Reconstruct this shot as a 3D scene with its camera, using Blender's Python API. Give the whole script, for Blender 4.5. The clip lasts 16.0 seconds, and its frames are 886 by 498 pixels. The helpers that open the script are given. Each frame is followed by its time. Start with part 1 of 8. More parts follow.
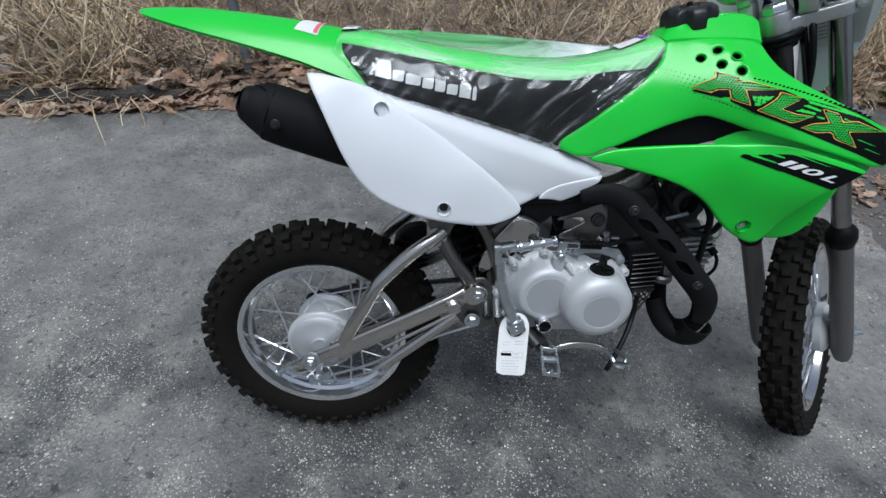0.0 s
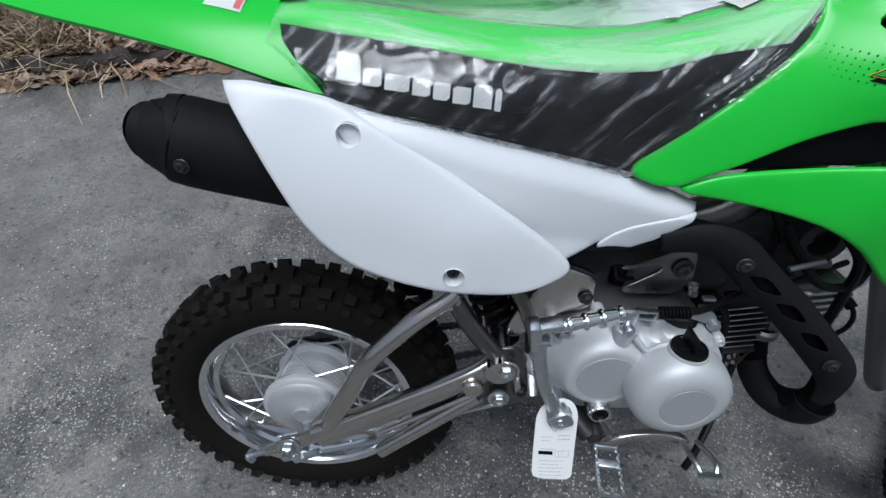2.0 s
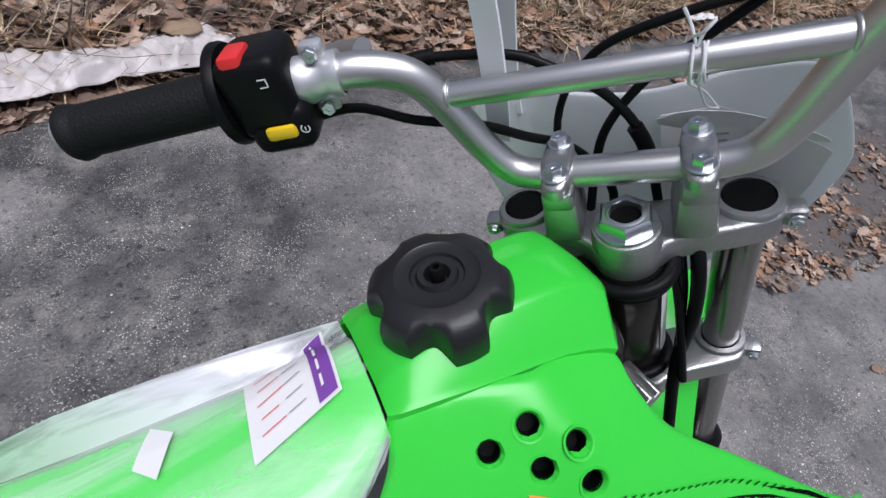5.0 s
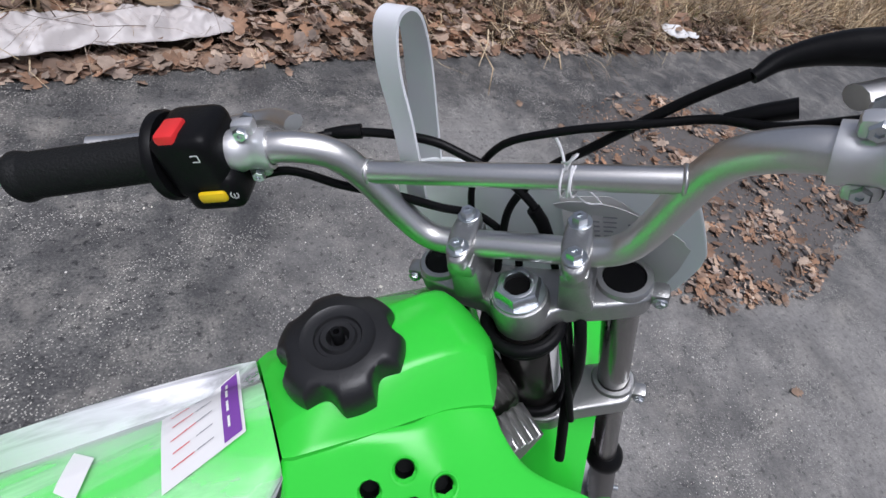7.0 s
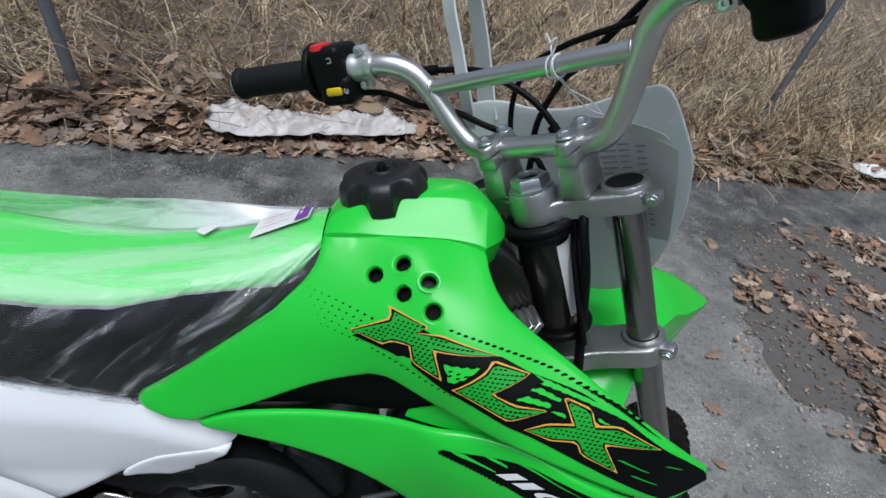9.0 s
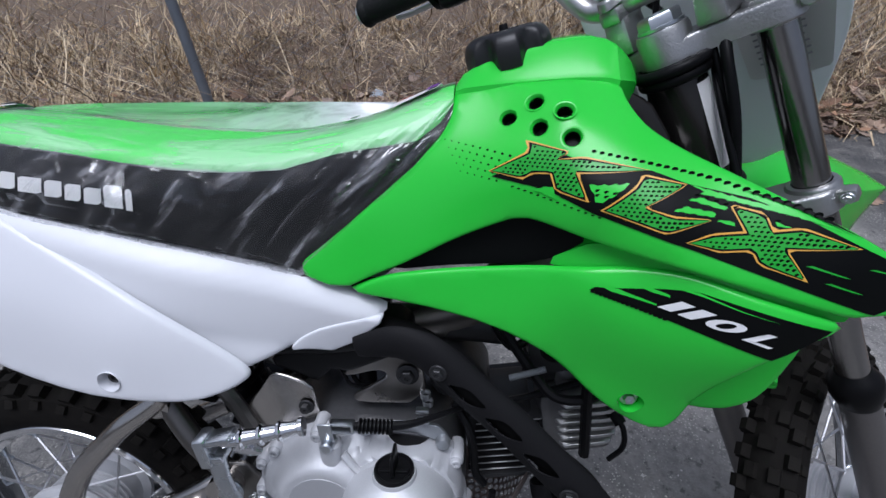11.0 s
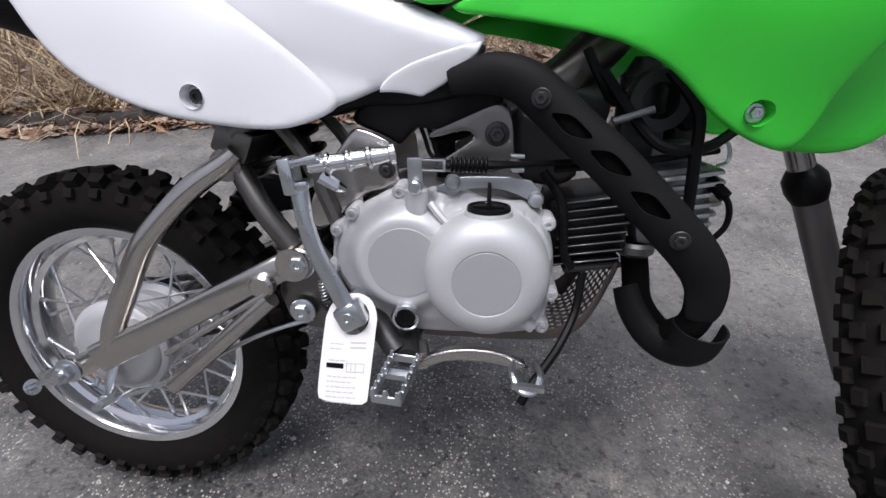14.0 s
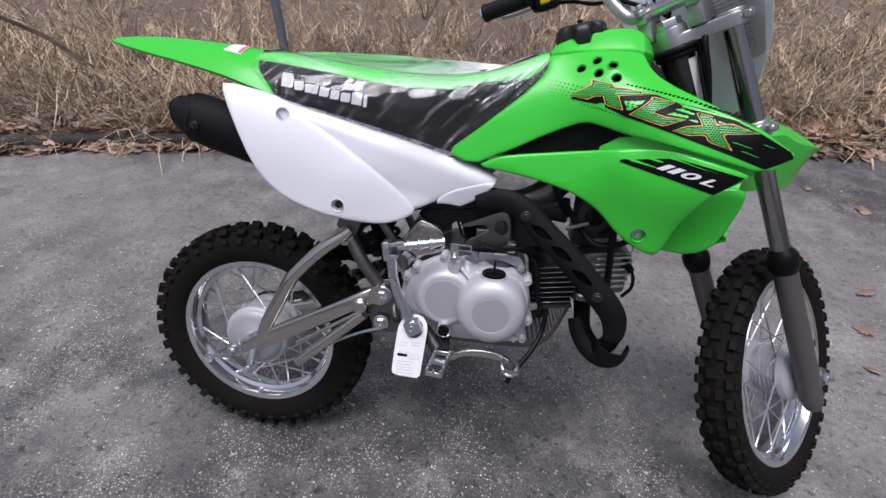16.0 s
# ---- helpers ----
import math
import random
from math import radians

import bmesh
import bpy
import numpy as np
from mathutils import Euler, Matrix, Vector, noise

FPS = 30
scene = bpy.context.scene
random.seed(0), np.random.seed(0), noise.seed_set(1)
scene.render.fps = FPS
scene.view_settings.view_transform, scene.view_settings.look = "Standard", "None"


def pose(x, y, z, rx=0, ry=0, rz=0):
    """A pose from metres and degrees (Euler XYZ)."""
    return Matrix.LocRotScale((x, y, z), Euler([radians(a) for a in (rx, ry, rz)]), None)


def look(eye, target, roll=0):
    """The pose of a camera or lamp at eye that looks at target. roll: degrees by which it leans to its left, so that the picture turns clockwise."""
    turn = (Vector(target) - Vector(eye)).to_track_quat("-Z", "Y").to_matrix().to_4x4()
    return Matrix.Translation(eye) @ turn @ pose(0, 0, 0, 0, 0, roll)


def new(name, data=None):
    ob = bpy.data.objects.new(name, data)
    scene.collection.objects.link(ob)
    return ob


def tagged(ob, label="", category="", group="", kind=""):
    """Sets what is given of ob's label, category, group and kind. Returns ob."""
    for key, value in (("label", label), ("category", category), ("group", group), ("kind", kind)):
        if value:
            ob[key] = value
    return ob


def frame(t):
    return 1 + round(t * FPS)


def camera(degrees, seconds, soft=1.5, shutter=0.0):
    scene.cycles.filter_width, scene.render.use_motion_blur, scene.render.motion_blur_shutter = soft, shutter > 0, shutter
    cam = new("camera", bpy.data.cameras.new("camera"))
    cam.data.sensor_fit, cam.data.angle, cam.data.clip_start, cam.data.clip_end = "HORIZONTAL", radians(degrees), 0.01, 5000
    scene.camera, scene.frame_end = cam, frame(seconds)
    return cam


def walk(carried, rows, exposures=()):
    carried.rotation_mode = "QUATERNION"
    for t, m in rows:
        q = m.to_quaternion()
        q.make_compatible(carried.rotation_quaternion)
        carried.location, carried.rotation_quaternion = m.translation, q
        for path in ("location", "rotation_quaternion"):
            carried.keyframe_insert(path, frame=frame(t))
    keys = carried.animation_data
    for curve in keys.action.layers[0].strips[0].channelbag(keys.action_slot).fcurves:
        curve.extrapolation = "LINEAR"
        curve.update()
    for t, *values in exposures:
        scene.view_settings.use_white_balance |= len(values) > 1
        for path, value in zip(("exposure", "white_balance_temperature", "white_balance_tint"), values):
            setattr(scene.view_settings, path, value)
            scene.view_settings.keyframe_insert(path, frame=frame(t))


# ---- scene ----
cam = camera(87.2, 16.0)
PATH = [
    (0, (0.026, -0.012, 1.015), (0.035, 1.51, -0.282), 5.1),
    (0.5, (0.043, 0.048, 0.991), (-0.024, 1.514, -0.368), 3.5),
    (1, (0.03, 0.143, 0.975), (-0.071, 1.544, -0.449), 3.0),
    (1.5, (0.021, 0.222, 0.967), (-0.088, 1.587, -0.49), 2.1),
    (2, (0.035, 0.279, 0.966), (-0.058, 1.622, -0.513), 1.0),
    (2.5, (0.082, 0.356, 0.982), (0.104, 1.717, -0.483), 1.5),
    (3, (0.159, 0.438, 0.993), (0.345, 1.829, -0.431), 3.6),
    (3.5, (0.21, 0.503, 1.008), (0.611, 1.868, -0.398), 8.0),
    (4, (0.241, 0.556, 1.017), (0.786, 1.875, -0.385), 10.1),
    (4.5, (0.27, 0.62, 1.033), (0.929, 1.855, -0.395), 12.8),
    (5, (0.297, 0.681, 1.053), (1.033, 1.822, -0.416), 15.8),
    (5.2, (0.303, 0.701, 1.063), (1.075, 1.801, -0.418), 17.4),
    (7.3, (0.338, 0.674, 1.133), (1.141, 1.744, -0.353), 25.3),
    (7.5, (0.345, 0.65, 1.134), (1.104, 1.797, -0.319), 23.6),
    (8, (0.372, 0.564, 1.118), (0.963, 1.934, -0.214), 19.5),
    (8.5, (0.405, 0.492, 1.092), (0.784, 1.995, -0.173), 15.8),
    (9, (0.412, 0.442, 1.073), (0.597, 2.0, -0.168), 12.3),
    (9.2, (0.41, 0.431, 1.062), (0.522, 2.002, -0.17), 10.8),
    (11.3, (0.39, 0.326, 0.92), (0.108, 1.92, -0.254), -3.1),
    (11.5, (0.382, 0.316, 0.899), (0.094, 1.909, -0.274), -3.3),
    (12, (0.368, 0.296, 0.859), (0.081, 1.886, -0.32), -3.1),
    (12.5, (0.365, 0.276, 0.807), (0.067, 1.859, -0.377), -2.6),
    (13, (0.362, 0.237, 0.743), (0.06, 1.836, -0.419), -2.1),
    (13.5, (0.343, 0.211, 0.714), (0.044, 1.838, -0.41), -1.7),
    (14, (0.326, 0.197, 0.707), (0.025, 1.831, -0.406), -1.3),
    (14.5, (0.326, 0.169, 0.742), (0.025, 1.802, -0.373), -1.1),
    (15, (0.331, 0.112, 0.816), (0.018, 1.731, -0.317), -0.7),
    (15.5, (0.332, 0.041, 0.899), (-0.003, 1.66, -0.227), 0.4),
    (16, (0.344, -0.062, 0.969), (0.004, 1.568, -0.14), 1.1),
]
walk(cam, [(t, look(eye, target, roll)) for t, eye, target, roll in PATH],
     [(0, 0.05, 5930, 6), (2, -0.08, 5950, 6), (3, -0.33, 6050, 10), (4, -0.17, 6080, 15), (5, 0.1, 6150, 17), (7.5, 0.12, 6180, 14), (8.5, 0.0, 6150, 8), (9, -0.02, 6050, 7),
      (11.5, -0.04, 5850, 17), (12, 0.02, 5900, 18), (12.5, 0.06, 6050, 16), (13, 0.2, 6350, 14), (13.5, 0.38, 6450, 15), (14, 0.42, 6450, 16), (15, 0.32, 6450, 19), (16, 0.19, 6280, 21)])
# ---------------------------------------------------------------- world and light
from mathutils.geometry import delaunay_2d_cdt

world = bpy.data.worlds.new("overcast_sky")
scene.world = world
world.use_nodes = True
wn, wl = world.node_tree.nodes, world.node_tree.links
wn.clear()
sky = wn.new("ShaderNodeTexSky")
sky.sky_type = "NISHITA"
sky.sun_disc = False
sky.sun_elevation = radians(76)
sky.sun_rotation = radians(195)
sky.air_density, sky.dust_density, sky.ozone_density = 1.0, 4.0, 1.0
grey = wn.new("ShaderNodeHueSaturation")
grey.inputs["Saturation"].default_value = 0.55
bg = wn.new("ShaderNodeBackground")
bg.inputs["Strength"].default_value = 0.08
wout = wn.new("ShaderNodeOutputWorld")
wl.new(sky.outputs[0], grey.inputs["Color"])
wl.new(grey.outputs[0], bg.inputs["Color"])
wl.new(bg.outputs[0], wout.inputs["Surface"])
sun = new("sun", bpy.data.lights.new("sun", "SUN"))
sun.data.energy, sun.data.angle, sun.data.color = 2.35, radians(40), (0.95, 0.975, 1.0)
sun.matrix_world = look((-0.02, -0.65, 5.0), (0.3, 0.55, 0.0))


# ---------------------------------------------------------------- materials
def material(name, color, rough=0.5, metal=0.0, grain=0.0, grain_scale=60.0, bump=0.0, bump_scale=200.0, rough_var=0.0,
             dark=None, blotch=0.0, blotch_scale=6.0, coat=0.0, spec=0.5):
    """A principled surface with grain and blotches at two scales, relief and uneven gloss."""
    m = bpy.data.materials.new(name)
    m.use_nodes = True
    n, l = m.node_tree.nodes, m.node_tree.links
    b = n["Principled BSDF"]
    b.inputs["Base Color"].default_value = (*color, 1)
    b.inputs["Roughness"].default_value = rough
    b.inputs["Metallic"].default_value = metal
    b.inputs["Specular IOR Level"].default_value = spec
    b.inputs["Coat Weight"].default_value = coat
    b.inputs["Coat Roughness"].default_value = 0.08
    tc = n.new("ShaderNodeTexCoord")
    if grain or blotch:
        low = dark or tuple(c * 0.45 for c in color)
        fine = n.new("ShaderNodeTexNoise")
        fine.inputs["Scale"].default_value = grain_scale
        fine.inputs["Detail"].default_value = 4
        big = n.new("ShaderNodeTexNoise")
        big.inputs["Scale"].default_value = blotch_scale
        big.inputs["Detail"].default_value = 3
        l.new(tc.outputs["Object"], fine.inputs["Vector"])
        l.new(tc.outputs["Object"], big.inputs["Vector"])
        a = n.new("ShaderNodeMath")
        a.operation = "MULTIPLY"
        a.inputs[1].default_value = grain
        l.new(fine.outputs["Fac"], a.inputs[0])
        c = n.new("ShaderNodeMath")
        c.operation = "MULTIPLY_ADD"
        c.inputs[1].default_value = blotch
        l.new(big.outputs["Fac"], c.inputs[0])
        l.new(a.outputs[0], c.inputs[2])
        mix = n.new("ShaderNodeMix")
        mix.data_type = "RGBA"
        mix.inputs["A"].default_value = (*color, 1)
        mix.inputs["B"].default_value = (*low, 1)
        l.new(c.outputs[0], mix.inputs["Factor"])
        l.new(mix.outputs["Result"], b.inputs["Base Color"])
    if rough_var:
        rn = n.new("ShaderNodeTexNoise")
        rn.inputs["Scale"].default_value = 14
        rn.inputs["Detail"].default_value = 5
        l.new(tc.outputs["Object"], rn.inputs["Vector"])
        mr = n.new("ShaderNodeMapRange")
        mr.inputs["To Min"].default_value = max(0.02, rough - rough_var)
        mr.inputs["To Max"].default_value = min(1.0, rough + rough_var)
        l.new(rn.outputs["Fac"], mr.inputs["Value"])
        l.new(mr.outputs[0], b.inputs["Roughness"])
    if bump:
        bn = n.new("ShaderNodeTexNoise")
        bn.inputs["Scale"].default_value = bump_scale
        bn.inputs["Detail"].default_value = 3
        l.new(tc.outputs["Object"], bn.inputs["Vector"])
        bp = n.new("ShaderNodeBump")
        bp.inputs["Strength"].default_value = bump
        bp.inputs["Distance"].default_value = 0.002
        l.new(bn.outputs["Fac"], bp.inputs["Height"])
        l.new(bp.outputs[0], b.inputs["Normal"])
    return m


GREEN = material("lime_green_plastic", (0.037, 0.62, 0.046), 0.24, rough_var=0.06, grain=0.06, grain_scale=300, blotch=0.05, bump=0.03, bump_scale=60)
GREEN_SOFT = material("lime_green_vinyl", (0.06, 0.72, 0.075), 0.45, grain=0.1, grain_scale=400, bump=0.15, bump_scale=900)
WHITE = material("white_plastic", (0.78, 0.79, 0.82), 0.3, rough_var=0.06, grain=0.05, grain_scale=250, dark=(0.6, 0.6, 0.62), bump=0.03, bump_scale=60)
BLACK_VINYL = material("black_vinyl", (0.005, 0.005, 0.006), 0.5, spec=0.2, grain=0.3, grain_scale=500, dark=(0.012, 0.012, 0.013), bump=0.2, bump_scale=900)
BLACK_PLASTIC = material("black_plastic", (0.004, 0.004, 0.0045), 0.4, spec=0.14, rough_var=0.08, grain=0.3, grain_scale=300, dark=(0.012, 0.012, 0.013), bump=0.08, bump_scale=700)
CAP_PLASTIC = material("satin_black_cap_plastic", (0.011, 0.011, 0.012), 0.38, spec=0.45, rough_var=0.1, grain=0.3, grain_scale=300, dark=(0.02, 0.02, 0.021), bump=0.08, bump_scale=700)
BLACK_HEAT = material("black_heat_coating", (0.008, 0.0078, 0.0085), 0.6, spec=0.11, rough_var=0.08, grain=0.4, grain_scale=700, dark=(0.018, 0.018, 0.02), bump=0.12, bump_scale=900)
RUBBER = material("tyre_rubber", (0.0065, 0.0062, 0.006), 0.8, spec=0.07, grain=0.5, grain_scale=90, dark=(0.018, 0.016, 0.014), blotch=0.4, blotch_scale=9, bump=0.2, bump_scale=300)
KNOB = material("dusty_knob_rubber", (0.0075, 0.0071, 0.0068), 0.8, spec=0.08, grain=0.6, grain_scale=120, dark=(0.021, 0.0187, 0.016), blotch=0.4, blotch_scale=40, bump=0.25, bump_scale=300)
GRIP = material("grip_rubber", (0.007, 0.0075, 0.0075), 0.6, spec=0.25, grain=0.3, grain_scale=400, bump=0.35, bump_scale=500)
CHROME = material("chromed_steel", (0.82, 0.83, 0.85), 0.12, 1.0, rough_var=0.06, grain=0.12, grain_scale=40, dark=(0.5, 0.5, 0.52))
ZINC = material("zinc_plated_steel", (0.66, 0.69, 0.72), 0.3, 1.0, rough_var=0.1, grain=0.3, grain_scale=120, dark=(0.4, 0.42, 0.43), bump=0.1)
SPOKE = material("steel_spoke", (0.72, 0.72, 0.74), 0.28, 1.0)
SATIN = material("satin_grey_steel", (0.60, 0.57, 0.54), 0.22, 1.0, rough_var=0.1, grain=0.2, grain_scale=200, bump=0.05, bump_scale=500)
BAR = material("silver_handlebar_paint", (0.72, 0.71, 0.69), 0.35, 1.0, rough_var=0.06, grain=0.15, grain_scale=500, bump=0.04, bump_scale=900)
ALU = material("silver_engine_paint", (0.60, 0.605, 0.62), 0.45, 0.3, rough_var=0.08, grain=0.2, grain_scale=500, bump=0.15, bump_scale=900, blotch=0.1)
BRIGHT = material("machined_aluminium", (0.78, 0.78, 0.78), 0.4, 0.8, rough_var=0.08, grain=0.2, grain_scale=200)
HEAD_ALU = material("dark_casting", (0.2, 0.2, 0.205), 0.42, 0.8, rough_var=0.1, grain=0.4, grain_scale=150, bump=0.2)
NECK = material("dark_glossy_frame_paint", (0.05, 0.046, 0.043), 0.2, 0.7, rough_var=0.06, grain=0.3, grain_scale=80)
DULL_ZINC = material("dull_grey_zinc", (0.40, 0.42, 0.44), 0.42, 0.75, rough_var=0.1, grain=0.3, grain_scale=150, dark=(0.25, 0.26, 0.27))
ALU_MATT = material("matt_grey_cover_paint", (0.46, 0.465, 0.48), 0.55, 0.35, grain=0.2, grain_scale=600, bump=0.15, bump_scale=900)
CAST = material("cast_aluminium", (0.52, 0.52, 0.51), 0.36, 0.9, rough_var=0.12, grain=0.3, grain_scale=180, bump=0.2, bump_scale=500)
DARK_METAL = material("dark_engine_metal", (0.05, 0.05, 0.052), 0.45, 0.6, rough_var=0.1, grain=0.4, grain_scale=200, bump=0.15)
# satin steel coloured darker for the shade round the engine
FRAME = material("shaded_satin_steel", (0.19, 0.18, 0.168), 0.34, 0.95, rough_var=0.1, grain=0.3, grain_scale=200, bump=0.05, bump_scale=500)
FIN = material("black_cylinder_paint", (0.02, 0.02, 0.021), 0.45, 0.3, grain=0.4, grain_scale=200)
FIN_EDGE = material("bare_fin_edge", (0.5, 0.5, 0.5), 0.35, 0.9, grain=0.3, grain_scale=300)
SKID = material("brown_grey_skid_plate", (0.2, 0.165, 0.15), 0.5, 0.5, rough_var=0.1, grain=0.4, grain_scale=150, blotch=0.3)
DARK_SATIN = material("dark_satin_steel", (0.27, 0.255, 0.24), 0.3, 1.0, rough_var=0.1, grain=0.2, grain_scale=200, bump=0.05, bump_scale=500)
TUBE = material("fork_tube_steel", (0.36, 0.35, 0.34), 0.22, 1.0, rough_var=0.08, grain=0.2, grain_scale=80)
SLIDER = material("grey_fork_slider", (0.17, 0.16, 0.155), 0.42, 0.6, rough_var=0.08, grain=0.3, grain_scale=300, bump=0.06)
RED = material("red_button_plastic", (0.72, 0.03, 0.03), 0.38, grain=0.1, grain_scale=200)
YELLOW = material("yellow_button_plastic", (0.82, 0.55, 0.01), 0.38, grain=0.1, grain_scale=200)
DECAL_BLACK = material("black_decal", (0.003, 0.0035, 0.0035), 0.4, spec=0.12, grain=0.2, grain_scale=100)
DECAL_WHITE = material("white_decal", (0.82, 0.82, 0.82), 0.35, grain=0.06, grain_scale=100)
# near-black stands for the shade inside the shield slots and the stem bore
SHADE_BLACK = material("shade_black_steel", (0.004, 0.004, 0.004), 0.85, spec=0.1, grain=0.3, grain_scale=200)
DECAL_GOLD = material("amber_decal_line", (0.78, 0.40, 0.06), 0.35, grain=0.1, grain_scale=100)
DECAL_GREEN = material("green_decal", (0.02, 0.40, 0.03), 0.3, grain=0.15, grain_scale=300)
PAPER = material("white_paper", (0.78, 0.77, 0.76), 0.7, grain=0.1, grain_scale=80, dark=(0.6, 0.6, 0.6), bump=0.06)
PURPLE = material("purple_print", (0.2, 0.06, 0.35), 0.6, grain=0.15, grain_scale=90)
INK = material("grey_print", (0.34, 0.34, 0.36), 0.7)
INK_RED = material("red_pen", (0.7, 0.15, 0.15), 0.7)
STRING = material("white_string", (0.75, 0.75, 0.76), 0.8, grain=0.3, grain_scale=600)


def leafy(name, stops, rough=0.8):
    """Colours that vary from piece to piece within one mesh, with fine grain."""
    m = bpy.data.materials.new(name)
    m.use_nodes = True
    n, l = m.node_tree.nodes, m.node_tree.links
    b = n["Principled BSDF"]
    b.inputs["Roughness"].default_value = rough
    g = n.new("ShaderNodeNewGeometry")
    r = n.new("ShaderNodeValToRGB")
    while len(r.color_ramp.elements) < len(stops):
        r.color_ramp.elements.new(0.5)
    for i, c in enumerate(stops):
        r.color_ramp.elements[i].position = i / (len(stops) - 1)
        r.color_ramp.elements[i].color = (*c, 1)
    l.new(g.outputs["Random Per Island"], r.inputs["Fac"])
    tc = n.new("ShaderNodeTexCoord")
    t = n.new("ShaderNodeTexNoise")
    t.inputs["Scale"].default_value = 45
    t.inputs["Detail"].default_value = 4
    l.new(tc.outputs["Object"], t.inputs["Vector"])
    mr = n.new("ShaderNodeMapRange")
    mr.inputs["To Min"].default_value = 0.55
    mr.inputs["To Max"].default_value = 1.35
    l.new(t.outputs["Fac"], mr.inputs["Value"])
    t2 = n.new("ShaderNodeTexNoise")
    t2.inputs["Scale"].default_value = 4.5
    t2.inputs["Detail"].default_value = 3
    l.new(tc.outputs["Object"], t2.inputs["Vector"])
    patchy = n.new("ShaderNodeMapRange")
    patchy.inputs["From Min"].default_value = 0.33
    patchy.inputs["From Max"].default_value = 0.67
    patchy.inputs["To Min"].default_value = 0.65
    patchy.inputs["To Max"].default_value = 1.8
    l.new(t2.outputs["Fac"], patchy.inputs["Value"])
    both = n.new("ShaderNodeMath")
    both.operation = "MULTIPLY"
    l.new(mr.outputs[0], both.inputs[0])
    l.new(patchy.outputs[0], both.inputs[1])
    mr = both
    mix = n.new("ShaderNodeMix")
    mix.data_type, mix.blend_type = "RGBA", "MULTIPLY"
    mix.inputs["Factor"].default_value = 1.0
    l.new(r.outputs["Color"], mix.inputs["A"])
    l.new(mr.outputs[0], mix.inputs["B"])
    l.new(mix.outputs["Result"], b.inputs["Base Color"])
    return m


LEAF = leafy("dead_oak_leaf", [(0.075, 0.045, 0.032), (0.17, 0.105, 0.07), (0.30, 0.17, 0.10), (0.12, 0.08, 0.06), (0.35, 0.24, 0.165), (0.22, 0.17, 0.14), (0.43, 0.33, 0.25)])
STRAW = leafy("dry_grass", [(0.07, 0.05, 0.03), (0.3, 0.21, 0.11), (0.16, 0.115, 0.065), (0.62, 0.5, 0.33), (0.42, 0.32, 0.2), (0.5, 0.39, 0.25), (0.31, 0.22, 0.13), (0.58, 0.48, 0.33), (0.36, 0.28, 0.17)])
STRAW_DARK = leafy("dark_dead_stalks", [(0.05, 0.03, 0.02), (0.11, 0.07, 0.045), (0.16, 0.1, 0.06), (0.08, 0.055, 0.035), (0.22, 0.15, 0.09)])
TWIG = leafy("bare_twig", [(0.08, 0.055, 0.04), (0.2, 0.15, 0.11), (0.33, 0.27, 0.21), (0.16, 0.09, 0.07), (0.42, 0.35, 0.27)])
WEED = leafy("green_weed", [(0.05, 0.09, 0.02), (0.09, 0.13, 0.03), (0.13, 0.15, 0.05)])
STONE = leafy("asphalt_chip", [(0.2, 0.19, 0.17), (0.4, 0.38, 0.34), (0.55, 0.52, 0.44), (0.3, 0.29, 0.28), (0.62, 0.6, 0.56)])
GALV = material("galvanised_steel", (0.27, 0.3, 0.34), 0.5, 0.6, rough_var=0.1, grain=0.4, grain_scale=30, blotch=0.2)
BAG = material("dirty_plastic_sheet", (0.66, 0.62, 0.61), 0.35, rough_var=0.1, grain=0.3, grain_scale=30, blotch=0.4, dark=(0.4, 0.35, 0.31))
CARD = material("wet_cardboard", (0.38, 0.27, 0.17), 0.8, grain=0.4, grain_scale=30, blotch=0.3)
BLUE_FILM = material("pale_blue_wrapper", (0.42, 0.5, 0.58), 0.35, grain=0.4, grain_scale=40, dark=(0.7, 0.72, 0.75))


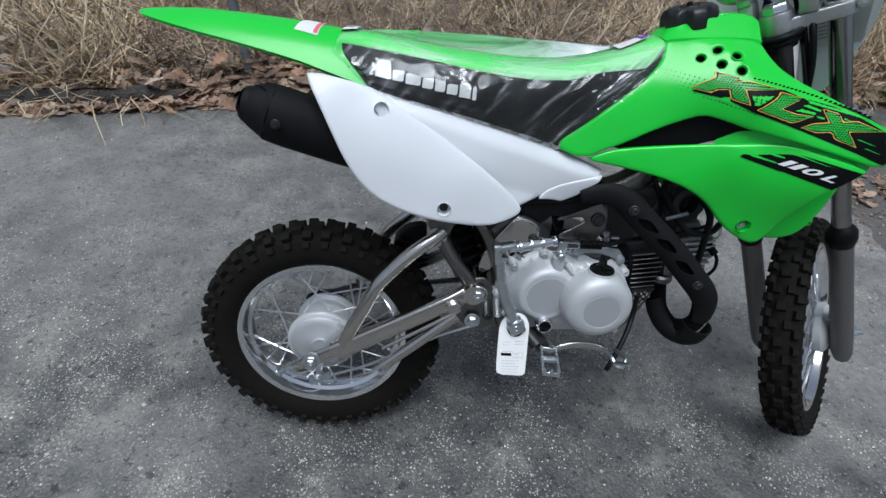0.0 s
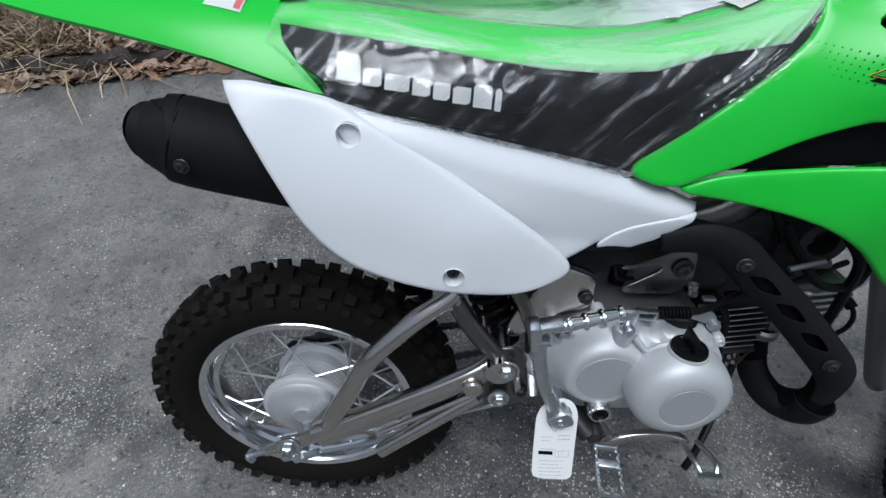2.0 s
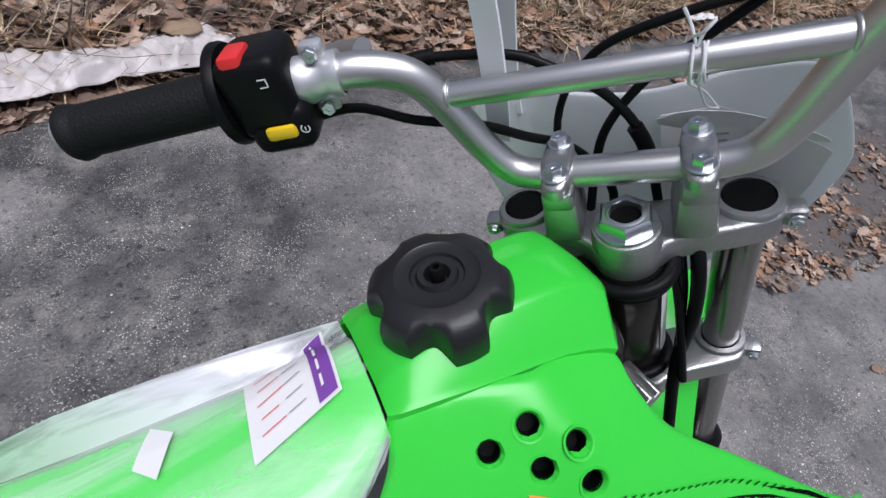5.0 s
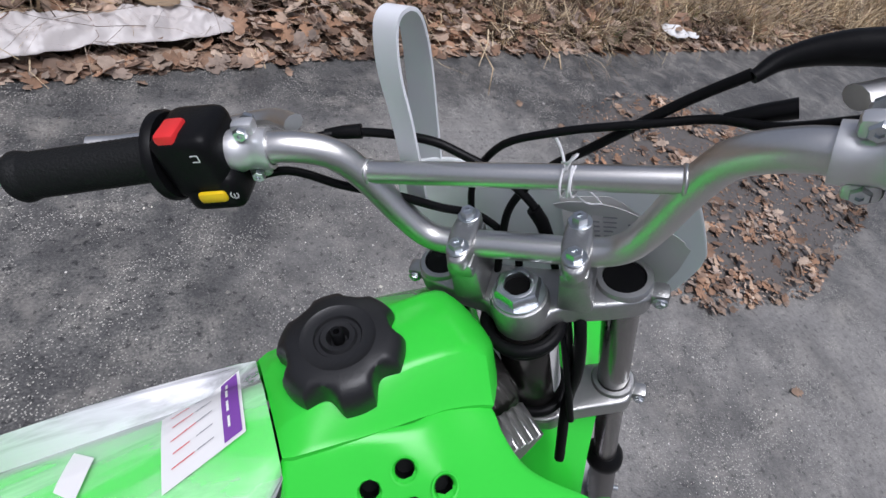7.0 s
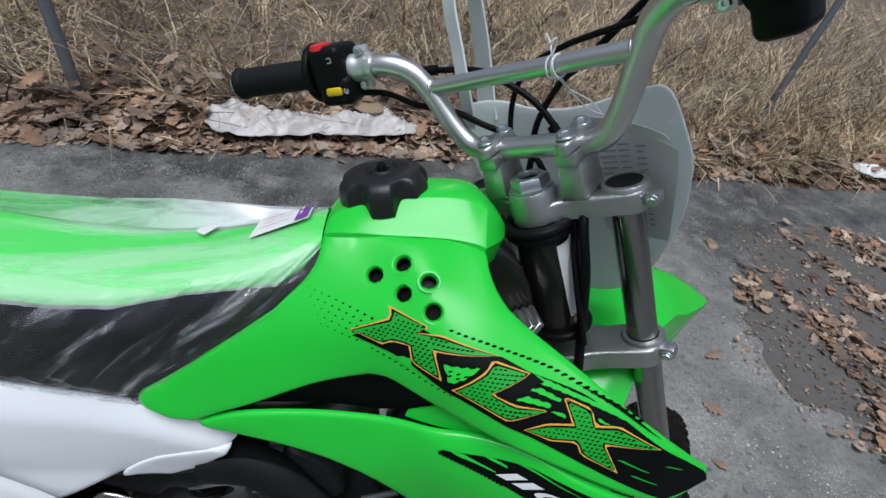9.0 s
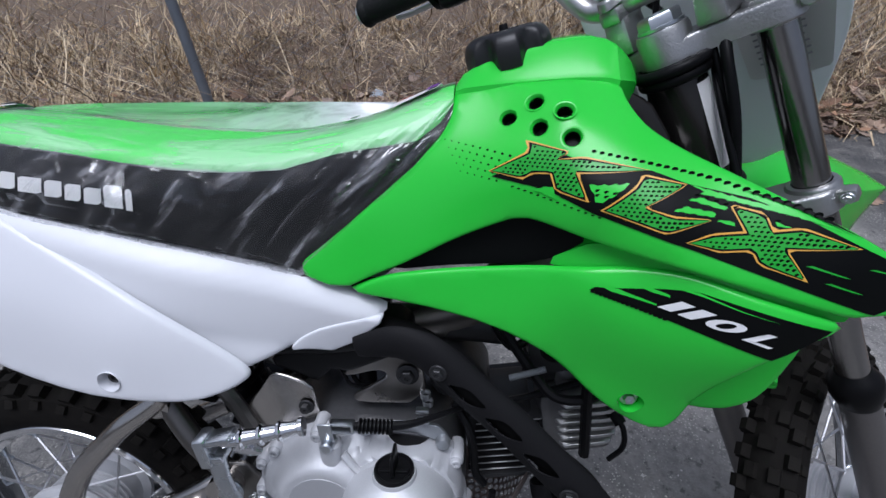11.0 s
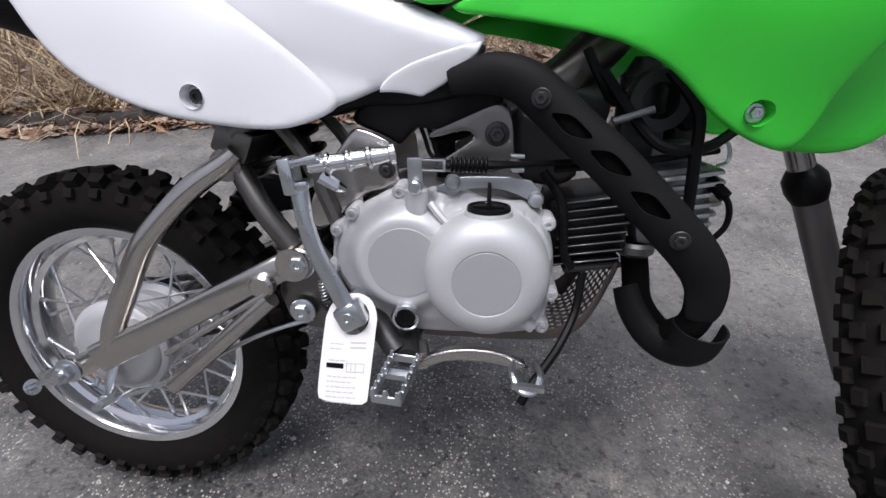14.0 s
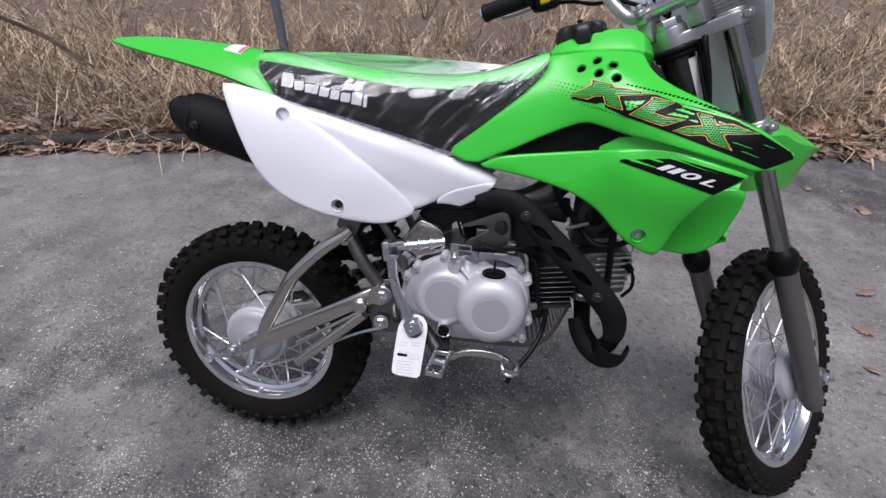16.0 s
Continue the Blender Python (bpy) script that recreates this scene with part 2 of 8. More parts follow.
def asphalt_material():
    m = bpy.data.materials.new("worn_asphalt")
    m.use_nodes = True
    n, l = m.node_tree.nodes, m.node_tree.links
    b = n["Principled BSDF"]
    tc = n.new("ShaderNodeTexCoord")

    def tex(kind, scale, detail=4):
        t = n.new(kind)
        t.inputs["Scale"].default_value = scale
        if kind == "ShaderNodeTexNoise":
            t.inputs["Detail"].default_value = detail
            t.inputs["Roughness"].default_value = 0.62
        l.new(tc.outputs["Object"], t.inputs["Vector"])
        return t

    def ramp(src, stops):
        r = n.new("ShaderNodeValToRGB")
        while len(r.color_ramp.elements) < len(stops):
            r.color_ramp.elements.new(0.5)
        for i, (p, c) in enumerate(stops):
            r.color_ramp.elements[i].position = p
            r.color_ramp.elements[i].color = (*c, 1)
        l.new(src, r.inputs["Fac"])
        return r

    def mixed(kind, fac, a, c):
        x = n.new("ShaderNodeMix")
        x.data_type, x.blend_type = "RGBA", kind
        for key, v in (("Factor", fac), ("A", a), ("B", c)):
            if isinstance(v, (int, float)):
                x.inputs[key].default_value = v
            elif isinstance(v, tuple):
                x.inputs[key].default_value = (*v, 1)
            else:
                l.new(v, x.inputs[key])
        return x.outputs["Result"]

    broad = ramp(tex("ShaderNodeTexNoise", 1.1, 5).outputs["Fac"], [(0.34, (0.060, 0.0595, 0.059)), (0.5, (0.098, 0.0965, 0.094)), (0.66, (0.155, 0.152, 0.145))])
    mid = ramp(tex("ShaderNodeTexNoise", 9, 6).outputs["Fac"], [(0.33, (0.6, 0.61, 0.63)), (0.5, (0.95, 0.95, 0.95)), (0.67, (1.42, 1.4, 1.36))])
    base = mixed("MULTIPLY", 1.0, broad.outputs["Color"], mid.outputs["Color"])
    fine = ramp(tex("ShaderNodeTexNoise", 150, 6).outputs["Fac"], [(0.32, (0.42, 0.42, 0.43)), (0.5, (0.95, 0.94, 0.92)), (0.62, (1.45, 1.42, 1.36)), (0.72, (2.3, 2.22, 2.05))])
    base = mixed("MULTIPLY", 1.0, base, fine.outputs["Color"])
    pits = ramp(tex("ShaderNodeTexNoise", 48, 6).outputs["Fac"], [(0.35, (0.35, 0.35, 0.36)), (0.43, (1.0, 1.0, 1.0))])
    base = mixed("MULTIPLY", 1.0, base, pits.outputs["Color"])
    chips = tex("ShaderNodeTexVoronoi", 150)
    chip_mask = ramp(chips.outputs["Distance"], [(0.0, (1, 1, 1)), (0.22, (1, 1, 1)), (0.3, (0, 0, 0))])
    where = ramp(tex("ShaderNodeTexNoise", 5.5, 6).outputs["Fac"], [(0.44, (0.05, 0.05, 0.05)), (0.6, (0.85, 0.85, 0.85))])
    mask = mixed("MULTIPLY", 1.0, chip_mask.outputs["Color"], where.outputs["Color"])
    base = mixed("MIX", mask, base, (0.5, 0.48, 0.42))
    # pale scuffs and dark tarry blotches a hand or two across
    tar = ramp(tex("ShaderNodeTexNoise", 3.4, 6).outputs["Fac"], [(0.36, (0.58, 0.58, 0.6)), (0.5, (1.0, 1.0, 1.0))])
    base = mixed("MULTIPLY", 0.9, base, tar.outputs["Color"])
    scuff = ramp(tex("ShaderNodeTexNoise", 6.5, 8).outputs["Fac"], [(0.55, (0, 0, 0)), (0.68, (0.55, 0.55, 0.55))])
    base = mixed("MIX", scuff.outputs["Color"], base, (0.30, 0.28, 0.25))
    # paler stretches painted where the ground is better lit; the last is pale gravel
    LIT_AND_GRAVEL = ((1.02, 1.15, 0.75, 0.62, 0.75), (1.15, 1.85, 0.7, 0.5, 0.7), (1.7, 1.5, 1.0, 0.6, 0.6), (-1.5, 1.35, 1.3, 0.8, 0.6), (2.5, 0.5, 1.2, 0.9, 0.7), (-0.55, 0.45, 0.25, 0.12, 0.3))
    # dry silt that was washed over the surface, in three drifts; the mask also takes the painted pale stretches
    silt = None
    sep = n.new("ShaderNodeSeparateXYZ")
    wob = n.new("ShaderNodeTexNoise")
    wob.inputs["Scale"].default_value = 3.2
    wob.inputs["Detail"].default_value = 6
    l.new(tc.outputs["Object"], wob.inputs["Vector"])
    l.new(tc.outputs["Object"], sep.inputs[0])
    for cx, cy, rx, ry, k in ((-0.34, 1.87, 0.15, 0.17, 0.85), (0.35, 2.15, 0.4, 0.1, 0.4), (-1.7, 1.55, 0.9, 0.28, 0.7), (-0.95, 1.55, 0.5, 0.2, 0.5), (1.55, 0.9, 0.5, 0.35, 0.35), (1.3, 1.25, 0.4, 0.16, 0.35)) + LIT_AND_GRAVEL:
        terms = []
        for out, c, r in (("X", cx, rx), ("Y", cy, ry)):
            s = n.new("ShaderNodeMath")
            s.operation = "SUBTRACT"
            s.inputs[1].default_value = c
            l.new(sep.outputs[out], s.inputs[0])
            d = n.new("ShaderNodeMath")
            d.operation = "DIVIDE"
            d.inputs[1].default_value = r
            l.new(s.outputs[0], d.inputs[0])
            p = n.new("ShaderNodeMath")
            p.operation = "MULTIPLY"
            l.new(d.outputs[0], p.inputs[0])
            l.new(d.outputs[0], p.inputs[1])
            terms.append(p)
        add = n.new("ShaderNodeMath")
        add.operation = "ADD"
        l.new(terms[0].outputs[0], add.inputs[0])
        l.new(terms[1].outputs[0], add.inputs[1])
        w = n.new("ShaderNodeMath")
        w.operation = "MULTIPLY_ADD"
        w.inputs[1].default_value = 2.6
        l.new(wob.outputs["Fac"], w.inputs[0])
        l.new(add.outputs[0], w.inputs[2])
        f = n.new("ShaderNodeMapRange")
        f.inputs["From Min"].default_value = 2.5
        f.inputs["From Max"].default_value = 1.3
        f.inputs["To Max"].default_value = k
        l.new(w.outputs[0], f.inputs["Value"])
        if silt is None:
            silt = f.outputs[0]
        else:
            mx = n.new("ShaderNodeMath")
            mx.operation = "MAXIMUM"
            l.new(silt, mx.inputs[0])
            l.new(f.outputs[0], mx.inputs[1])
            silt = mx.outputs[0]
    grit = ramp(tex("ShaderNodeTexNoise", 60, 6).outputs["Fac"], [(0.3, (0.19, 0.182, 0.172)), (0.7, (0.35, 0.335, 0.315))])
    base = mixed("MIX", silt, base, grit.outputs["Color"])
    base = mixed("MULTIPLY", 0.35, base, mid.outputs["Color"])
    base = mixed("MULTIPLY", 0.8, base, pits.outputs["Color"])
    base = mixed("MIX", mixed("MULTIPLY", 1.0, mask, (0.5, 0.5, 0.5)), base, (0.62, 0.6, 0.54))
    l.new(base, b.inputs["Base Color"])
    rr = n.new("ShaderNodeMapRange")
    rr.inputs["To Min"].default_value = 0.42
    rr.inputs["To Max"].default_value = 0.68
    b.inputs["Specular IOR Level"].default_value = 0.8
    l.new(tex("ShaderNodeTexNoise", 2.2, 4).outputs["Fac"], rr.inputs["Value"])
    l.new(rr.outputs[0], b.inputs["Roughness"])
    b1 = n.new("ShaderNodeBump")
    b1.inputs["Strength"].default_value = 0.9
    b1.inputs["Distance"].default_value = 0.003
    l.new(tex("ShaderNodeTexNoise", 130, 4).outputs["Fac"], b1.inputs["Height"])
    b2 = n.new("ShaderNodeBump")
    b2.inputs["Strength"].default_value = 0.3
    b2.inputs["Distance"].default_value = 0.002
    l.new(chips.outputs["Distance"], b2.inputs["Height"])
    l.new(b1.outputs[0], b2.inputs["Normal"])
    l.new(b2.outputs[0], b.inputs["Normal"])
    return m


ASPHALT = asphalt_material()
SOIL = material("leaf_mould_soil", (0.075, 0.052, 0.036), 0.9, grain=0.9, grain_scale=25, dark=(0.17, 0.12, 0.08), blotch=0.5, blotch_scale=2.5, bump=0.8, bump_scale=60)


def film_material(name, turn, scale, low, high, a0, a1, relief=0.002, gloss=0.06, ior=2.0, shards=0.0):
    """Thin clear wrapping film: mostly see-through, with cloudy creases along one direction, whose white also paints
    highlights, and a sharp sheen.
    """
    m = bpy.data.materials.new(name)
    m.use_nodes = True
    n, l = m.node_tree.nodes, m.node_tree.links
    b = n["Principled BSDF"]
    b.inputs["Base Color"].default_value = (0.85, 0.85, 0.88, 1)
    b.inputs["Roughness"].default_value = 0.15
    tc = n.new("ShaderNodeTexCoord")
    r = n.new("ShaderNodeMapping")
    r.inputs["Rotation"].default_value = (0.0, radians(turn), 0.0)
    l.new(tc.outputs["Object"], r.inputs["Vector"])
    mp = n.new("ShaderNodeMapping")
    mp.inputs["Scale"].default_value = scale
    l.new(r.outputs[0], mp.inputs["Vector"])
    t = n.new("ShaderNodeTexNoise")
    t.inputs["Scale"].default_value = 1.0
    t.inputs["Detail"].default_value = 6
    t.inputs["Roughness"].default_value = 0.6
    t.inputs["Distortion"].default_value = 0.7
    l.new(mp.outputs[0], t.inputs["Vector"])
    mr = n.new("ShaderNodeMapRange")
    mr.inputs["From Min"].default_value = low
    mr.inputs["From Max"].default_value = high
    mr.inputs["To Min"].default_value = a0
    mr.inputs["To Max"].default_value = a1
    l.new(t.outputs["Fac"], mr.inputs["Value"])
    l.new(mr.outputs[0], b.inputs["Alpha"])
    bp = n.new("ShaderNodeBump")
    bp.inputs["Strength"].default_value = 1.0
    bp.inputs["Distance"].default_value = relief
    l.new(t.outputs["Fac"], bp.inputs["Height"])
    if shards:  # flat facets of crumpled film
        warp = n.new("ShaderNodeMix")
        warp.data_type = "VECTOR"
        warp.inputs["Factor"].default_value = 0.35
        l.new(mp.outputs[0], warp.inputs["A"])
        l.new(t.outputs["Color"], warp.inputs["B"])
        vo = n.new("ShaderNodeTexVoronoi")
        vo.distance = "MANHATTAN"
        vo.inputs["Scale"].default_value = 0.75
        l.new(warp.outputs["Result"], vo.inputs["Vector"])
        b2 = n.new("ShaderNodeBump")
        b2.inputs["Strength"].default_value = 1.0
        b2.inputs["Distance"].default_value = shards
        l.new(vo.outputs["Distance"], b2.inputs["Height"])
        l.new(bp.outputs[0], b2.inputs["Normal"])
        bp = b2
    l.new(bp.outputs[0], b.inputs["Normal"])
    g = n.new("ShaderNodeBsdfGlossy")
    g.inputs["Roughness"].default_value = gloss
    l.new(bp.outputs[0], g.inputs["Normal"])
    fr = n.new("ShaderNodeFresnel")
    fr.inputs["IOR"].default_value = ior
    l.new(bp.outputs[0], fr.inputs["Normal"])
    mix = n.new("ShaderNodeMixShader")
    # streak mask painted over the sheen: strong where the relief lifts, weak between
    lift = n.new("ShaderNodeMapRange")
    lift.inputs["From Min"].default_value = 0.40
    lift.inputs["From Max"].default_value = 0.64
    lift.inputs["To Min"].default_value = 0.3
    lift.inputs["To Max"].default_value = 1.7
    l.new(t.outputs["Fac"], lift.inputs["Value"])
    sheen = n.new("ShaderNodeMath")
    sheen.operation = "MULTIPLY"
    sheen.use_clamp = True
    l.new(fr.outputs[0], sheen.inputs[0])
    l.new(lift.outputs[0], sheen.inputs[1])
    l.new(sheen.outputs[0], mix.inputs[0])
    l.new(b.outputs[0], mix.inputs[1])
    l.new(g.outputs[0], mix.inputs[2])
    l.new(mix.outputs[0], n["Material Output"].inputs["Surface"])
    return m


FILM = film_material("clear_creased_film", 43, (9, 20, 60), 0.55, 0.72, 0.02, 0.5, 0.0004, 0.09, 1.75, 0.0005)
FILM_TOP_MAT = film_material("clear_taut_film", 12, (4, 22, 12), 0.42, 0.58, 0.08, 0.40, 0.0016, 0.3, 1.32)
FILM_FAR = film_material("cloudy_stretched_film", 0, (1.6, 60, 45), 0.38, 0.60, 0.22, 0.88, 0.001, 0.22, 1.5)
FILM_HEM = film_material("bunched_film", 0, (60, 60, 60), 0.42, 0.65, 0.05, 0.75, 0.002)


def thin_plastic():
    """White sheet plastic that lets some light through."""
    m = material("thin_white_plastic", (0.86, 0.88, 0.89), 0.4, grain=0.05, grain_scale=150, dark=(0.7, 0.72, 0.73))
    n, l = m.node_tree.nodes, m.node_tree.links
    t = n.new("ShaderNodeBsdfTranslucent")
    t.inputs["Color"].default_value = (0.88, 0.92, 0.91, 1)
    x = n.new("ShaderNodeMixShader")
    x.inputs[0].default_value = 0.45
    l.new(n["Principled BSDF"].outputs[0], x.inputs[1])
    l.new(t.outputs[0], x.inputs[2])
    l.new(x.outputs[0], n["Material Output"].inputs["Surface"])
    return m


PLATE_WHITE = thin_plastic()


# ---------------------------------------------------------------- mesh helpers
def finish(name, bm, mats, parent=None, label="", m=None, sharp=40):
    bmesh.ops.remove_doubles(bm, verts=bm.verts, dist=1e-6)
    bmesh.ops.recalc_face_normals(bm, faces=bm.faces)
    for f in bm.faces:
        f.smooth = True
    for e in bm.edges:
        if len(e.link_faces) == 2 and e.calc_face_angle(0) > radians(sharp):
            e.smooth = False
    me = bpy.data.meshes.new(name)
    bm.to_mesh(me)
    bm.free()
    for x in mats if isinstance(mats, (list, tuple)) else [mats]:
        me.materials.append(x)
    ob = new(name, me)
    if parent:
        ob.parent = parent
    if m is not None:
        ob.matrix_basis = m
    return tagged(ob, label)


def part(name, bm, mat, parent, label="", m=None, sharp=40):
    """One mesh under a thing or under a part."""
    return finish(name, bm, mat, parent, label, m, sharp)


def thing(name, m, label, category, group=""):
    ob = new(name)
    ob.empty_display_size = 0.05
    ob.matrix_basis = m
    return tagged(ob, label, category, group)


def spline(pts, n=6):
    """A Catmull-Rom curve through the points."""
    p = [Vector(q) for q in pts]
    if len(p) < 3:
        return p
    p = [p[0] * 2 - p[1]] + p + [p[-1] * 2 - p[-2]]
    out = []
    for i in range(1, len(p) - 2):
        a, b, c, d = p[i - 1:i + 3]
        for k in range(n):
            t = k / n
            out.append(0.5 * ((2 * b) + (c - a) * t + (2 * a - 5 * b + 4 * c - d) * t * t + (3 * b - a - 3 * c + d) * t ** 3))
    out.append(p[-2])
    return out


def frames_along(path):
    """Position, tangent and two cross directions at each point of a path, without twist."""
    res, side = [], None
    for i, p in enumerate(path):
        t = (path[min(i + 1, len(path) - 1)] - path[max(i - 1, 0)]).normalized()
        if side is None:
            ref = Vector((0, 1, 0)) if abs(t.y) < 0.8 else Vector((0, 0, 1))
            side = ref
        side = (side - t * side.dot(t)).normalized()
        res.append((p, t, side, t.cross(side)))
    return res


def tube(bm, pts, r, seg=12, n=6, caps=True, flat=1.0, square=1.0):
    """A round bar or pipe along a smooth path; r is one radius or one for each given point; flat squeezes the section."""
    path = spline(pts, n) if len(pts) > 2 else [Vector(q) for q in pts]
    if isinstance(r, (int, float)):
        rad = [r] * len(path)
    else:
        src = np.linspace(0, 1, len(r))
        rad = list(np.interp(np.linspace(0, 1, len(path)), src, r))
    rings = []
    for (p, t, a, b), q in zip(frames_along(path), rad):
        rings.append([bm.verts.new(p + (a * math.copysign(abs(math.cos(k)) ** square, math.cos(k)) * q * flat + b * math.copysign(abs(math.sin(k)) ** square, math.sin(k)) * q)) for k in np.linspace(0, 2 * math.pi, seg, endpoint=False)])
    for u, v in zip(rings, rings[1:]):
        for k in range(seg):
            bm.faces.new((u[k], u[(k + 1) % seg], v[(k + 1) % seg], v[k]))
    if caps:
        bm.faces.new(rings[0][::-1])
        bm.faces.new(rings[-1])
    return bm


def lathe(bm, profile, m=None, seg=32, closed=False):
    """Turns (radius, height) points round the axis z of m."""
    m = m or Matrix()
    rings = []
    for r, h in profile:
        if r < 1e-6:
            rings.append([bm.verts.new(m @ Vector((0, 0, h)))])
        else:
            rings.append([bm.verts.new(m @ Vector((r * math.cos(k), r * math.sin(k), h))) for k in np.linspace(0, 2 * math.pi, seg, endpoint=False)])
    pairs = list(zip(rings, rings[1:]))
    if closed:
        pairs.append((rings[-1], rings[0]))
    for u, v in pairs:
        for k in range(seg):
            j = (k + 1) % seg
            if len(u) == 1 and len(v) == 1:
                continue
            if len(u) == 1:
                bm.faces.new((u[0], v[j], v[k]))
            elif len(v) == 1:
                bm.faces.new((u[k], u[j], v[0]))
            else:
                bm.faces.new((u[k], u[j], v[j], v[k]))
    return bm


def block(bm, size, m, bevel=0.0, seg=2, taper=1.0):
    """A box with rounded edges, centred on m; its top may be narrower."""
    if not bevel:
        c = [m @ Vector((x * size[0] * (taper if z > 0 else 1), y * size[1] * (taper if z > 0 else 1), z * size[2])) for z in (-.5, .5) for y in (-.5, .5) for x in (-.5, .5)]
        v = [bm.verts.new(p) for p in c]
        for f in ((0, 2, 3, 1), (4, 5, 7, 6), (0, 1, 5, 4), (2, 6, 7, 3), (0, 4, 6, 2), (1, 3, 7, 5)):
            bm.faces.new([v[i] for i in f])
        return bm
    r = bmesh.ops.create_cube(bm, size=1.0)
    vs = r["verts"]
    for v in vs:
        k = taper if v.co.z > 0 else 1.0
        v.co = Vector((v.co.x * size[0] * k, v.co.y * size[1] * k, v.co.z * size[2]))
    if bevel:
        es = list({e for v in vs for e in v.link_edges})
        vs = list({v for f in bmesh.ops.bevel(bm, geom=es, offset=bevel, segments=seg, affect="EDGES", profile=0.5)["faces"] for v in f.verts} | set(v for v in vs if v.is_valid))
    for v in vs:
        v.co = m @ v.co
    return bm


TO_RIGHT = Matrix.Rotation(radians(90), 4, "X")  # the axis z of a turned piece points to the bike's right


def bolt(bm, x, y, z, r=0.007, h=0.006, m=None, washer=True):
    """A hexagon bolt head with a washer, facing the bike's right, or along z of m."""
    w = m if m is not None else Matrix.Translation((x, y, z)) @ TO_RIGHT
    if washer:
        lathe(bm, [(0, 0), (r * 1.45, 0), (r * 1.5, 0.0012), (r * 1.35, 0.002), (0, 0.002)], w, 16)
    lathe(bm, [(0, 0.0018), (r, 0.0018), (r, h * 0.85), (r * 0.85, h), (r * 0.4, h), (r * 0.32, h * 0.75), (0, h * 0.75)], w, 6)
    return bm


def round_corners(pts, times=2, keep=0.25):
    for _ in range(times):
        out = []
        for i, p in enumerate(pts):
            q = pts[(i + 1) % len(pts)]
            out.append((p[0] + (q[0] - p[0]) * keep, p[1] + (q[1] - p[1]) * keep))
            out.append((p[0] + (q[0] - p[0]) * (1 - keep), p[1] + (q[1] - p[1]) * (1 - keep)))
        pts = out
    return pts


def resampled(pts, step):
    p = np.array(pts + pts[:1], float)
    d = np.r_[0, np.cumsum(np.hypot(*np.diff(p, axis=0).T))]
    s = np.linspace(0, d[-1], max(6, int(d[-1] / step)), endpoint=False)
    return np.c_[np.interp(s, d, p[:, 0]), np.interp(s, d, p[:, 1])]


def edge_distance(q, poly):
    a, b = poly, np.roll(poly, -1, 0)
    d = b - a
    w = q[:, None, :] - a[None]
    t = np.clip((w * d).sum(2) / np.maximum((d * d).sum(1), 1e-12), 0, 1)
    return np.sqrt(((w - t[..., None] * d) ** 2).sum(2)).min(1)


def inside(q, poly):
    x, y = q[:, 0], q[:, 1]
    res = np.zeros(len(q), bool)
    for (x0, y0), (x1, y1) in zip(poly, np.roll(poly, -1, 0)):
        if y0 != y1:
            res ^= ((y0 > y) != (y1 > y)) & (x < (x1 - x0) * (y - y0) / (y1 - y0) + x0)
    return res


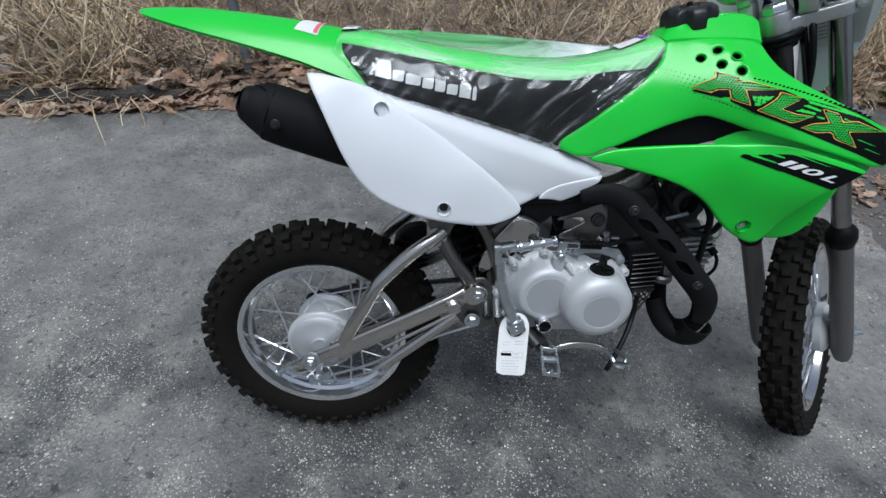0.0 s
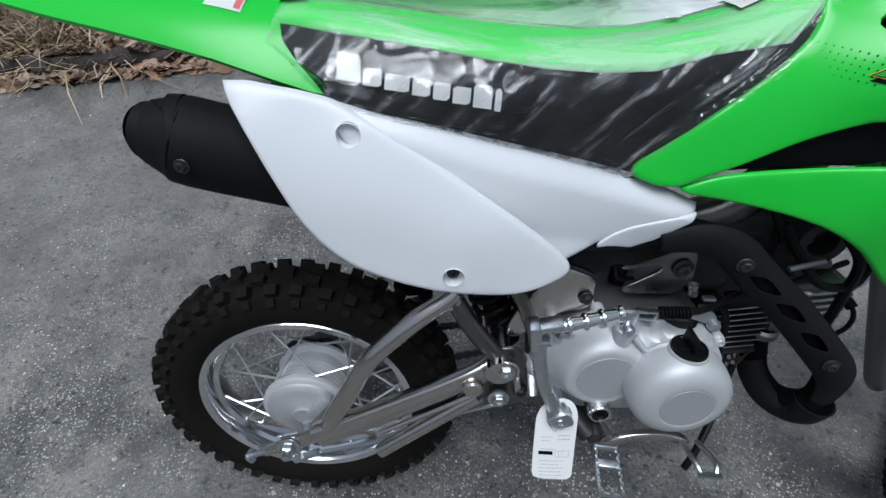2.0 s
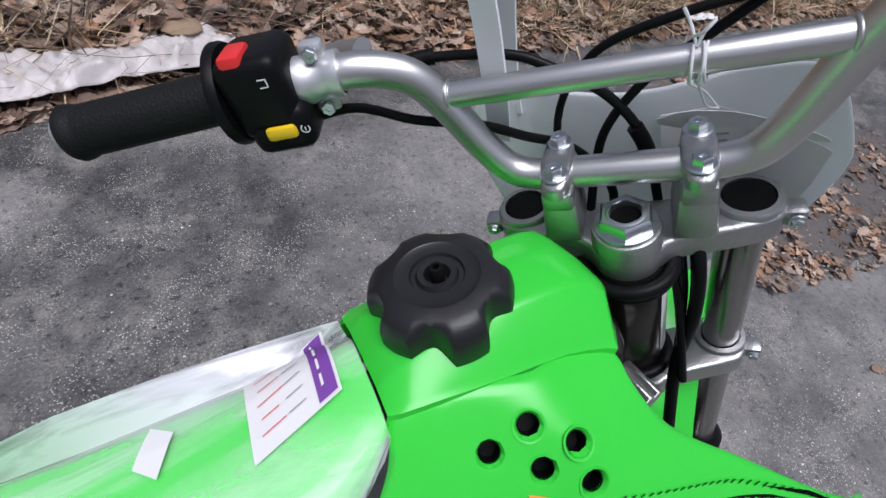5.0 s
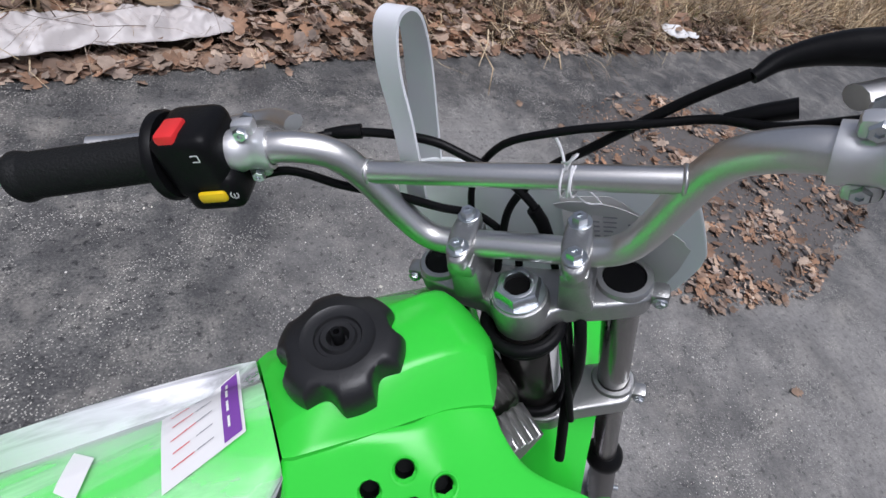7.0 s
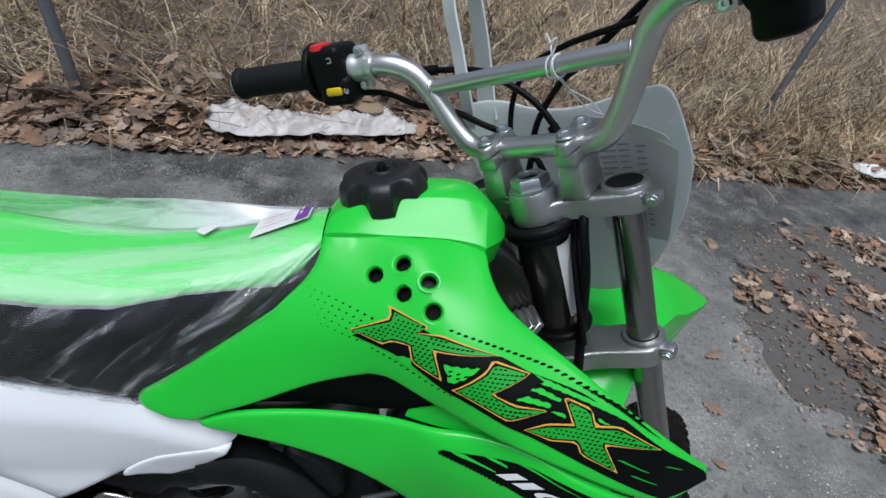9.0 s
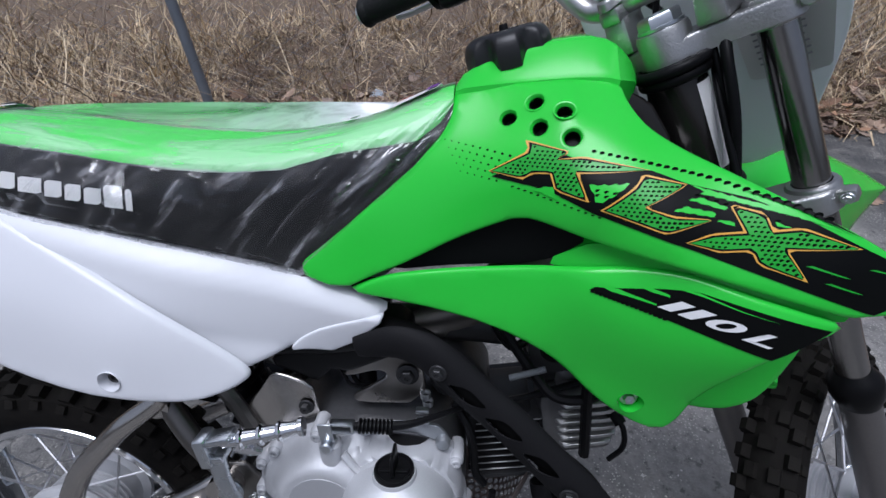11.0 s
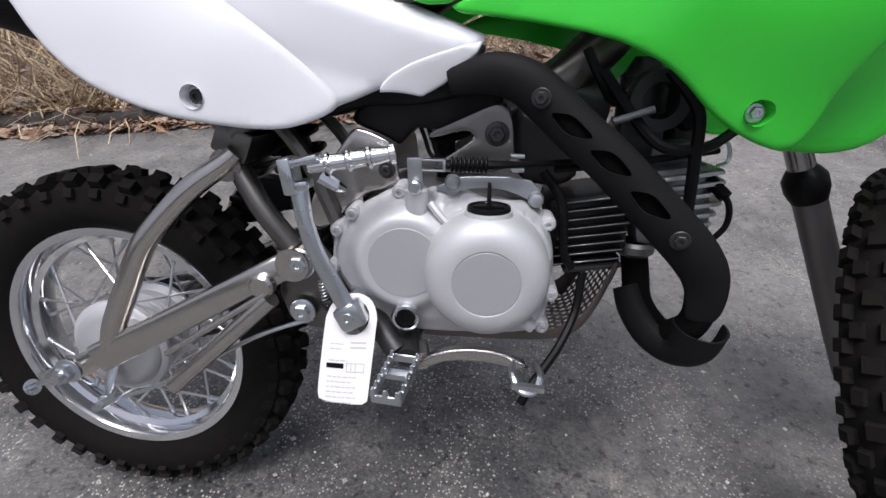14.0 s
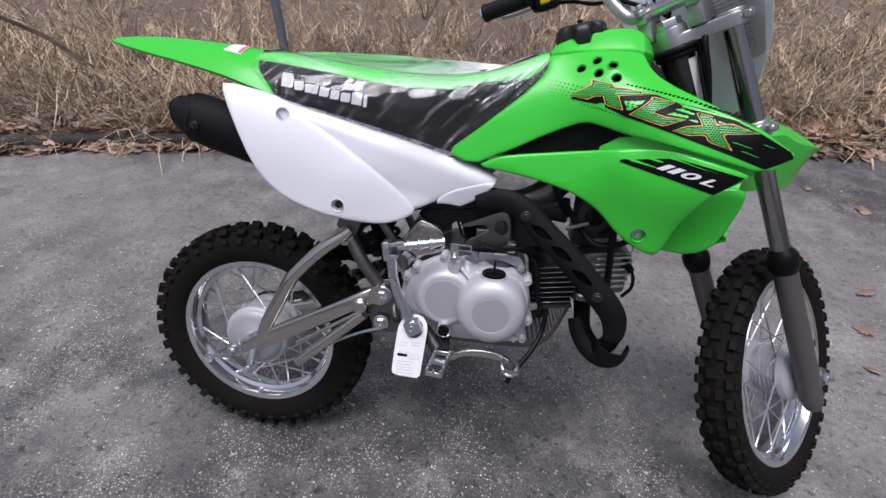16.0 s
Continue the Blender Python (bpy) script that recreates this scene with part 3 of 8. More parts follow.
def panel(bm, outline, place, thick=0.003, fillet=0.005, step=0.011, holes=(), smooth=2):
    """A moulded sheet. outline: corners in two coordinates u, v; place(u, v, d) puts a point d behind the face into space. The rim is rounded over."""
    rim = resampled(round_corners(list(outline), smooth), step * 0.7)
    loops = [rim] + [np.array([(c[0] + c[2] * math.cos(k), c[1] + c[2] * math.sin(k)) for k in np.linspace(0, 2 * math.pi, 18, endpoint=False)])
                     if len(c) == 3 and not isinstance(c[0], (tuple, list)) else resampled(round_corners(list(c), 1), step * 0.5) for c in holes]
    lo, hi = rim.min(0), rim.max(0)
    gx, gy = np.meshgrid(np.arange(lo[0], hi[0], step), np.arange(lo[1], hi[1], step * 0.87))
    gx = gx + (np.arange(gx.shape[0]) % 2)[:, None] * step * 0.5
    q = np.c_[gx.ravel(), gy.ravel()]
    q = q[inside(q, rim)]
    q = q[edge_distance(q, rim) > max(step * 0.5, fillet * 1.25)]
    extra = []
    if fillet > 0:
        nx = np.roll(rim, -1, 0) - np.roll(rim, 1, 0)
        nx = np.c_[-nx[:, 1], nx[:, 0]] / np.maximum(np.hypot(*nx.T), 1e-9)[:, None]
        for k in (0.14, 0.45, 1.0):
            for s in (1, -1):
                e = rim + nx * fillet * k * s
                e = e[inside(e, rim)]
                e = e[edge_distance(e, rim) > fillet * k * 0.93]
                extra.append(e)
    q = np.vstack([q] + extra) if extra else q
    for h in loops[1:]:
        q = q[~inside(q, h) & (edge_distance(q, h) > step * 0.35)]
    pts, edges = [], []
    for lp in loops:
        s = len(pts)
        pts += [Vector(map(float, p)) for p in lp]
        edges += [(s + i, s + (i + 1) % len(lp)) for i in range(len(lp))]
    pts += [Vector(map(float, p)) for p in q]
    vs, _, fs, *_ = delaunay_2d_cdt(pts, edges, [], 2, 1e-6)
    uv = np.array([(v.x, v.y) for v in vs])
    dist = edge_distance(uv, rim)
    mids = np.array([uv[list(f)].mean(0) for f in fs])
    good = inside(mids, rim)
    for h in loops[1:]:
        good &= ~inside(mids, h)
    keep = [f for f, k in zip(fs, good) if k]
    drop = np.zeros(len(uv))
    if fillet > 0:
        g = np.clip(fillet - dist, 0, fillet)
        drop = fillet - np.sqrt(np.maximum(fillet ** 2 - g ** 2, 0))
    front = [bm.verts.new(place(u, v, d)) for (u, v), d in zip(uv, drop)]
    back = [bm.verts.new(place(u, v, max(d, thick))) if d < thick else bm.verts.new(place(u, v, d + 0.001)) for (u, v), d in zip(uv, drop)] if thick else None
    count = {}
    for f in keep:
        bm.faces.new([front[i] for i in f])
        if back:
            bm.faces.new([back[i] for i in reversed(f)])
        for i in range(len(f)):
            a, b = f[i], f[(i + 1) % len(f)]
            count[(min(a, b), max(a, b))] = count.get((min(a, b), max(a, b)), 0) + 1
    if back:
        for (a, b), k in count.items():
            if k == 1:
                bm.faces.new((front[a], front[b], back[b], back[a]))
    for v in [v for v in bm.verts if not v.link_faces]:
        bm.verts.remove(v)
    return bm


def crisp(pts, k=0.1):
    """The same outline with doubled corners, so that rounding stays small."""
    out = []
    for (x0, z0), (x1, z1) in zip(pts, pts[1:] + pts[:1]):
        out += [(x0 + (x1 - x0) * k, z0 + (z1 - z0) * k), (x0 + (x1 - x0) * (1 - k), z0 + (z1 - z0) * (1 - k))]
    return out


def surface(controls, soft=1e-4):
    """A thin-plate surface y(x, z) through the given (x, z, y)."""
    c = np.array(controls, float)
    p, y = c[:, :2], c[:, 2]
    n = len(c)

    def u(r2):
        return 0.5 * r2 * np.log(np.maximum(r2, 1e-12))
    k = u(((p[:, None] - p[None]) ** 2).sum(2)) + np.eye(n) * soft
    one = np.c_[np.ones(n), p]
    w = np.linalg.solve(np.block([[k, one], [one.T, np.zeros((3, 3))]]), np.r_[y, 0, 0, 0])

    def f(x, z):
        r2 = (p[:, 0] - x) ** 2 + (p[:, 1] - z) ** 2
        return float(w[:n] @ u(r2) + w[n] + w[n + 1] * x + w[n + 2] * z)
    return f


def onto(f, lift=0.0, side=1):
    """Places panel points on the right-hand surface f (side 1) or on its mirror on the left (side -1)."""
    return lambda u, v, d: Vector((u, (f(u, v) + d - lift) * side, v))


# ---------------------------------------------------------------- ground
EDGE_X = [-30, -8, -2.4, -2.0, -1.6, -1.2, -0.9, -0.65, -0.4, 0, 0.5, 1.3, 2.1, 3.2, 4.1, 9, 30]
EDGE_Y = [-7.5, -0.3, 1.73, 1.89, 1.99, 2.13, 2.21, 2.24, 2.31, 2.42, 2.54, 2.71, 2.83, 3.03, 3.17, 4.2, 9.5]


def edge_y(x):
    return float(np.interp(x, EDGE_X, EDGE_Y))


def rough_edge(x):
    return edge_y(x) + 0.05 * noise.noise((x * 2.3, 0, 0)) + 0.035 * noise.noise((x * 9, 3, 0)) + 0.02 * noise.noise((x * 27, 7, 0))


bm = bmesh.new()
rows = [-4000, -300, -40, -12, -4] + list(np.linspace(-3, 14, 35)) + [20, 60, 300, 4000]
grid = [[bm.verts.new((x, y, -0.06 if y < edge_y(max(-30, min(30, x))) + 0.02 else -0.012 + (0.02 * noise.noise((x * 1.1, y * 1.1, 2)) if abs(x) < 14 and 0 < y < 14 else 0.0)
                       + (0.05 * max(0.0, min(4.0, y - edge_y(x) - 0.15)) if abs(x) < 40 and 0 < y < 40 else 0.0))) for x in
         [-4000, -300, -40, -14] + list(np.linspace(-9, 11, 41)) + [16, 40, 300, 4000]] for y in rows]
for a, b in zip(grid, grid[1:]):
    for i in range(len(a) - 1):
        bm.faces.new((a[i], a[i + 1], b[i + 1], b[i]))
ground = finish("ground", bm, SOIL)
tagged(ground, "dark leaf mould soil under dry grass", "ground", kind="structure")

bm = bmesh.new()
xs = [-4000, -60, -20] + list(np.arange(-9, 11.01, 0.04)) + [20, 60, 4000]
top, low = [], []
for x in xs:
    y = rough_edge(x) if abs(x) < 12 else edge_y(max(-30, min(30, x)))
    top.append([bm.verts.new((x, -4000, 0)), bm.verts.new((x, -40, 0)), bm.verts.new((x, -4, 0)), bm.verts.new((x, y - 0.03, 0)), bm.verts.new((x, y, -0.006)), bm.verts.new((x, y + 0.012, -0.05))])
for a, b in zip(top, top[1:]):
    for i in range(5):
        bm.faces.new((a[i], b[i], b[i + 1], a[i + 1]))
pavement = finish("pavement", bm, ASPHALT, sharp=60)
tagged(pavement, "worn grey asphalt with pale chips and silt stains", "pavement", kind="structure")

# added ring of far bare woods, unseen, that closes the lot and blocks low sky
bm = bmesh.new()
ring_rows = []
for k in range(180):
    a = 2 * math.pi * k / 180
    u, v = math.cos(a), math.sin(a)
    h = 7.5 + 1.6 * noise.noise((u * 4, v * 4, 1)) + 1.1 * noise.noise((u * 15, v * 15, 3)) + .8 * noise.noise((u * 40, v * 40, 5))
    r = 48 + 3 * noise.noise((u * 6, v * 6, 8))
    ring_rows.append([bm.verts.new(((r + d) * u, (r + d) * v, z)) for d, z in ((0, -.5), (.3, h * .5), (1.0, h * .85), (2.5, h), (5, h * .8), (6, -.5))])
for k in range(180):
    a, b = ring_rows[k], ring_rows[(k + 1) % 180]
    for i in range(5):
        bm.faces.new((a[i], a[i + 1], b[i + 1], b[i]))
woods = finish("backdrop", bm, material("unseen_ring_brown", (.075, .066, .058), .9, grain=.8, grain_scale=1.5, dark=(.13, .115, .10), blotch=.5, blotch_scale=.2, bump=.5, bump_scale=3), sharp=60)
tagged(woods, "unseen brown ring round the lot that blocks low sky", "woods", kind="structure")

# ---------------------------------------------------------------- the dirt bike
LEAN_AWAY, HEADING = 14.3, 4.5
BIKE = thing("dirt_bike", Matrix.Translation((-0.193, 0.553, 0.0)) @ pose(0, 0, 0, 0, 0, HEADING) @ pose(0, 0, 0, -LEAN_AWAY, 0, 0),
             "small lime green and white dirt bike leaning on worn asphalt", "motorcycle")
RAKE, STEER = 25.0, 46.0
HEAD = pose(0.733, 0, 0.90, 0, -RAKE, 0) @ pose(0, 0, 0, 0, 0, STEER)  # x ahead, y left, z up the steering axis


def wheel(name, m, r_rim, r_tyre, half, knob, pitches, n_spoke, hub_half, label, drum=1.0):
    """A spoked wheel round the axis y of m: hub, rim, tyre with knobs, spokes."""
    spin = Matrix.Rotation(radians(-90), 4, "X")
    bm = bmesh.new()
    hb = hub_half
    fins = [q for k in range(5) for q in ((0.0465, -hb + 0.019 + 0.0075 * k), (0.0505, -hb + 0.0205 + 0.0075 * k), (0.0505, -hb + 0.0225 + 0.0075 * k), (0.0465, -hb + 0.024 + 0.0075 * k))]
    lathe(bm, [(a * drum, b) for a, b in [(0.012, -hb - 0.004), (0.02, -hb - 0.003), (0.024, -hb), (0.052, -hb + 0.004), (0.056, -hb + 0.008), (0.056, -hb + 0.014), (0.05, -hb + 0.017)] + fins + [
               (0.045, hb - 0.02), (0.053, hb - 0.014), (0.053, hb - 0.008), (0.03, hb - 0.004), (0.02, hb + 0.01), (0.012, hb + 0.012)]], spin, 48)
    hub = part(name, bm, ALU, BIKE, label, m)
    bm = bmesh.new()
    r, w = r_rim, half * 0.72
    lathe(bm, [(r, w), (r - 0.002, w + 0.0025), (r - 0.012, w + 0.001), (r - 0.015, w - 0.005), (r - 0.017, w * 0.5), (r - 0.024, w * 0.34), (r - 0.026, 0),
               (r - 0.024, -w * 0.34), (r - 0.017, -w * 0.5), (r - 0.015, -w + 0.005), (r - 0.012, -w - 0.001), (r - 0.002, -w - 0.0025), (r, -w), (r - 0.009, -w * 0.5), (r - 0.015, 0), (r - 0.009, w * 0.5)], spin, 96, closed=True)
    part("rim", bm, CHROME, hub, "chromed steel rim")
    bm = bmesh.new()
    R, h = r_tyre, half
    prof = [(r - 0.004, w * 0.9), (r + 0.004, w + 0.004), (r + (R - r) * 0.3, h * 0.98), (r + (R - r) * 0.55, h), (r + (R - r) * 0.8, h * 0.9), (R - 0.006, h * 0.62), (R, h * 0.3), (R + 0.001, 0)]
    lathe(bm, prof + [(a, -b) for a, b in prof[-2::-1]], spin, 96)
    part("tyre", bm, RUBBER, hub, "black knobbly off-road tyre", sharp=30)
    step = 2 * math.pi / pitches
    shapes = {}

    def knob_at(ang, y, tilt, size, base):
        c = Vector((math.cos(ang) * base, y, math.sin(ang) * base))
        out = Vector((math.cos(ang) * math.cos(tilt), math.sin(tilt), math.sin(ang) * math.cos(tilt)))
        tan = Vector((-math.sin(ang), 0, math.cos(ang)))
        mm = Matrix((tan, out.cross(tan), out)).transposed().to_4x4()
        mm.translation = c
        if size not in shapes:
            shapes[size] = part("tread_knob", block(bmesh.new(), size, Matrix(), taper=0.86), KNOB, hub, "", mm).data
        else:
            ob = new("tread_knob", shapes[size])
            ob.parent, ob.matrix_basis = hub, mm
    for i in range(pitches):
        a = i * step
        for s in (1, -1):
            knob_at(a + (0.5 * step if i % 2 else 0.42 * step), s * h * 0.74, s * 0.62, (step * R * 0.5, h * 0.40, knob * 2), R - 0.004)
            if i % 2:
                knob_at(a, s * h * 0.34, s * 0.2, (step * R * 0.56, h * 0.38, knob * 2), R)
            knob_at(a + step * 0.5, s * h * 0.97, s * 1.15, (step * R * 0.36, h * 0.3, knob * 0.9), R - (R - r) * 0.28)
        if i % 2 == 0:
            knob_at(a, 0, 0, (step * R * 0.56, h * 0.54, knob * 2), R + 0.001)
    bm = bmesh.new()
    tube(bm, [(0, 0, 0), (0, 0, 1)], 0.0019, 6)
    data = None
    nipple = None
    for k in range(n_spoke):
        s = 1 if k % 2 else -1
        lean = 1 if (k // 2) % 2 else -1
        a1 = 2 * math.pi * (k + 0.5) / n_spoke
        a0 = a1 + lean * 0.95
        p0 = Vector((math.cos(a0) * 0.05 * drum, s * (hb - 0.011), math.sin(a0) * 0.05 * drum))
        p1 = Vector((math.cos(a1) * (r - 0.022), s * 0.006, math.sin(a1) * (r - 0.022)))
        d = p1 - p0
        mm = Matrix.Translation(p0) @ d.to_track_quat("Z", "Y").to_matrix().to_4x4() @ Matrix.Diagonal((1, 1, d.length, 1))
        if data is None:
            ob = part("spoke", bm, SPOKE, hub, "", mm)
            data = ob.data
        else:
            ob = new("spoke", data)
            ob.parent, ob.matrix_basis = hub, mm
        nip = Matrix.Translation(p1 - d.normalized() * .014) @ d.to_track_quat("Z", "Y").to_matrix().to_4x4()
        if nipple is None:
            nipple = part("spoke_nipple", lathe(bmesh.new(), [(.0019, 0), (.0033, .001), (.0033, .012), (.0042, .014), (0, .018)], Matrix(), 8), ZINC, hub, "", nip).data
        else:
            ob = new("spoke_nipple", nipple)
            ob.parent, ob.matrix_basis = hub, nip
    return hub


REAR = Matrix.Translation((-0.004, 0, 0.2425))
rear_wheel = wheel("rear_wheel", REAR, 0.171, 0.2335, 0.041, 0.008, 40, 28, 0.048, "spoked rear wheel with silver drum hub", 1.22)
FRONT = HEAD @ Matrix.Translation((0.064, 0, -0.735))
front_wheel = wheel("front_wheel", FRONT, 0.194, 0.2435, 0.034, 0.007, 44, 28, 0.042, "spoked front wheel turned to the far side")

# body panels, right side and its mirror
up_f = surface([(.393, .6665, -.0775), (.447, .65, -.088), (.47, .735, -.078), (.521, .78, -.068), (.55, .815, -.052), (.557, .832, -.040), (.60, .838, -.046), (.5998, .8115, -.0694), (.6219, .8244, -.0706),
                (.644, .8189, -.088), (.624, .8055, -.0873), (.6486, .7994, -.1027), (.66, .842, -.0495), (.70, .845, -.046), (.582, .769, -.091), (.610, .795, -.0895), (.660, .7527, -.1307), (.7154, .7346, -.1537),
                (.727, .7287, -.1559), (.835, .734, -.175), (.800, .709, -.1768), (.886, .7094, -.1753), (.85, .689, -.183), (.673, .7167, -.1320), (.6126, .7325, -.1030), (.55, .70, -.0905), (.694, .8374, -.058),
                (.744, .792, -.112), (.80, .758, -.155)], 2e-5)
low_f = surface([(.445, .648, -.085), (.51, .645, -.093), (.55, .68, -.094), (.635, .687, -.116), (.688, .705, -.134), (.75, .70, -.160), (.857, .670, -.181), (.84, .634, -.178), (.7906, .6491, -.1808),
                 (.716, .566, -.131), (.757, .53, -.133), (.72, .531, -.126), (.66, .593, -.119), (.6, .625, -.109), (.6652, .6822, -.1338), (.75, .65, -.166), (.79, .59, -.158)], 2e-5)
hollow_f = lambda x, z: .5 * (up_f(x, z) + low_f(x, z)) + .011  # noqa: E731
white_f = surface([(.121, .717, -.110), (.22, .575, -.134), (.012, .763, -.104), (.03, .73, -.122), (.05, .69, -.132), (.07, .642, -.137), (.10, .60, -.136), (.1, .742, -.100), (.27, .70, -.094), (.388, .665, -.078),
                   (.49, .626, -.082), (.43, .575, -.090), (.34, .57, -.114), (.262, .548, -.131), (.15, .575, -.134), (.15, .66, -.127), (.25, .63, -.127), (.3, .63, -.115), (.35, .62, -.102), (.44, .61, -.088)], 2e-5)
LOBE_OUT = [(.013, .766), (.018, .748), (.030, .728), (.048, .690), (.070, .642), (.094, .606), (.126, .580), (.18, .559), (.25, .5475), (.295, .545), (.325, .553), (.344, .562), (.350, .571), (.335, .589), (.310, .612), (.276, .639), (.24, .664), (.20, .690), (.155, .718), (.125, .735), (.10, .748)]
FRONT_OUT = [(.09, .748), (.18, .727), (.27, .705), (.39, .669), (.46, .642), (.492, .628), (.46, .612), (.40, .590), (.345, .566), (.325, .562), (.29, .575), (.20, .64), (.12, .70)]
FLAP_OUT = [(.376, .579), (.402, .579), (.430, .573), (.494, .628), (.45, .618), (.402, .602)]
UP_OUT = [(.391, .669), (.4377, .7047), (.4847, .7438), (.5248, .7786), (.5492, .8049), (.5535, .830), (.56, .834), (.60, .838), (.66, .842), (.690, .840), (.695, .836), (.697, .823), (.708, .806), (.732, .791), (.760, .778), (.787, .765), (.811, .753),
          (.836, .7415), (.880, .7145), (.889, .709), (.886, .704), (.850, .681), (.7888, .696), (.7367, .7077), (.6996, .7151), (.6706, .7195), (.640, .728), (.6126, .7335), (.580, .7195), (.5563, .7083), (.505, .6815), (.479, .6705), (.442, .6515)]
LOW_OUT = [(.4437, .650), (.479, .667), (.505, .673), (.5703, .682), (.6296, .691), (.6687, .698), (.7043, .703), (.7351, .704), (.7655, .696), (.8037, .687), (.8384, .677), (.8227, .667), (.7915, .648), (.776, .622), (.762, .587), (.757, .552), (.7495, .537), (.741, .532),
           (.712, .543), (.684, .562), (.6535, .594), (.630, .610), (.5915, .627), (.510, .643)]
HOLLOW = [(.628, .690), (.678, .722), (.7367, .710), (.7888, .699), (.846, .684), (.8374, .674), (.8037, .684), (.7655, .693), (.735, .700), (.704, .699), (.6687, .694)]
RECESS = [(.479, .668), (.505, .684), (.5563, .712), (.605, .735), (.633, .732), (.675, .722), (.630, .687), (.5703, .680)]
VENTS = [(.5998, .8115, .0066), (.6219, .8244, .0066), (.644, .8189, .0066), (.624, .8055, .0066), (.6486, .7994, .0066)]


def front_f(x, z):
    """The front of the side cover: a flat facet that falls in below its top edge."""
    top = .748 - .30 * (x - .09)
    return white_f(x, z) + min(.019, .30 * max(0.0, top - .014 - z)) + .005 * max(0.0, 1 - (top - z) / .014)


def vent_frame(x, z):
    nx = Vector((-(up_f(x + .004, z) - up_f(x - .004, z)) / .008, 1, -(up_f(x, z + .004) - up_f(x, z - .004)) / .008)).normalized()
    return Matrix.Translation((x, up_f(x, z), z)) @ (-nx).to_track_quat("Z", "Y").to_matrix().to_4x4()


VENT_CUTS = []
for x, z, r in VENTS:
    rim = [vent_frame(x, z) @ Vector(((r + .0020) * math.cos(k), (r + .0020) * math.sin(k), 0)) for k in np.linspace(0, 2 * math.pi, 16, endpoint=False)]
    VENT_CUTS.append([(p.x, p.z) for p in rim])

for side in (1, -1):
    bm = panel(bmesh.new(), UP_OUT, onto(up_f, 0, side), 0.003, 0.004, 0.010, VENT_CUTS if side == 1 else (), 1)
    shroud = part("tank_shroud", bm, GREEN, BIKE, "glossy lime green tank shroud")
    for x, z, r in VENTS if side == 1 else ():
        w = vent_frame(x, z)
        bm = bmesh.new()
        lathe(bm, [(r + 0.0030, 0.0003), (r + 0.0016, 0.0001), (r, -0.0020), (r - 0.0004, -0.004)], w, 24)
        part("vent_rim", bm, GREEN, shroud)
        # black cup paints in the shaded depth of the vent
        bm = bmesh.new()
        lathe(bm, [(r - 0.0003, -0.0026), (r - 0.0008, -0.012), (0, -0.012)], w, 20)
        part("vent_hole", bm, DECAL_BLACK, shroud, "round vent hole, its shaded depth painted black")
    bm = panel(bmesh.new(), LOW_OUT, onto(low_f, 0, side), 0.003, 0.004, 0.011, [(.7156, .565, .011)], 1)
    lower = part("lower_shroud", bm, GREEN, BIKE, "lime green lower radiator-style shroud")
    bm = bmesh.new()
    w = Matrix.Translation((.7156, low_f(.7156, .565) * side, .565)) @ Matrix.Rotation(radians(90 * side), 4, "X")
    lathe(bm, [(0.0112, 0.0004), (0.0106, -0.004), (0.0102, -0.009), (0, -0.009)], w, 20)
    part("screw_cup", bm, GREEN, lower)
    bm = bmesh.new()
    bolt(bm, 0, 0, 0, 0.0058, 0.006, w @ Matrix.Translation((0, 0, -0.0085)))
    part("screw", bm, ZINC, lower, "zinc-plated flange screw")
    bm = panel(bmesh.new(), [(.745, .534), (.775, .527), (.815, .527), (.842, .543), (.856, .570), (.870, .615), (.874, .650), (.80, .64)], onto(lambda x, z: -.094 - .25 * (x - .80), 0, side), .003, .008, .01, (), 1)
    part("inner_shroud", bm, GREEN, BIKE, "lime green inner shroud flange")
    bm = panel(bmesh.new(), HOLLOW, onto(hollow_f, 0, side), 0.002, 0, 0.010, (), 1)
    part("shroud_hollow", bm, GREEN, BIKE, "lime green hollow between the two shrouds")
    bm = panel(bmesh.new(), RECESS, onto(lambda x, z: hollow_f(x, z) + .005, 0, side), 0.002, 0, 0.014, (), 1)
    part("recess_panel", bm, DECAL_BLACK, BIKE, "black intake panel between the shrouds")
    bm = panel(bmesh.new(), LOBE_OUT, onto(white_f, 0.001, side), 0.003, 0.005, 0.0085, [(.121, .717, .011), (.22, .575, .011)], 1)
    panel(bm, FRONT_OUT, onto(front_f, 0.0005, side), 0.003, 0.007, 0.0085, (), 1)
    panel(bm, FLAP_OUT, onto(lambda x, z: front_f(x, z) - .0025, 0, side), 0.003, 0.0025, 0.006, (), 1)
    cover = part("side_cover", bm, WHITE, BIKE, "white plastic side cover with a moulded crease")
    for x, z in ((.121, .717), (.22, .575)):
        w = Matrix.Translation((x, (white_f(x, z) - .002) * side, z)) @ Matrix.Rotation(radians(90 * side), 4, "X")
        bm = bmesh.new()
        lathe(bm, [(0.0112, 0.0004), (0.0105, -0.005), (0.010, -0.012), (0, -0.012)], w, 20)
        part("screw_cup", bm, WHITE, cover)
        bm = bmesh.new()
        lathe(bm, [(0, -0.0118), (0.0068, -0.0118), (0.0068, -0.008), (0.0055, -0.0066), (0.003, -0.0066), (0.0028, -0.009), (0, -0.009)], w, 16)
        part("screw", bm, DARK_METAL, cover)

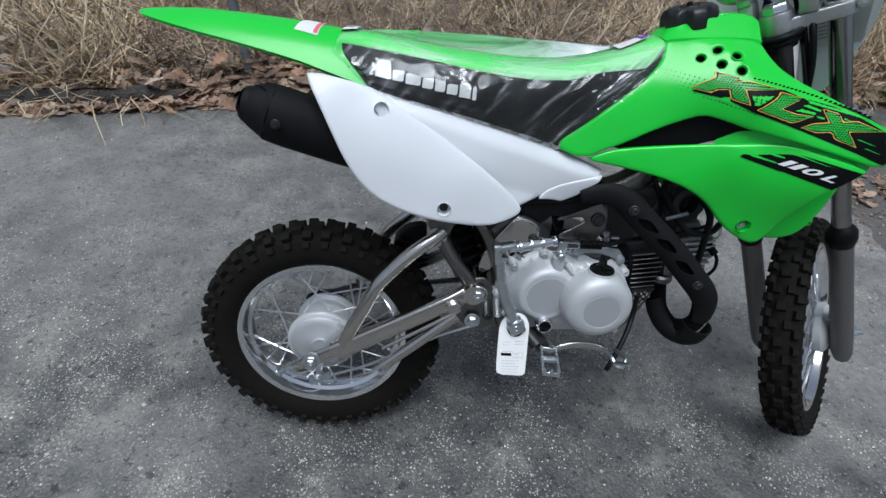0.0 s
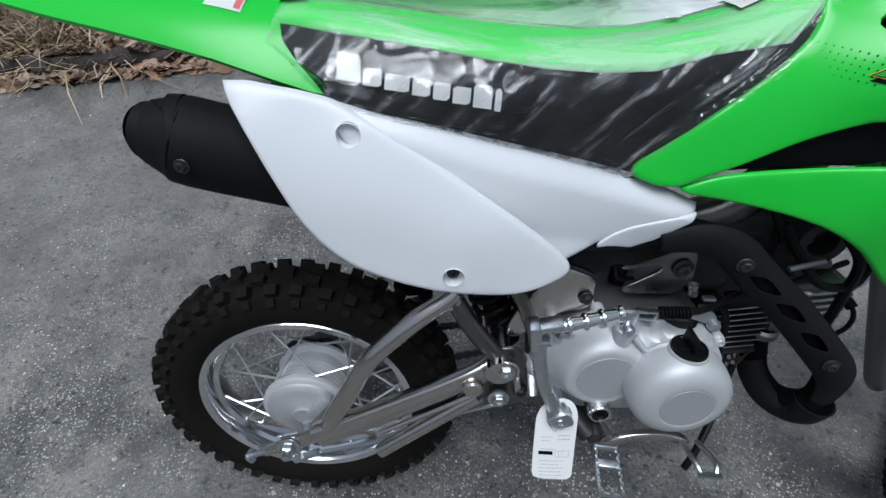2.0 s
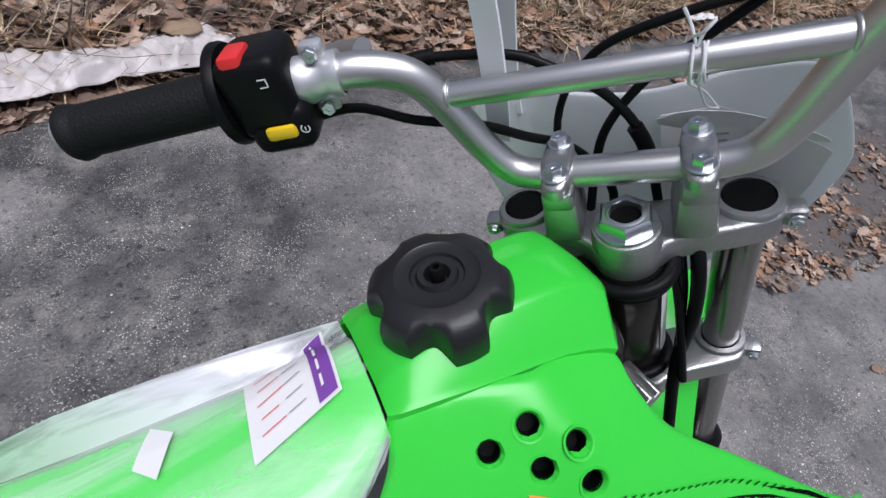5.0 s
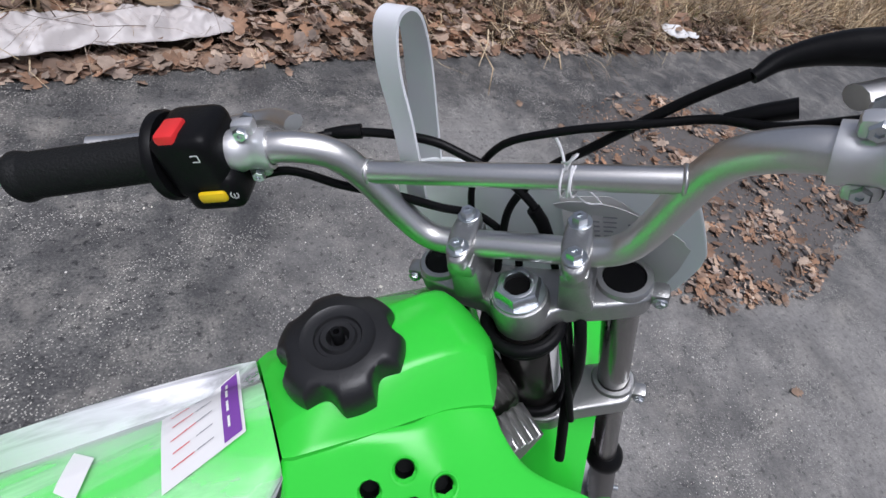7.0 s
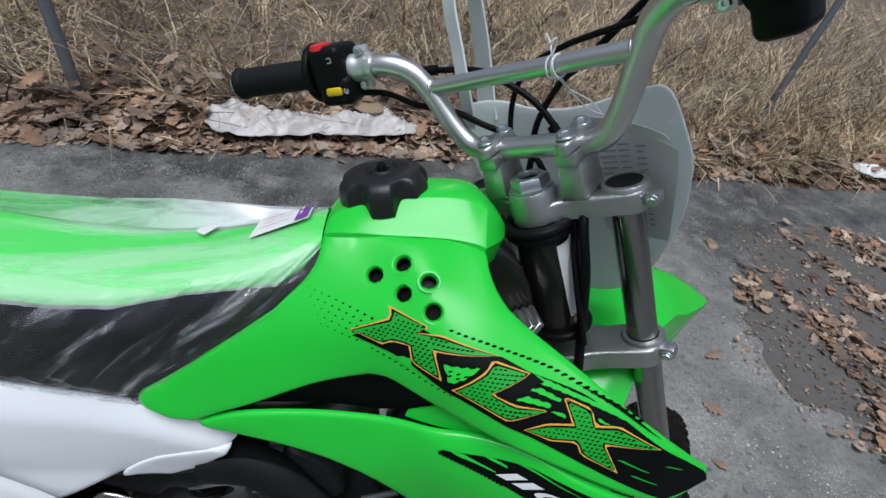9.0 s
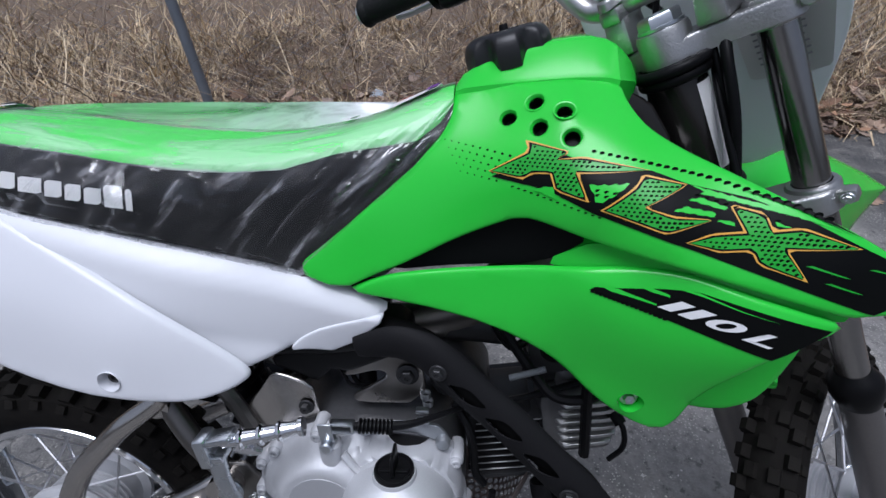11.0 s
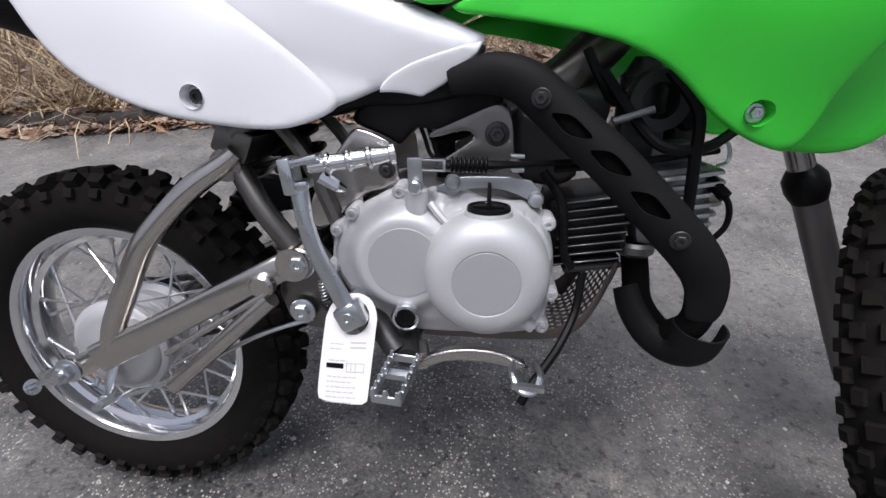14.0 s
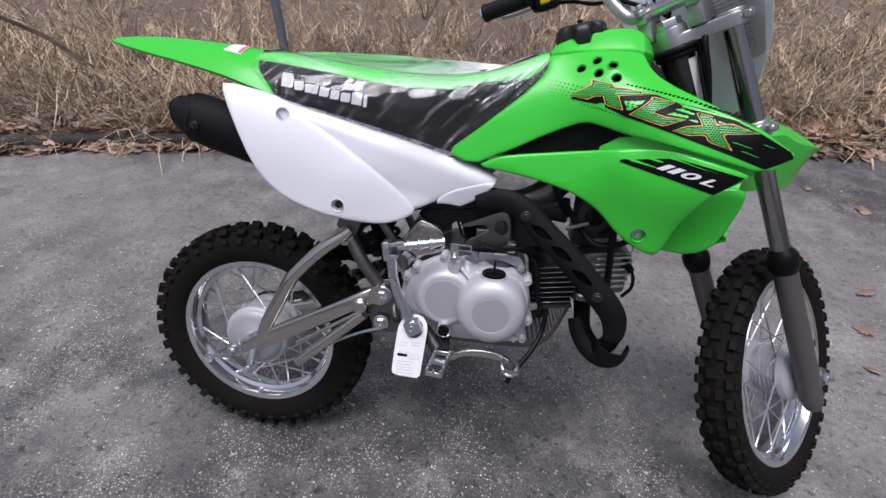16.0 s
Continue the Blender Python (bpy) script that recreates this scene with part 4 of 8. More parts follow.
# tank top between the shrouds: a dome with a rounded nose
bm = bmesh.new()
TX = [.5535, .560, .572, .586, .60, .62, .64, .66, .674, .686, .694, .700, .706, .712, .717, .721, .724]
TZ = [.836, .846, .854, .860, .865, .871, .8755, .878, .8785, .876, .872, .868, .863, .857, .851, .845, .839]
RZ = [.832, .8345, .836, .8375, .8385, .840, .8415, .8425, .8425, .842, .840, .8395, .839, .838, .837, .836, .835]
RW = [.039, .042, .0435, .045, .0465, .048, .0490, .0500, .0525, .0555, .0575, .0505, .0430, .0335, .0245, .0150, .005]
rings = []
for x, zc, zr, w in zip(TX, TZ, RZ, RW):
    prof = [(w * k, zr + (zc - zr) * float(np.interp(abs(k), [0, .48, .54, .60, .92, 1], [1, .93, .90, .85, .12, 0]))) for k in (-1, -.92, -.6, -.54, -.48, -.3, -.15, 0, .15, .3, .48, .54, .6, .92, 1)]
    rings.append([bm.verts.new((x - .004, -w * .98, zr - .022))] + [bm.verts.new((x, y, z)) for y, z in prof] + [bm.verts.new((x - .004, w * .98, zr - .022))])
for a, b in zip(rings, rings[1:]):
    for i in range(len(a) - 1):
        bm.faces.new((a[i], a[i + 1], b[i + 1], b[i]))
bm.faces.new(rings[-1])
part("tank_top", bm, GREEN, BIKE, "lime green tank top with flat chamfered shoulders", sharp=30)

# seat
SX = [.046, .056, .075, .105, .15, .20, .25, .30, .35, .40, .45, .49, .52, .54, .552]
S_TOP = [.806, .816, .818, .815, .810, .803, .797, .793, .791, .793, .801, .813, .825, .833, .836]
S_EDGE = [.795, .801, .800, .797, .792, .785, .777, .771, .768, .770, .783, .788, .792, .806, .822]
S_LOW = [.782, .776, .762, .742, .732, .722, .710, .697, .683, .668, .690, .728, .752, .775, .792]
side_f = surface([(.05, .80, -.050), (.06, .79, -.060), (.1, .745, -.089), (.11, .78, -.079), (.26, .74, -.089), (.27, .705, -.091), (.388, .667, -.074), (.3, .77, -.081), (.2, .785, -.079),
                  (.45, .74, -.075), (.5, .77, -.069), (.55, .815, -.046), (.53, .79, -.062), (.38, .768, -.081), (.45, .69, -.072), (.54, .775, -.06)], 2e-5)


FAR_HALF = .55  # the far half of the seat top is narrower


def seat_sections(lift=0.0):
    for x, zt, ze, zl in zip(SX, S_TOP, S_EDGE, S_LOW):
        ye = -side_f(x, ze)
        side = [(-side_f(x, z) + 0.004 * math.sin(math.pi * k) + lift, z) for k, z in ((k, zl + (ze - zl) * k) for k in np.linspace(0, 1, 7))]
        top = [(ye * math.cos(k) + lift * math.cos(k), ze + (zt - ze) * math.sin(k) ** 0.8 + lift * math.sin(k)) for k in np.linspace(0, math.pi / 2, 9)]
        yield x, side, top


for what, mat, name, label in (("side", BLACK_VINYL, "seat_base", "black vinyl seat sides"), ("top", GREEN_SOFT, "seat_top", "lime green vinyl seat top")):
    bm = bmesh.new()
    rings = []
    for x, side, top in seat_sections():
        if what == "top":
            prof = [(-y, z) for y, z in top] + [(y * FAR_HALF, z) for y, z in top[-2::-1]]
        else:
            prof = [(-0.03, side[0][1])] + [(-y, z) for y, z in side] + [(0, side[-1][1] - 0.002)] + [(y * (FAR_HALF + .03 * k), z) for k, (y, z) in enumerate(side[::-1])] + [(0.03, side[0][1])]
        rings.append([bm.verts.new((x, y, z)) for y, z in prof])
    for a, b in zip(rings, rings[1:]):
        for i in range(len(a) - 1):
            bm.faces.new((a[i], a[i + 1], b[i + 1], b[i]))
    bm.faces.new(rings[0][::-1])
    bm.faces.new(rings[-1])
    part(name, bm, mat, BIKE, label, sharp=60)

# tail fender
bm = bmesh.new()
FX = [-.245, -.235, -.20, -.15, -.10, -.05, .0, .05, .09, .12]
F_TOP = [.829, .831, .834, .835, .833, .830, .826, .820, .815, .81]
F_EDGE = [.825, .822, .815, .805, .796, .786, .775, .760, .748, .745]
F_W = [.018, .03, .045, .056, .064, .072, .080, .086, .088, .086]
rings = []
for x, zt, ze, w in zip(FX, F_TOP, F_EDGE, F_W):
    prof = []
    for k in np.linspace(-1, 1, 25):
        a = abs(k)
        prof.append((w * math.copysign(min(1, a * 1.02), k) * (0.62 + 0.38 * a), ze + (zt - ze) * (1 - a ** 3.2)))
    rings.append(([bm.verts.new((x, y, z)) for y, z in prof], [bm.verts.new((x + (0.003 if x < -.2 else 0), y * 0.95, z - 0.004)) for y, z in prof]))
for (a, a2), (b, b2) in zip(rings, rings[1:]):
    for i in range(24):
        bm.faces.new((a[i], a[i + 1], b[i + 1], b[i]))
        bm.faces.new((a2[i + 1], a2[i], b2[i], b2[i + 1]))
    for i in (0, 24):
        bm.faces.new((a[i], b[i], b2[i], a2[i]))
for (a, a2) in (rings[0], rings[-1]):
    for i in range(24):
        bm.faces.new((a[i], a[i + 1], a2[i + 1], a2[i]))
part("tail_fender", bm, GREEN, BIKE, "lime green pointed tail fender", sharp=55)

# fuel cap
bm = bmesh.new()
cap_m = Matrix.Translation((0.606, 0.003, 0.851)) @ pose(0, 0, 0, 4, -14, 0) @ Matrix.Diagonal((0.95, 0.95, 1.0, 1))
seg = 144
CAP_TURN = -0.42
rings = []
for r, h, dip in ((0.034, 0.0, 0.004), (0.0435, 0.003, 0.0075), (0.0445, 0.010, 0.0085), (0.0445, 0.019, 0.0085), (0.043, 0.025, 0.0075), (0.0405, 0.029, 0.0055), (0.037, 0.0315, 0.002), (0.033, 0.033, 0.0), (0.0255, 0.034, 0), (0.0248, 0.0334, 0), (0.0165, 0.0336, 0), (0.0155, 0.0318, 0), (0.013, 0.0318, 0), (0.0115, 0.0342, 0), (0.008, 0.0338, 0), (0.0055, 0.028, 0)):
    ring = []
    for k in range(seg):
        a = 2 * math.pi * k / seg
        u = max(0.0, math.cos(6 * a - CAP_TURN) + 0.05) ** 0.8 / 1.04
        ring.append(bm.verts.new(cap_m @ Vector(((r - dip * u) * math.cos(a), (r - dip * u) * math.sin(a), h))))
    rings.append(ring)
for a, b in zip(rings, rings[1:]):
    for k in range(seg):
        bm.faces.new((a[k], a[(k + 1) % seg], b[(k + 1) % seg], b[k]))
bm.faces.new(rings[-1])
fuel_cap = part("fuel_cap", bm, CAP_PLASTIC, BIKE, "scalloped black plastic fuel cap", sharp=50)
bm = bmesh.new()
lathe(bm, [(0.0045, 0.029), (0.0045, 0.038), (0.0038, 0.0392), (0.0022, 0.0392), (0.002, 0.034), (0, 0.034)], cap_m, 14)
part("vent_nipple", bm, BLACK_PLASTIC, fuel_cap)


# ---------------------------------------------------------------- decals
def inset(poly, d):
    p = np.array(poly, float)
    area = 0.5 * np.sum(p[:, 0] * np.roll(p[:, 1], -1) - np.roll(p[:, 0], -1) * p[:, 1])
    a, b = p - np.roll(p, 1, 0), np.roll(p, -1, 0) - p
    na = np.c_[-a[:, 1], a[:, 0]] / np.hypot(*a.T)[:, None]
    nb = np.c_[-b[:, 1], b[:, 0]] / np.hypot(*b.T)[:, None]
    m = na + nb
    m = m / np.maximum((m * na).sum(1), 0.55)[:, None]
    return [tuple(q) for q in p + m * d * (1 if area > 0 else -1)]


def decal(name, poly, f, lift, mat, parent, label="", step=0.008):
    bm = panel(bmesh.new(), poly, onto(f, lift), 0, 0, step, (), 0)
    return part(name, bm, mat, parent, label)


def dots(name, centres, f, lift, mat, parent, sides=8, label=""):
    bm = bmesh.new()
    for x, z, rx, rz in centres:
        bm.faces.new([bm.verts.new((x + rx * math.cos(a), f(x, z) - lift, z + rz * math.sin(a))) for a in np.linspace(0, 2 * math.pi, sides, endpoint=False)])
    return tagged(part(name, bm, mat, parent, label), kind="stuff" if len(centres) > 1 else "")


right_shroud = [o for o in BIKE.children if o.name.startswith("tank_shroud")][0]
right_lower = [o for o in BIKE.children if o.name.startswith("lower_shroud")][0]
decal("decal_field", [(.595, .7645), (.6167, .7615), (.634, .758), (.6638, .7455), (.7257, .7275), (.8075, .702), (.847, .6885), (.866, .6965), (.8845, .7055), (.879, .713), (.856, .725), (.8333, .7357), (.8018, .7512), (.770, .762), (.7298, .7695),
                      (.7037, .7785), (.6572, .779), (.6312, .774), (.6161, .7678)], up_f, 0.0006, DECAL_BLACK, right_shroud, "black decal with angular green blocks")
BLOCKS = [[(.583, .7705), (.6155, .7885), (.6127, .7965), (.6475, .7895), (.636, .7835), (.6566, .7868), (.7037, .7785), (.652, .7742), (.6599, .7538), (.6352, .7597), (.6318, .7722), (.6182, .7711), (.611, .7658)],
          [(.6676, .7488), (.6935, .7689), (.6977, .7762), (.7298, .7694), (.6988, .7538), (.7173, .7491), (.7449, .7473), (.7122, .736)],
          [(.7255, .731), (.748, .7255), (.768, .728), (.772, .7192), (.8025, .7105), (.7897, .7305), (.8333, .7345), (.7995, .746), (.7815, .743), (.7785, .7535), (.7555, .758), (.7635, .741), (.7433, .7385)]]
for poly in BLOCKS[:1]:
    decal("decal_shadow", [(x + .0025, z - .0042) for x, z in poly], up_f, 0.0007, DECAL_BLACK, right_shroud)
# ragged green patches that break up the black ground
for poly in ([(.6597, .7672), (.6896, .7697), (.6753, .7585), (.6648, .753), (.6613, .7614)], [(.6179, .7588), (.6334, .7636), (.6389, .7522)], [(.7286, .7594), (.7353, .7619), (.7554, .7555), (.7536, .7532)],
             [(.7175, .7523), (.7242, .7559), (.749, .7515), (.745, .7488)], [(.7463, .7465), (.7515, .7479), (.7599, .7454), (.759, .7432)], [(.783, .7483), (.7934, .7451), (.7833, .745)],
             [(.7322, .7687), (.760, .7625), (.7993, .7543), (.825, .744), (.7989, .7515), (.760, .759), (.736, .7640)]):
    p = np.array(resampled([tuple(q) for q in poly], .0022))
    mid = p.mean(0)
    ragged = [tuple(mid + (q - mid) * (1 - (.13 if (k // 2) % 2 else 0)) + np.array((0, .0004 * math.sin(k * 1.7)))) for k, q in enumerate(p)]
    decal("decal_patch", ragged, up_f, 0.0009, GREEN, right_shroud, "ragged green patch in the decal", .004)
dots("decal_dots", [(.6655 + .0062 * i, .7635 - .0034 * j - .0007 * i, .0021, .0013) for i in range(3) for j in range(2)] + [(.735 + .0062 * i, .7628 - .00175 * i, .0021, .0010) for i in range(9)], up_f, 0.0011, DECAL_BLACK, right_shroud, 8)
for k, poly in enumerate(BLOCKS):
    decal("decal_outline", poly, up_f, 0.0010, DECAL_GOLD, right_shroud, "amber outline of a decal block")
    decal("decal_inline", inset(poly, 0.0013), up_f, 0.0013, DECAL_BLACK, right_shroud)
    inner = np.array(inset(poly, 0.0026))
    decal("decal_block", [tuple(p) for p in inner], up_f, 0.0016, DECAL_GREEN, right_shroud, "green halftone decal block")
    lo, hi = inner.min(0), inner.max(0)
    pts = np.array([(x + (0.0019 if j % 2 else 0), z) for j, z in enumerate(np.arange(lo[1], hi[1], 0.0029)) for x in np.arange(lo[0], hi[0], 0.0038)])
    pts = pts[inside(pts, inner)]
    pts = pts[edge_distance(pts, inner) > 0.0009]
    size = lambda x: 0.0010 + 0.0009 * min(1.0, max(0.0, (x - lo[0]) / (hi[0] - lo[0]) - .1))  # noqa: E731
    dots("decal_dots", [(x, z, size(x) * 1.1, size(x) * .85) for x, z in pts], up_f, 0.0019, DECAL_BLACK, right_shroud, 6)
# rows of dots ahead of and above the blocks
dots("decal_dots", [(.545 + .0062 * i + .0035 * j, .7935 - .0062 * j - .0011 * i, .0005 + .00009 * i, .0005 + .00006 * i) for j in range(5) for i in range(10 - j)], up_f, 0.0009, DECAL_BLACK, right_shroud, 8, "rows of fine black dots")
DASH_X, DASH_Z = [.664, .6934, .7223, .7481, .7684, .7997, .818], [.7905, .7851, .779, .7732, .7672, .7578, .7505]
for i in range(27):
    x = .664 + .0058 * i
    dots("decal_dash", [(x, float(np.interp(x, DASH_X, DASH_Z)), .0019 + .00006 * i, .0012 + .00004 * i)], up_f, 0.0009, DECAL_BLACK, right_shroud)
decal("decal_streak", [(.765, .7675), (.80, .7562), (.835, .7405), (.80, .7592)], up_f, 0.0010, DECAL_BLACK, right_shroud)
for i in range(14):
    dots("decal_dash", [(.603 + .005 * i, .7595 - .00125 * i, .0015, .0007)], up_f, 0.0009, DECAL_BLACK, right_shroud, 6)
for a, b, w in (((.800, .7225), (.828, .7145), .0009), ((.812, .7115), (.838, .7035), .0008), ((.838, .722), (.858, .7165), .0007)):
    (x0, z0), (x1, z1) = a, b
    decal("decal_streak", [(x0, z0 - w), (x1, z1 - w * .4), (x1, z1 + w * .4), (x0, z0 + w)], up_f, 0.0013, DECAL_GREEN, right_shroud)
decal("decal_field", [(.6661, .6814), (.6697, .6844), (.6767, .6845), (.6873, .6854), (.7052, .688), (.7119, .6894), (.7303, .6915), (.7417, .6921), (.78, .6845), (.8263, .6744), (.808, .6605), (.7908, .6478), (.7692, .6536), (.7246, .6654), (.692, .6743), (.6791, .6779)],
      low_f, 0.0006, DECAL_BLACK, right_lower, "black decal with white digits")
for poly in ([(.6768, .6848), (.6868, .6856), (.6949, .6828), (.7176, .677), (.7154, .6762), (.6951, .6801), (.6826, .6822)], [(.7053, .6882), (.7122, .6896), (.7261, .6854), (.7245, .6844), (.711, .6864)],
             [(.7305, .6917), (.7400, .6922), (.7664, .6839), (.7908, .6783), (.7665, .6831), (.7451, .689)]):
    decal("decal_streak", poly, low_f, 0.0009, GREEN, right_lower)
for i in range(17):
    dots("decal_dash", [(.669 + .0033 * i, .6806 - .00088 * i, .0024, .0017)], low_f, 0.0007, DECAL_BLACK, right_lower)
letters, faces = [], []
for sign, a0, a1 in (("1", -.035, .095), ("1", .155, .287), ("0", .35, .62), ("L", .74, .98)):
    txt = bpy.data.curves.new("lettering", "FONT")
    txt.body = sign
    txt.offset = 0.026
    tmp = new("digits_curve", txt)
    bpy.context.view_layer.update()
    flat_mesh = bpy.data.meshes.new_from_object(tmp.evaluated_get(bpy.context.evaluated_depsgraph_get()))
    bpy.data.objects.remove(tmp)
    xs, zs = [v.co.x for v in flat_mesh.vertices], [v.co.y for v in flat_mesh.vertices]
    o = len(letters)
    for v in flat_mesh.vertices:
        a, b = a0 + (a1 - a0) * (v.co.x - min(xs)) / (max(xs) - min(xs)), (v.co.y - min(zs)) / (max(zs) - min(zs))
        x, z = .7175 + .0696 * a + .0155 * b, .6754 - .0172 * a + .0075 * b
        letters.append((x, low_f(x, z) - 0.0020, z))
    faces += [[o + k for k in p.vertices] for p in flat_mesh.polygons]
me = bpy.data.meshes.new("model_lettering")
me.from_pydata(letters, [], faces)
me.materials.append(DECAL_WHITE)
digits = new("model_lettering", me)
digits.parent = right_lower
tagged(digits, "white italic digits and letter")
# brand mark on the seat: plain white blocks
x = .112
seat_part = [o for o in BIKE.children if o.name.startswith("seat_base")][0]
for w, h, lift in ((.021, .022, 0), (.016, .0145, 0), (.022, .0135, 0), (.016, .0145, 0), (.015, .0145, 0), (.016, .0145, 0), (.017, .020, 0), (.006, .020, 0)):
    z = .7615 - .0195 * (x - .112) / .15 * 1.4
    s = -.13 * w
    decal("brand_block", [(x, z), (x + w, z + s), (x + w + .001, z + s + h), (x + .001, z + h)], lambda a, b: side_f(a, b) - 0.0045, 0.0008, DECAL_WHITE, seat_part, "plain white brand block")
    x += w + .0027

# ---------------------------------------------------------------- swingarm, frame and rear suspension
bm = bmesh.new()
for s in (-1, 1):
    tube(bm, [(.285, s * .085, .402), (.245, s * .100, .383), (.13, s * .108, .324), (.035, s * .112, .275)], [.0150, .0155, .0165, .0185], 16, flat=0.62, square=.4)
    tube(bm, [(.035, s * .112, .276), (-.005, s * .113, .256), (-.045, s * .113, .236)], [.013, .015, .009], 10, flat=0.35)
    tube(bm, [(.226, s * .086, .518), (.2129, s * .090, .506), (.1744, s * .098, .4786), (.1243, s * .105, .429), (.104, s * .108, .398), (.092, s * .110, .374), (.076, s * .111, .345), (.062, s * .112, .318), (.050, s * .112, .290)], [.0105, .0115, .0125, .0128, .0130, .0132, .0135, .013, .011], 16)
    panel(bm, [(.070, .318), (.082, .303), (.045, .283), (.012, .268), (.030, .290), (.054, .308)], lambda u, v, d, s=s: Vector((u, s * (.115 - d), v)), .006, .002, .008, (), 1)
tube(bm, [(.285, -.11, .402), (.285, .11, .402)], .019, 16)
tube(bm, [(.214, -.088, .5045), (.214, .088, .5045)], .0175, 18)
part("swingarm", bm, SATIN, BIKE, "satin grey steel swingarm with curved braces")
bm = bmesh.new()
tube(bm, [(.2585, -.112, .3634), (.1222, -.114, .2416)], [.0105, .0105], 14)
tube(bm, [(.2558, -.116, .3704), (.1243, -.117, .2876)], .0038, 10)
lathe(bm, [(0, 0), (.014, 0), (.014, .010), (.011, .013), (0, .013)], Matrix.Translation((.2502, -.106, .378)) @ TO_RIGHT, 18)
lathe(bm, [(0, 0), (.012, 0), (.012, .006), (0, .006)], Matrix.Translation((.243, -.105, .376)) @ TO_RIGHT, 14)
part("brake_stay", bm, SATIN, BIKE, "satin grey brake stay tube")
bm = bmesh.new()
bolt(bm, .292, -.104, .403, .0098, .010)
lathe(bm, [(.0165, 0), (.0178, .003), (.016, .005), (.014, .003), (.014, 0)], Matrix.Translation((.292, -.104, .403)) @ TO_RIGHT, 24)
part("pivot_bolt", bm, ZINC, BIKE, "zinc-plated swingarm pivot bolt")
bm = bmesh.new()
bolt(bm, .288, -.100, .343, .010, .009)
lathe(bm, [(0, 0), (.013, 0), (.013, .004), (0, .004)], Matrix.Translation((.288, -.096, .343)) @ TO_RIGHT, 20)
part("pivot_bolt", bm, ZINC, BIKE, "zinc-plated lower frame bolt")
bm = bmesh.new()
bolt(bm, -.008, -.118, .256, .011, .012)
lathe(bm, [(.004, .01), (.006, .011), (.006, .02), (0, .021)], Matrix.Translation((-.008, -.118, .256)) @ TO_RIGHT, 12)
tube(bm, [(-.075, -.113, .222), (-.02, -.113, .248)], .004, 8)
bolt(bm, 0, 0, 0, .007, .008, Matrix.Translation((-.07, -.113, .2245)) @ pose(0, 0, 0, 0, -115, 0))
block(bm, (.034, .003, .022), Matrix.Translation((-.038, -.113, .241)) @ pose(0, 0, 0, 0, -25, 0), .001)
part("axle_adjuster", bm, ZINC, BIKE, "zinc-plated axle nut and chain adjuster")
bm = bmesh.new()
tube(bm, [(-.002, -.060, .228), (-.004, -.072, .206), (-.006, -.078, .186)], .007, 8, flat=0.5)
tube(bm, [(.02, -.09, .20), (-.02, -.088, .176)], .006, 8)
bolt(bm, -.006, -.084, .186, .006, .012)
part("brake_arm", bm, ZINC, rear_wheel.parent, "zinc-plated rear brake arm")
bm = bmesh.new()
tube(bm, [(-.008, -.086, .184), (.10, -.095, .232), (.225, -.10, .305), (.30, -.10, .335)], .0028, 8)
part("brake_rod", bm, ZINC, BIKE)
bm = bmesh.new()
lathe(bm, [(0, .058), (.016, .058), (.02, .054), (.047, .0515), (.058, .048), (.0615, .043), (.0615, .036), (0, .036)], REAR @ TO_RIGHT, 36)
block(bm, (.016, .02, .05), REAR @ Matrix.Translation((.028, -.058, .028)) @ pose(0, 0, 0, 0, 35, 0), .004)
part("brake_plate", bm, ALU_MATT, BIKE, "silver rear drum brake plate")

bm = bmesh.new()
for s in (-1, 1):
    tube(bm, [(.222, s * .075, .500), (.25, s * .085, .455), (.281, s * .088, .415)], .0125, 12)
    tube(bm, [(.222, s * .075, .535), (.30, s * .07, .60), (.40, s * .06, .66), (.50, s * .05, .72)], .0115, 10)
    tube(bm, [(.26, s * .07, .56), (.30, s * .075, .51), (.33, s * .078, .44)], .009, 8)
    tube(bm, [(.222, s * .075, .535), (.10, s * .07, .65), (.0, s * .06, .72)], .010, 8)
    tube(bm, [(.33, s * .07, .44), (.34, s * .075, .36), (.36, s * .075, .31), (.42, s * .07, .30)], .012, 10)
block(bm, (.042, .17, .034), Matrix.Translation((.222, 0, .528)) @ pose(0, 0, 0, 0, 25, 0), .005)
tube(bm, [(.50, 0, .70), (.60, 0, .78), (.70, 0, .83)], .032, 14)
tube(bm, [(.70, 0, .74), (.62, 0, .64), (.55, 0, .58), (.45, 0, .56)], .026, 12)
frame_part = part("frame", bm, FRAME, BIKE, "satin grey tubular steel frame")
bm = bmesh.new()
SIDE_PLATE = [(.3581, .5444), (.3949, .5287), (.3968, .5096), (.3998, .4822), (.3546, .4740), (.3219, .4393), (.2942, .4268), (.2929, .4537), (.3155, .4983), (.3361, .5242), (.3483, .5420)]
BRACKET = [(.4239, .5376), (.4701, .5582), (.4929, .5684), (.5147, .5692), (.5208, .498), (.4378, .4963), (.4335, .506), (.4529, .5171), (.48, .5358), (.468, .5431), (.4317, .5322)]
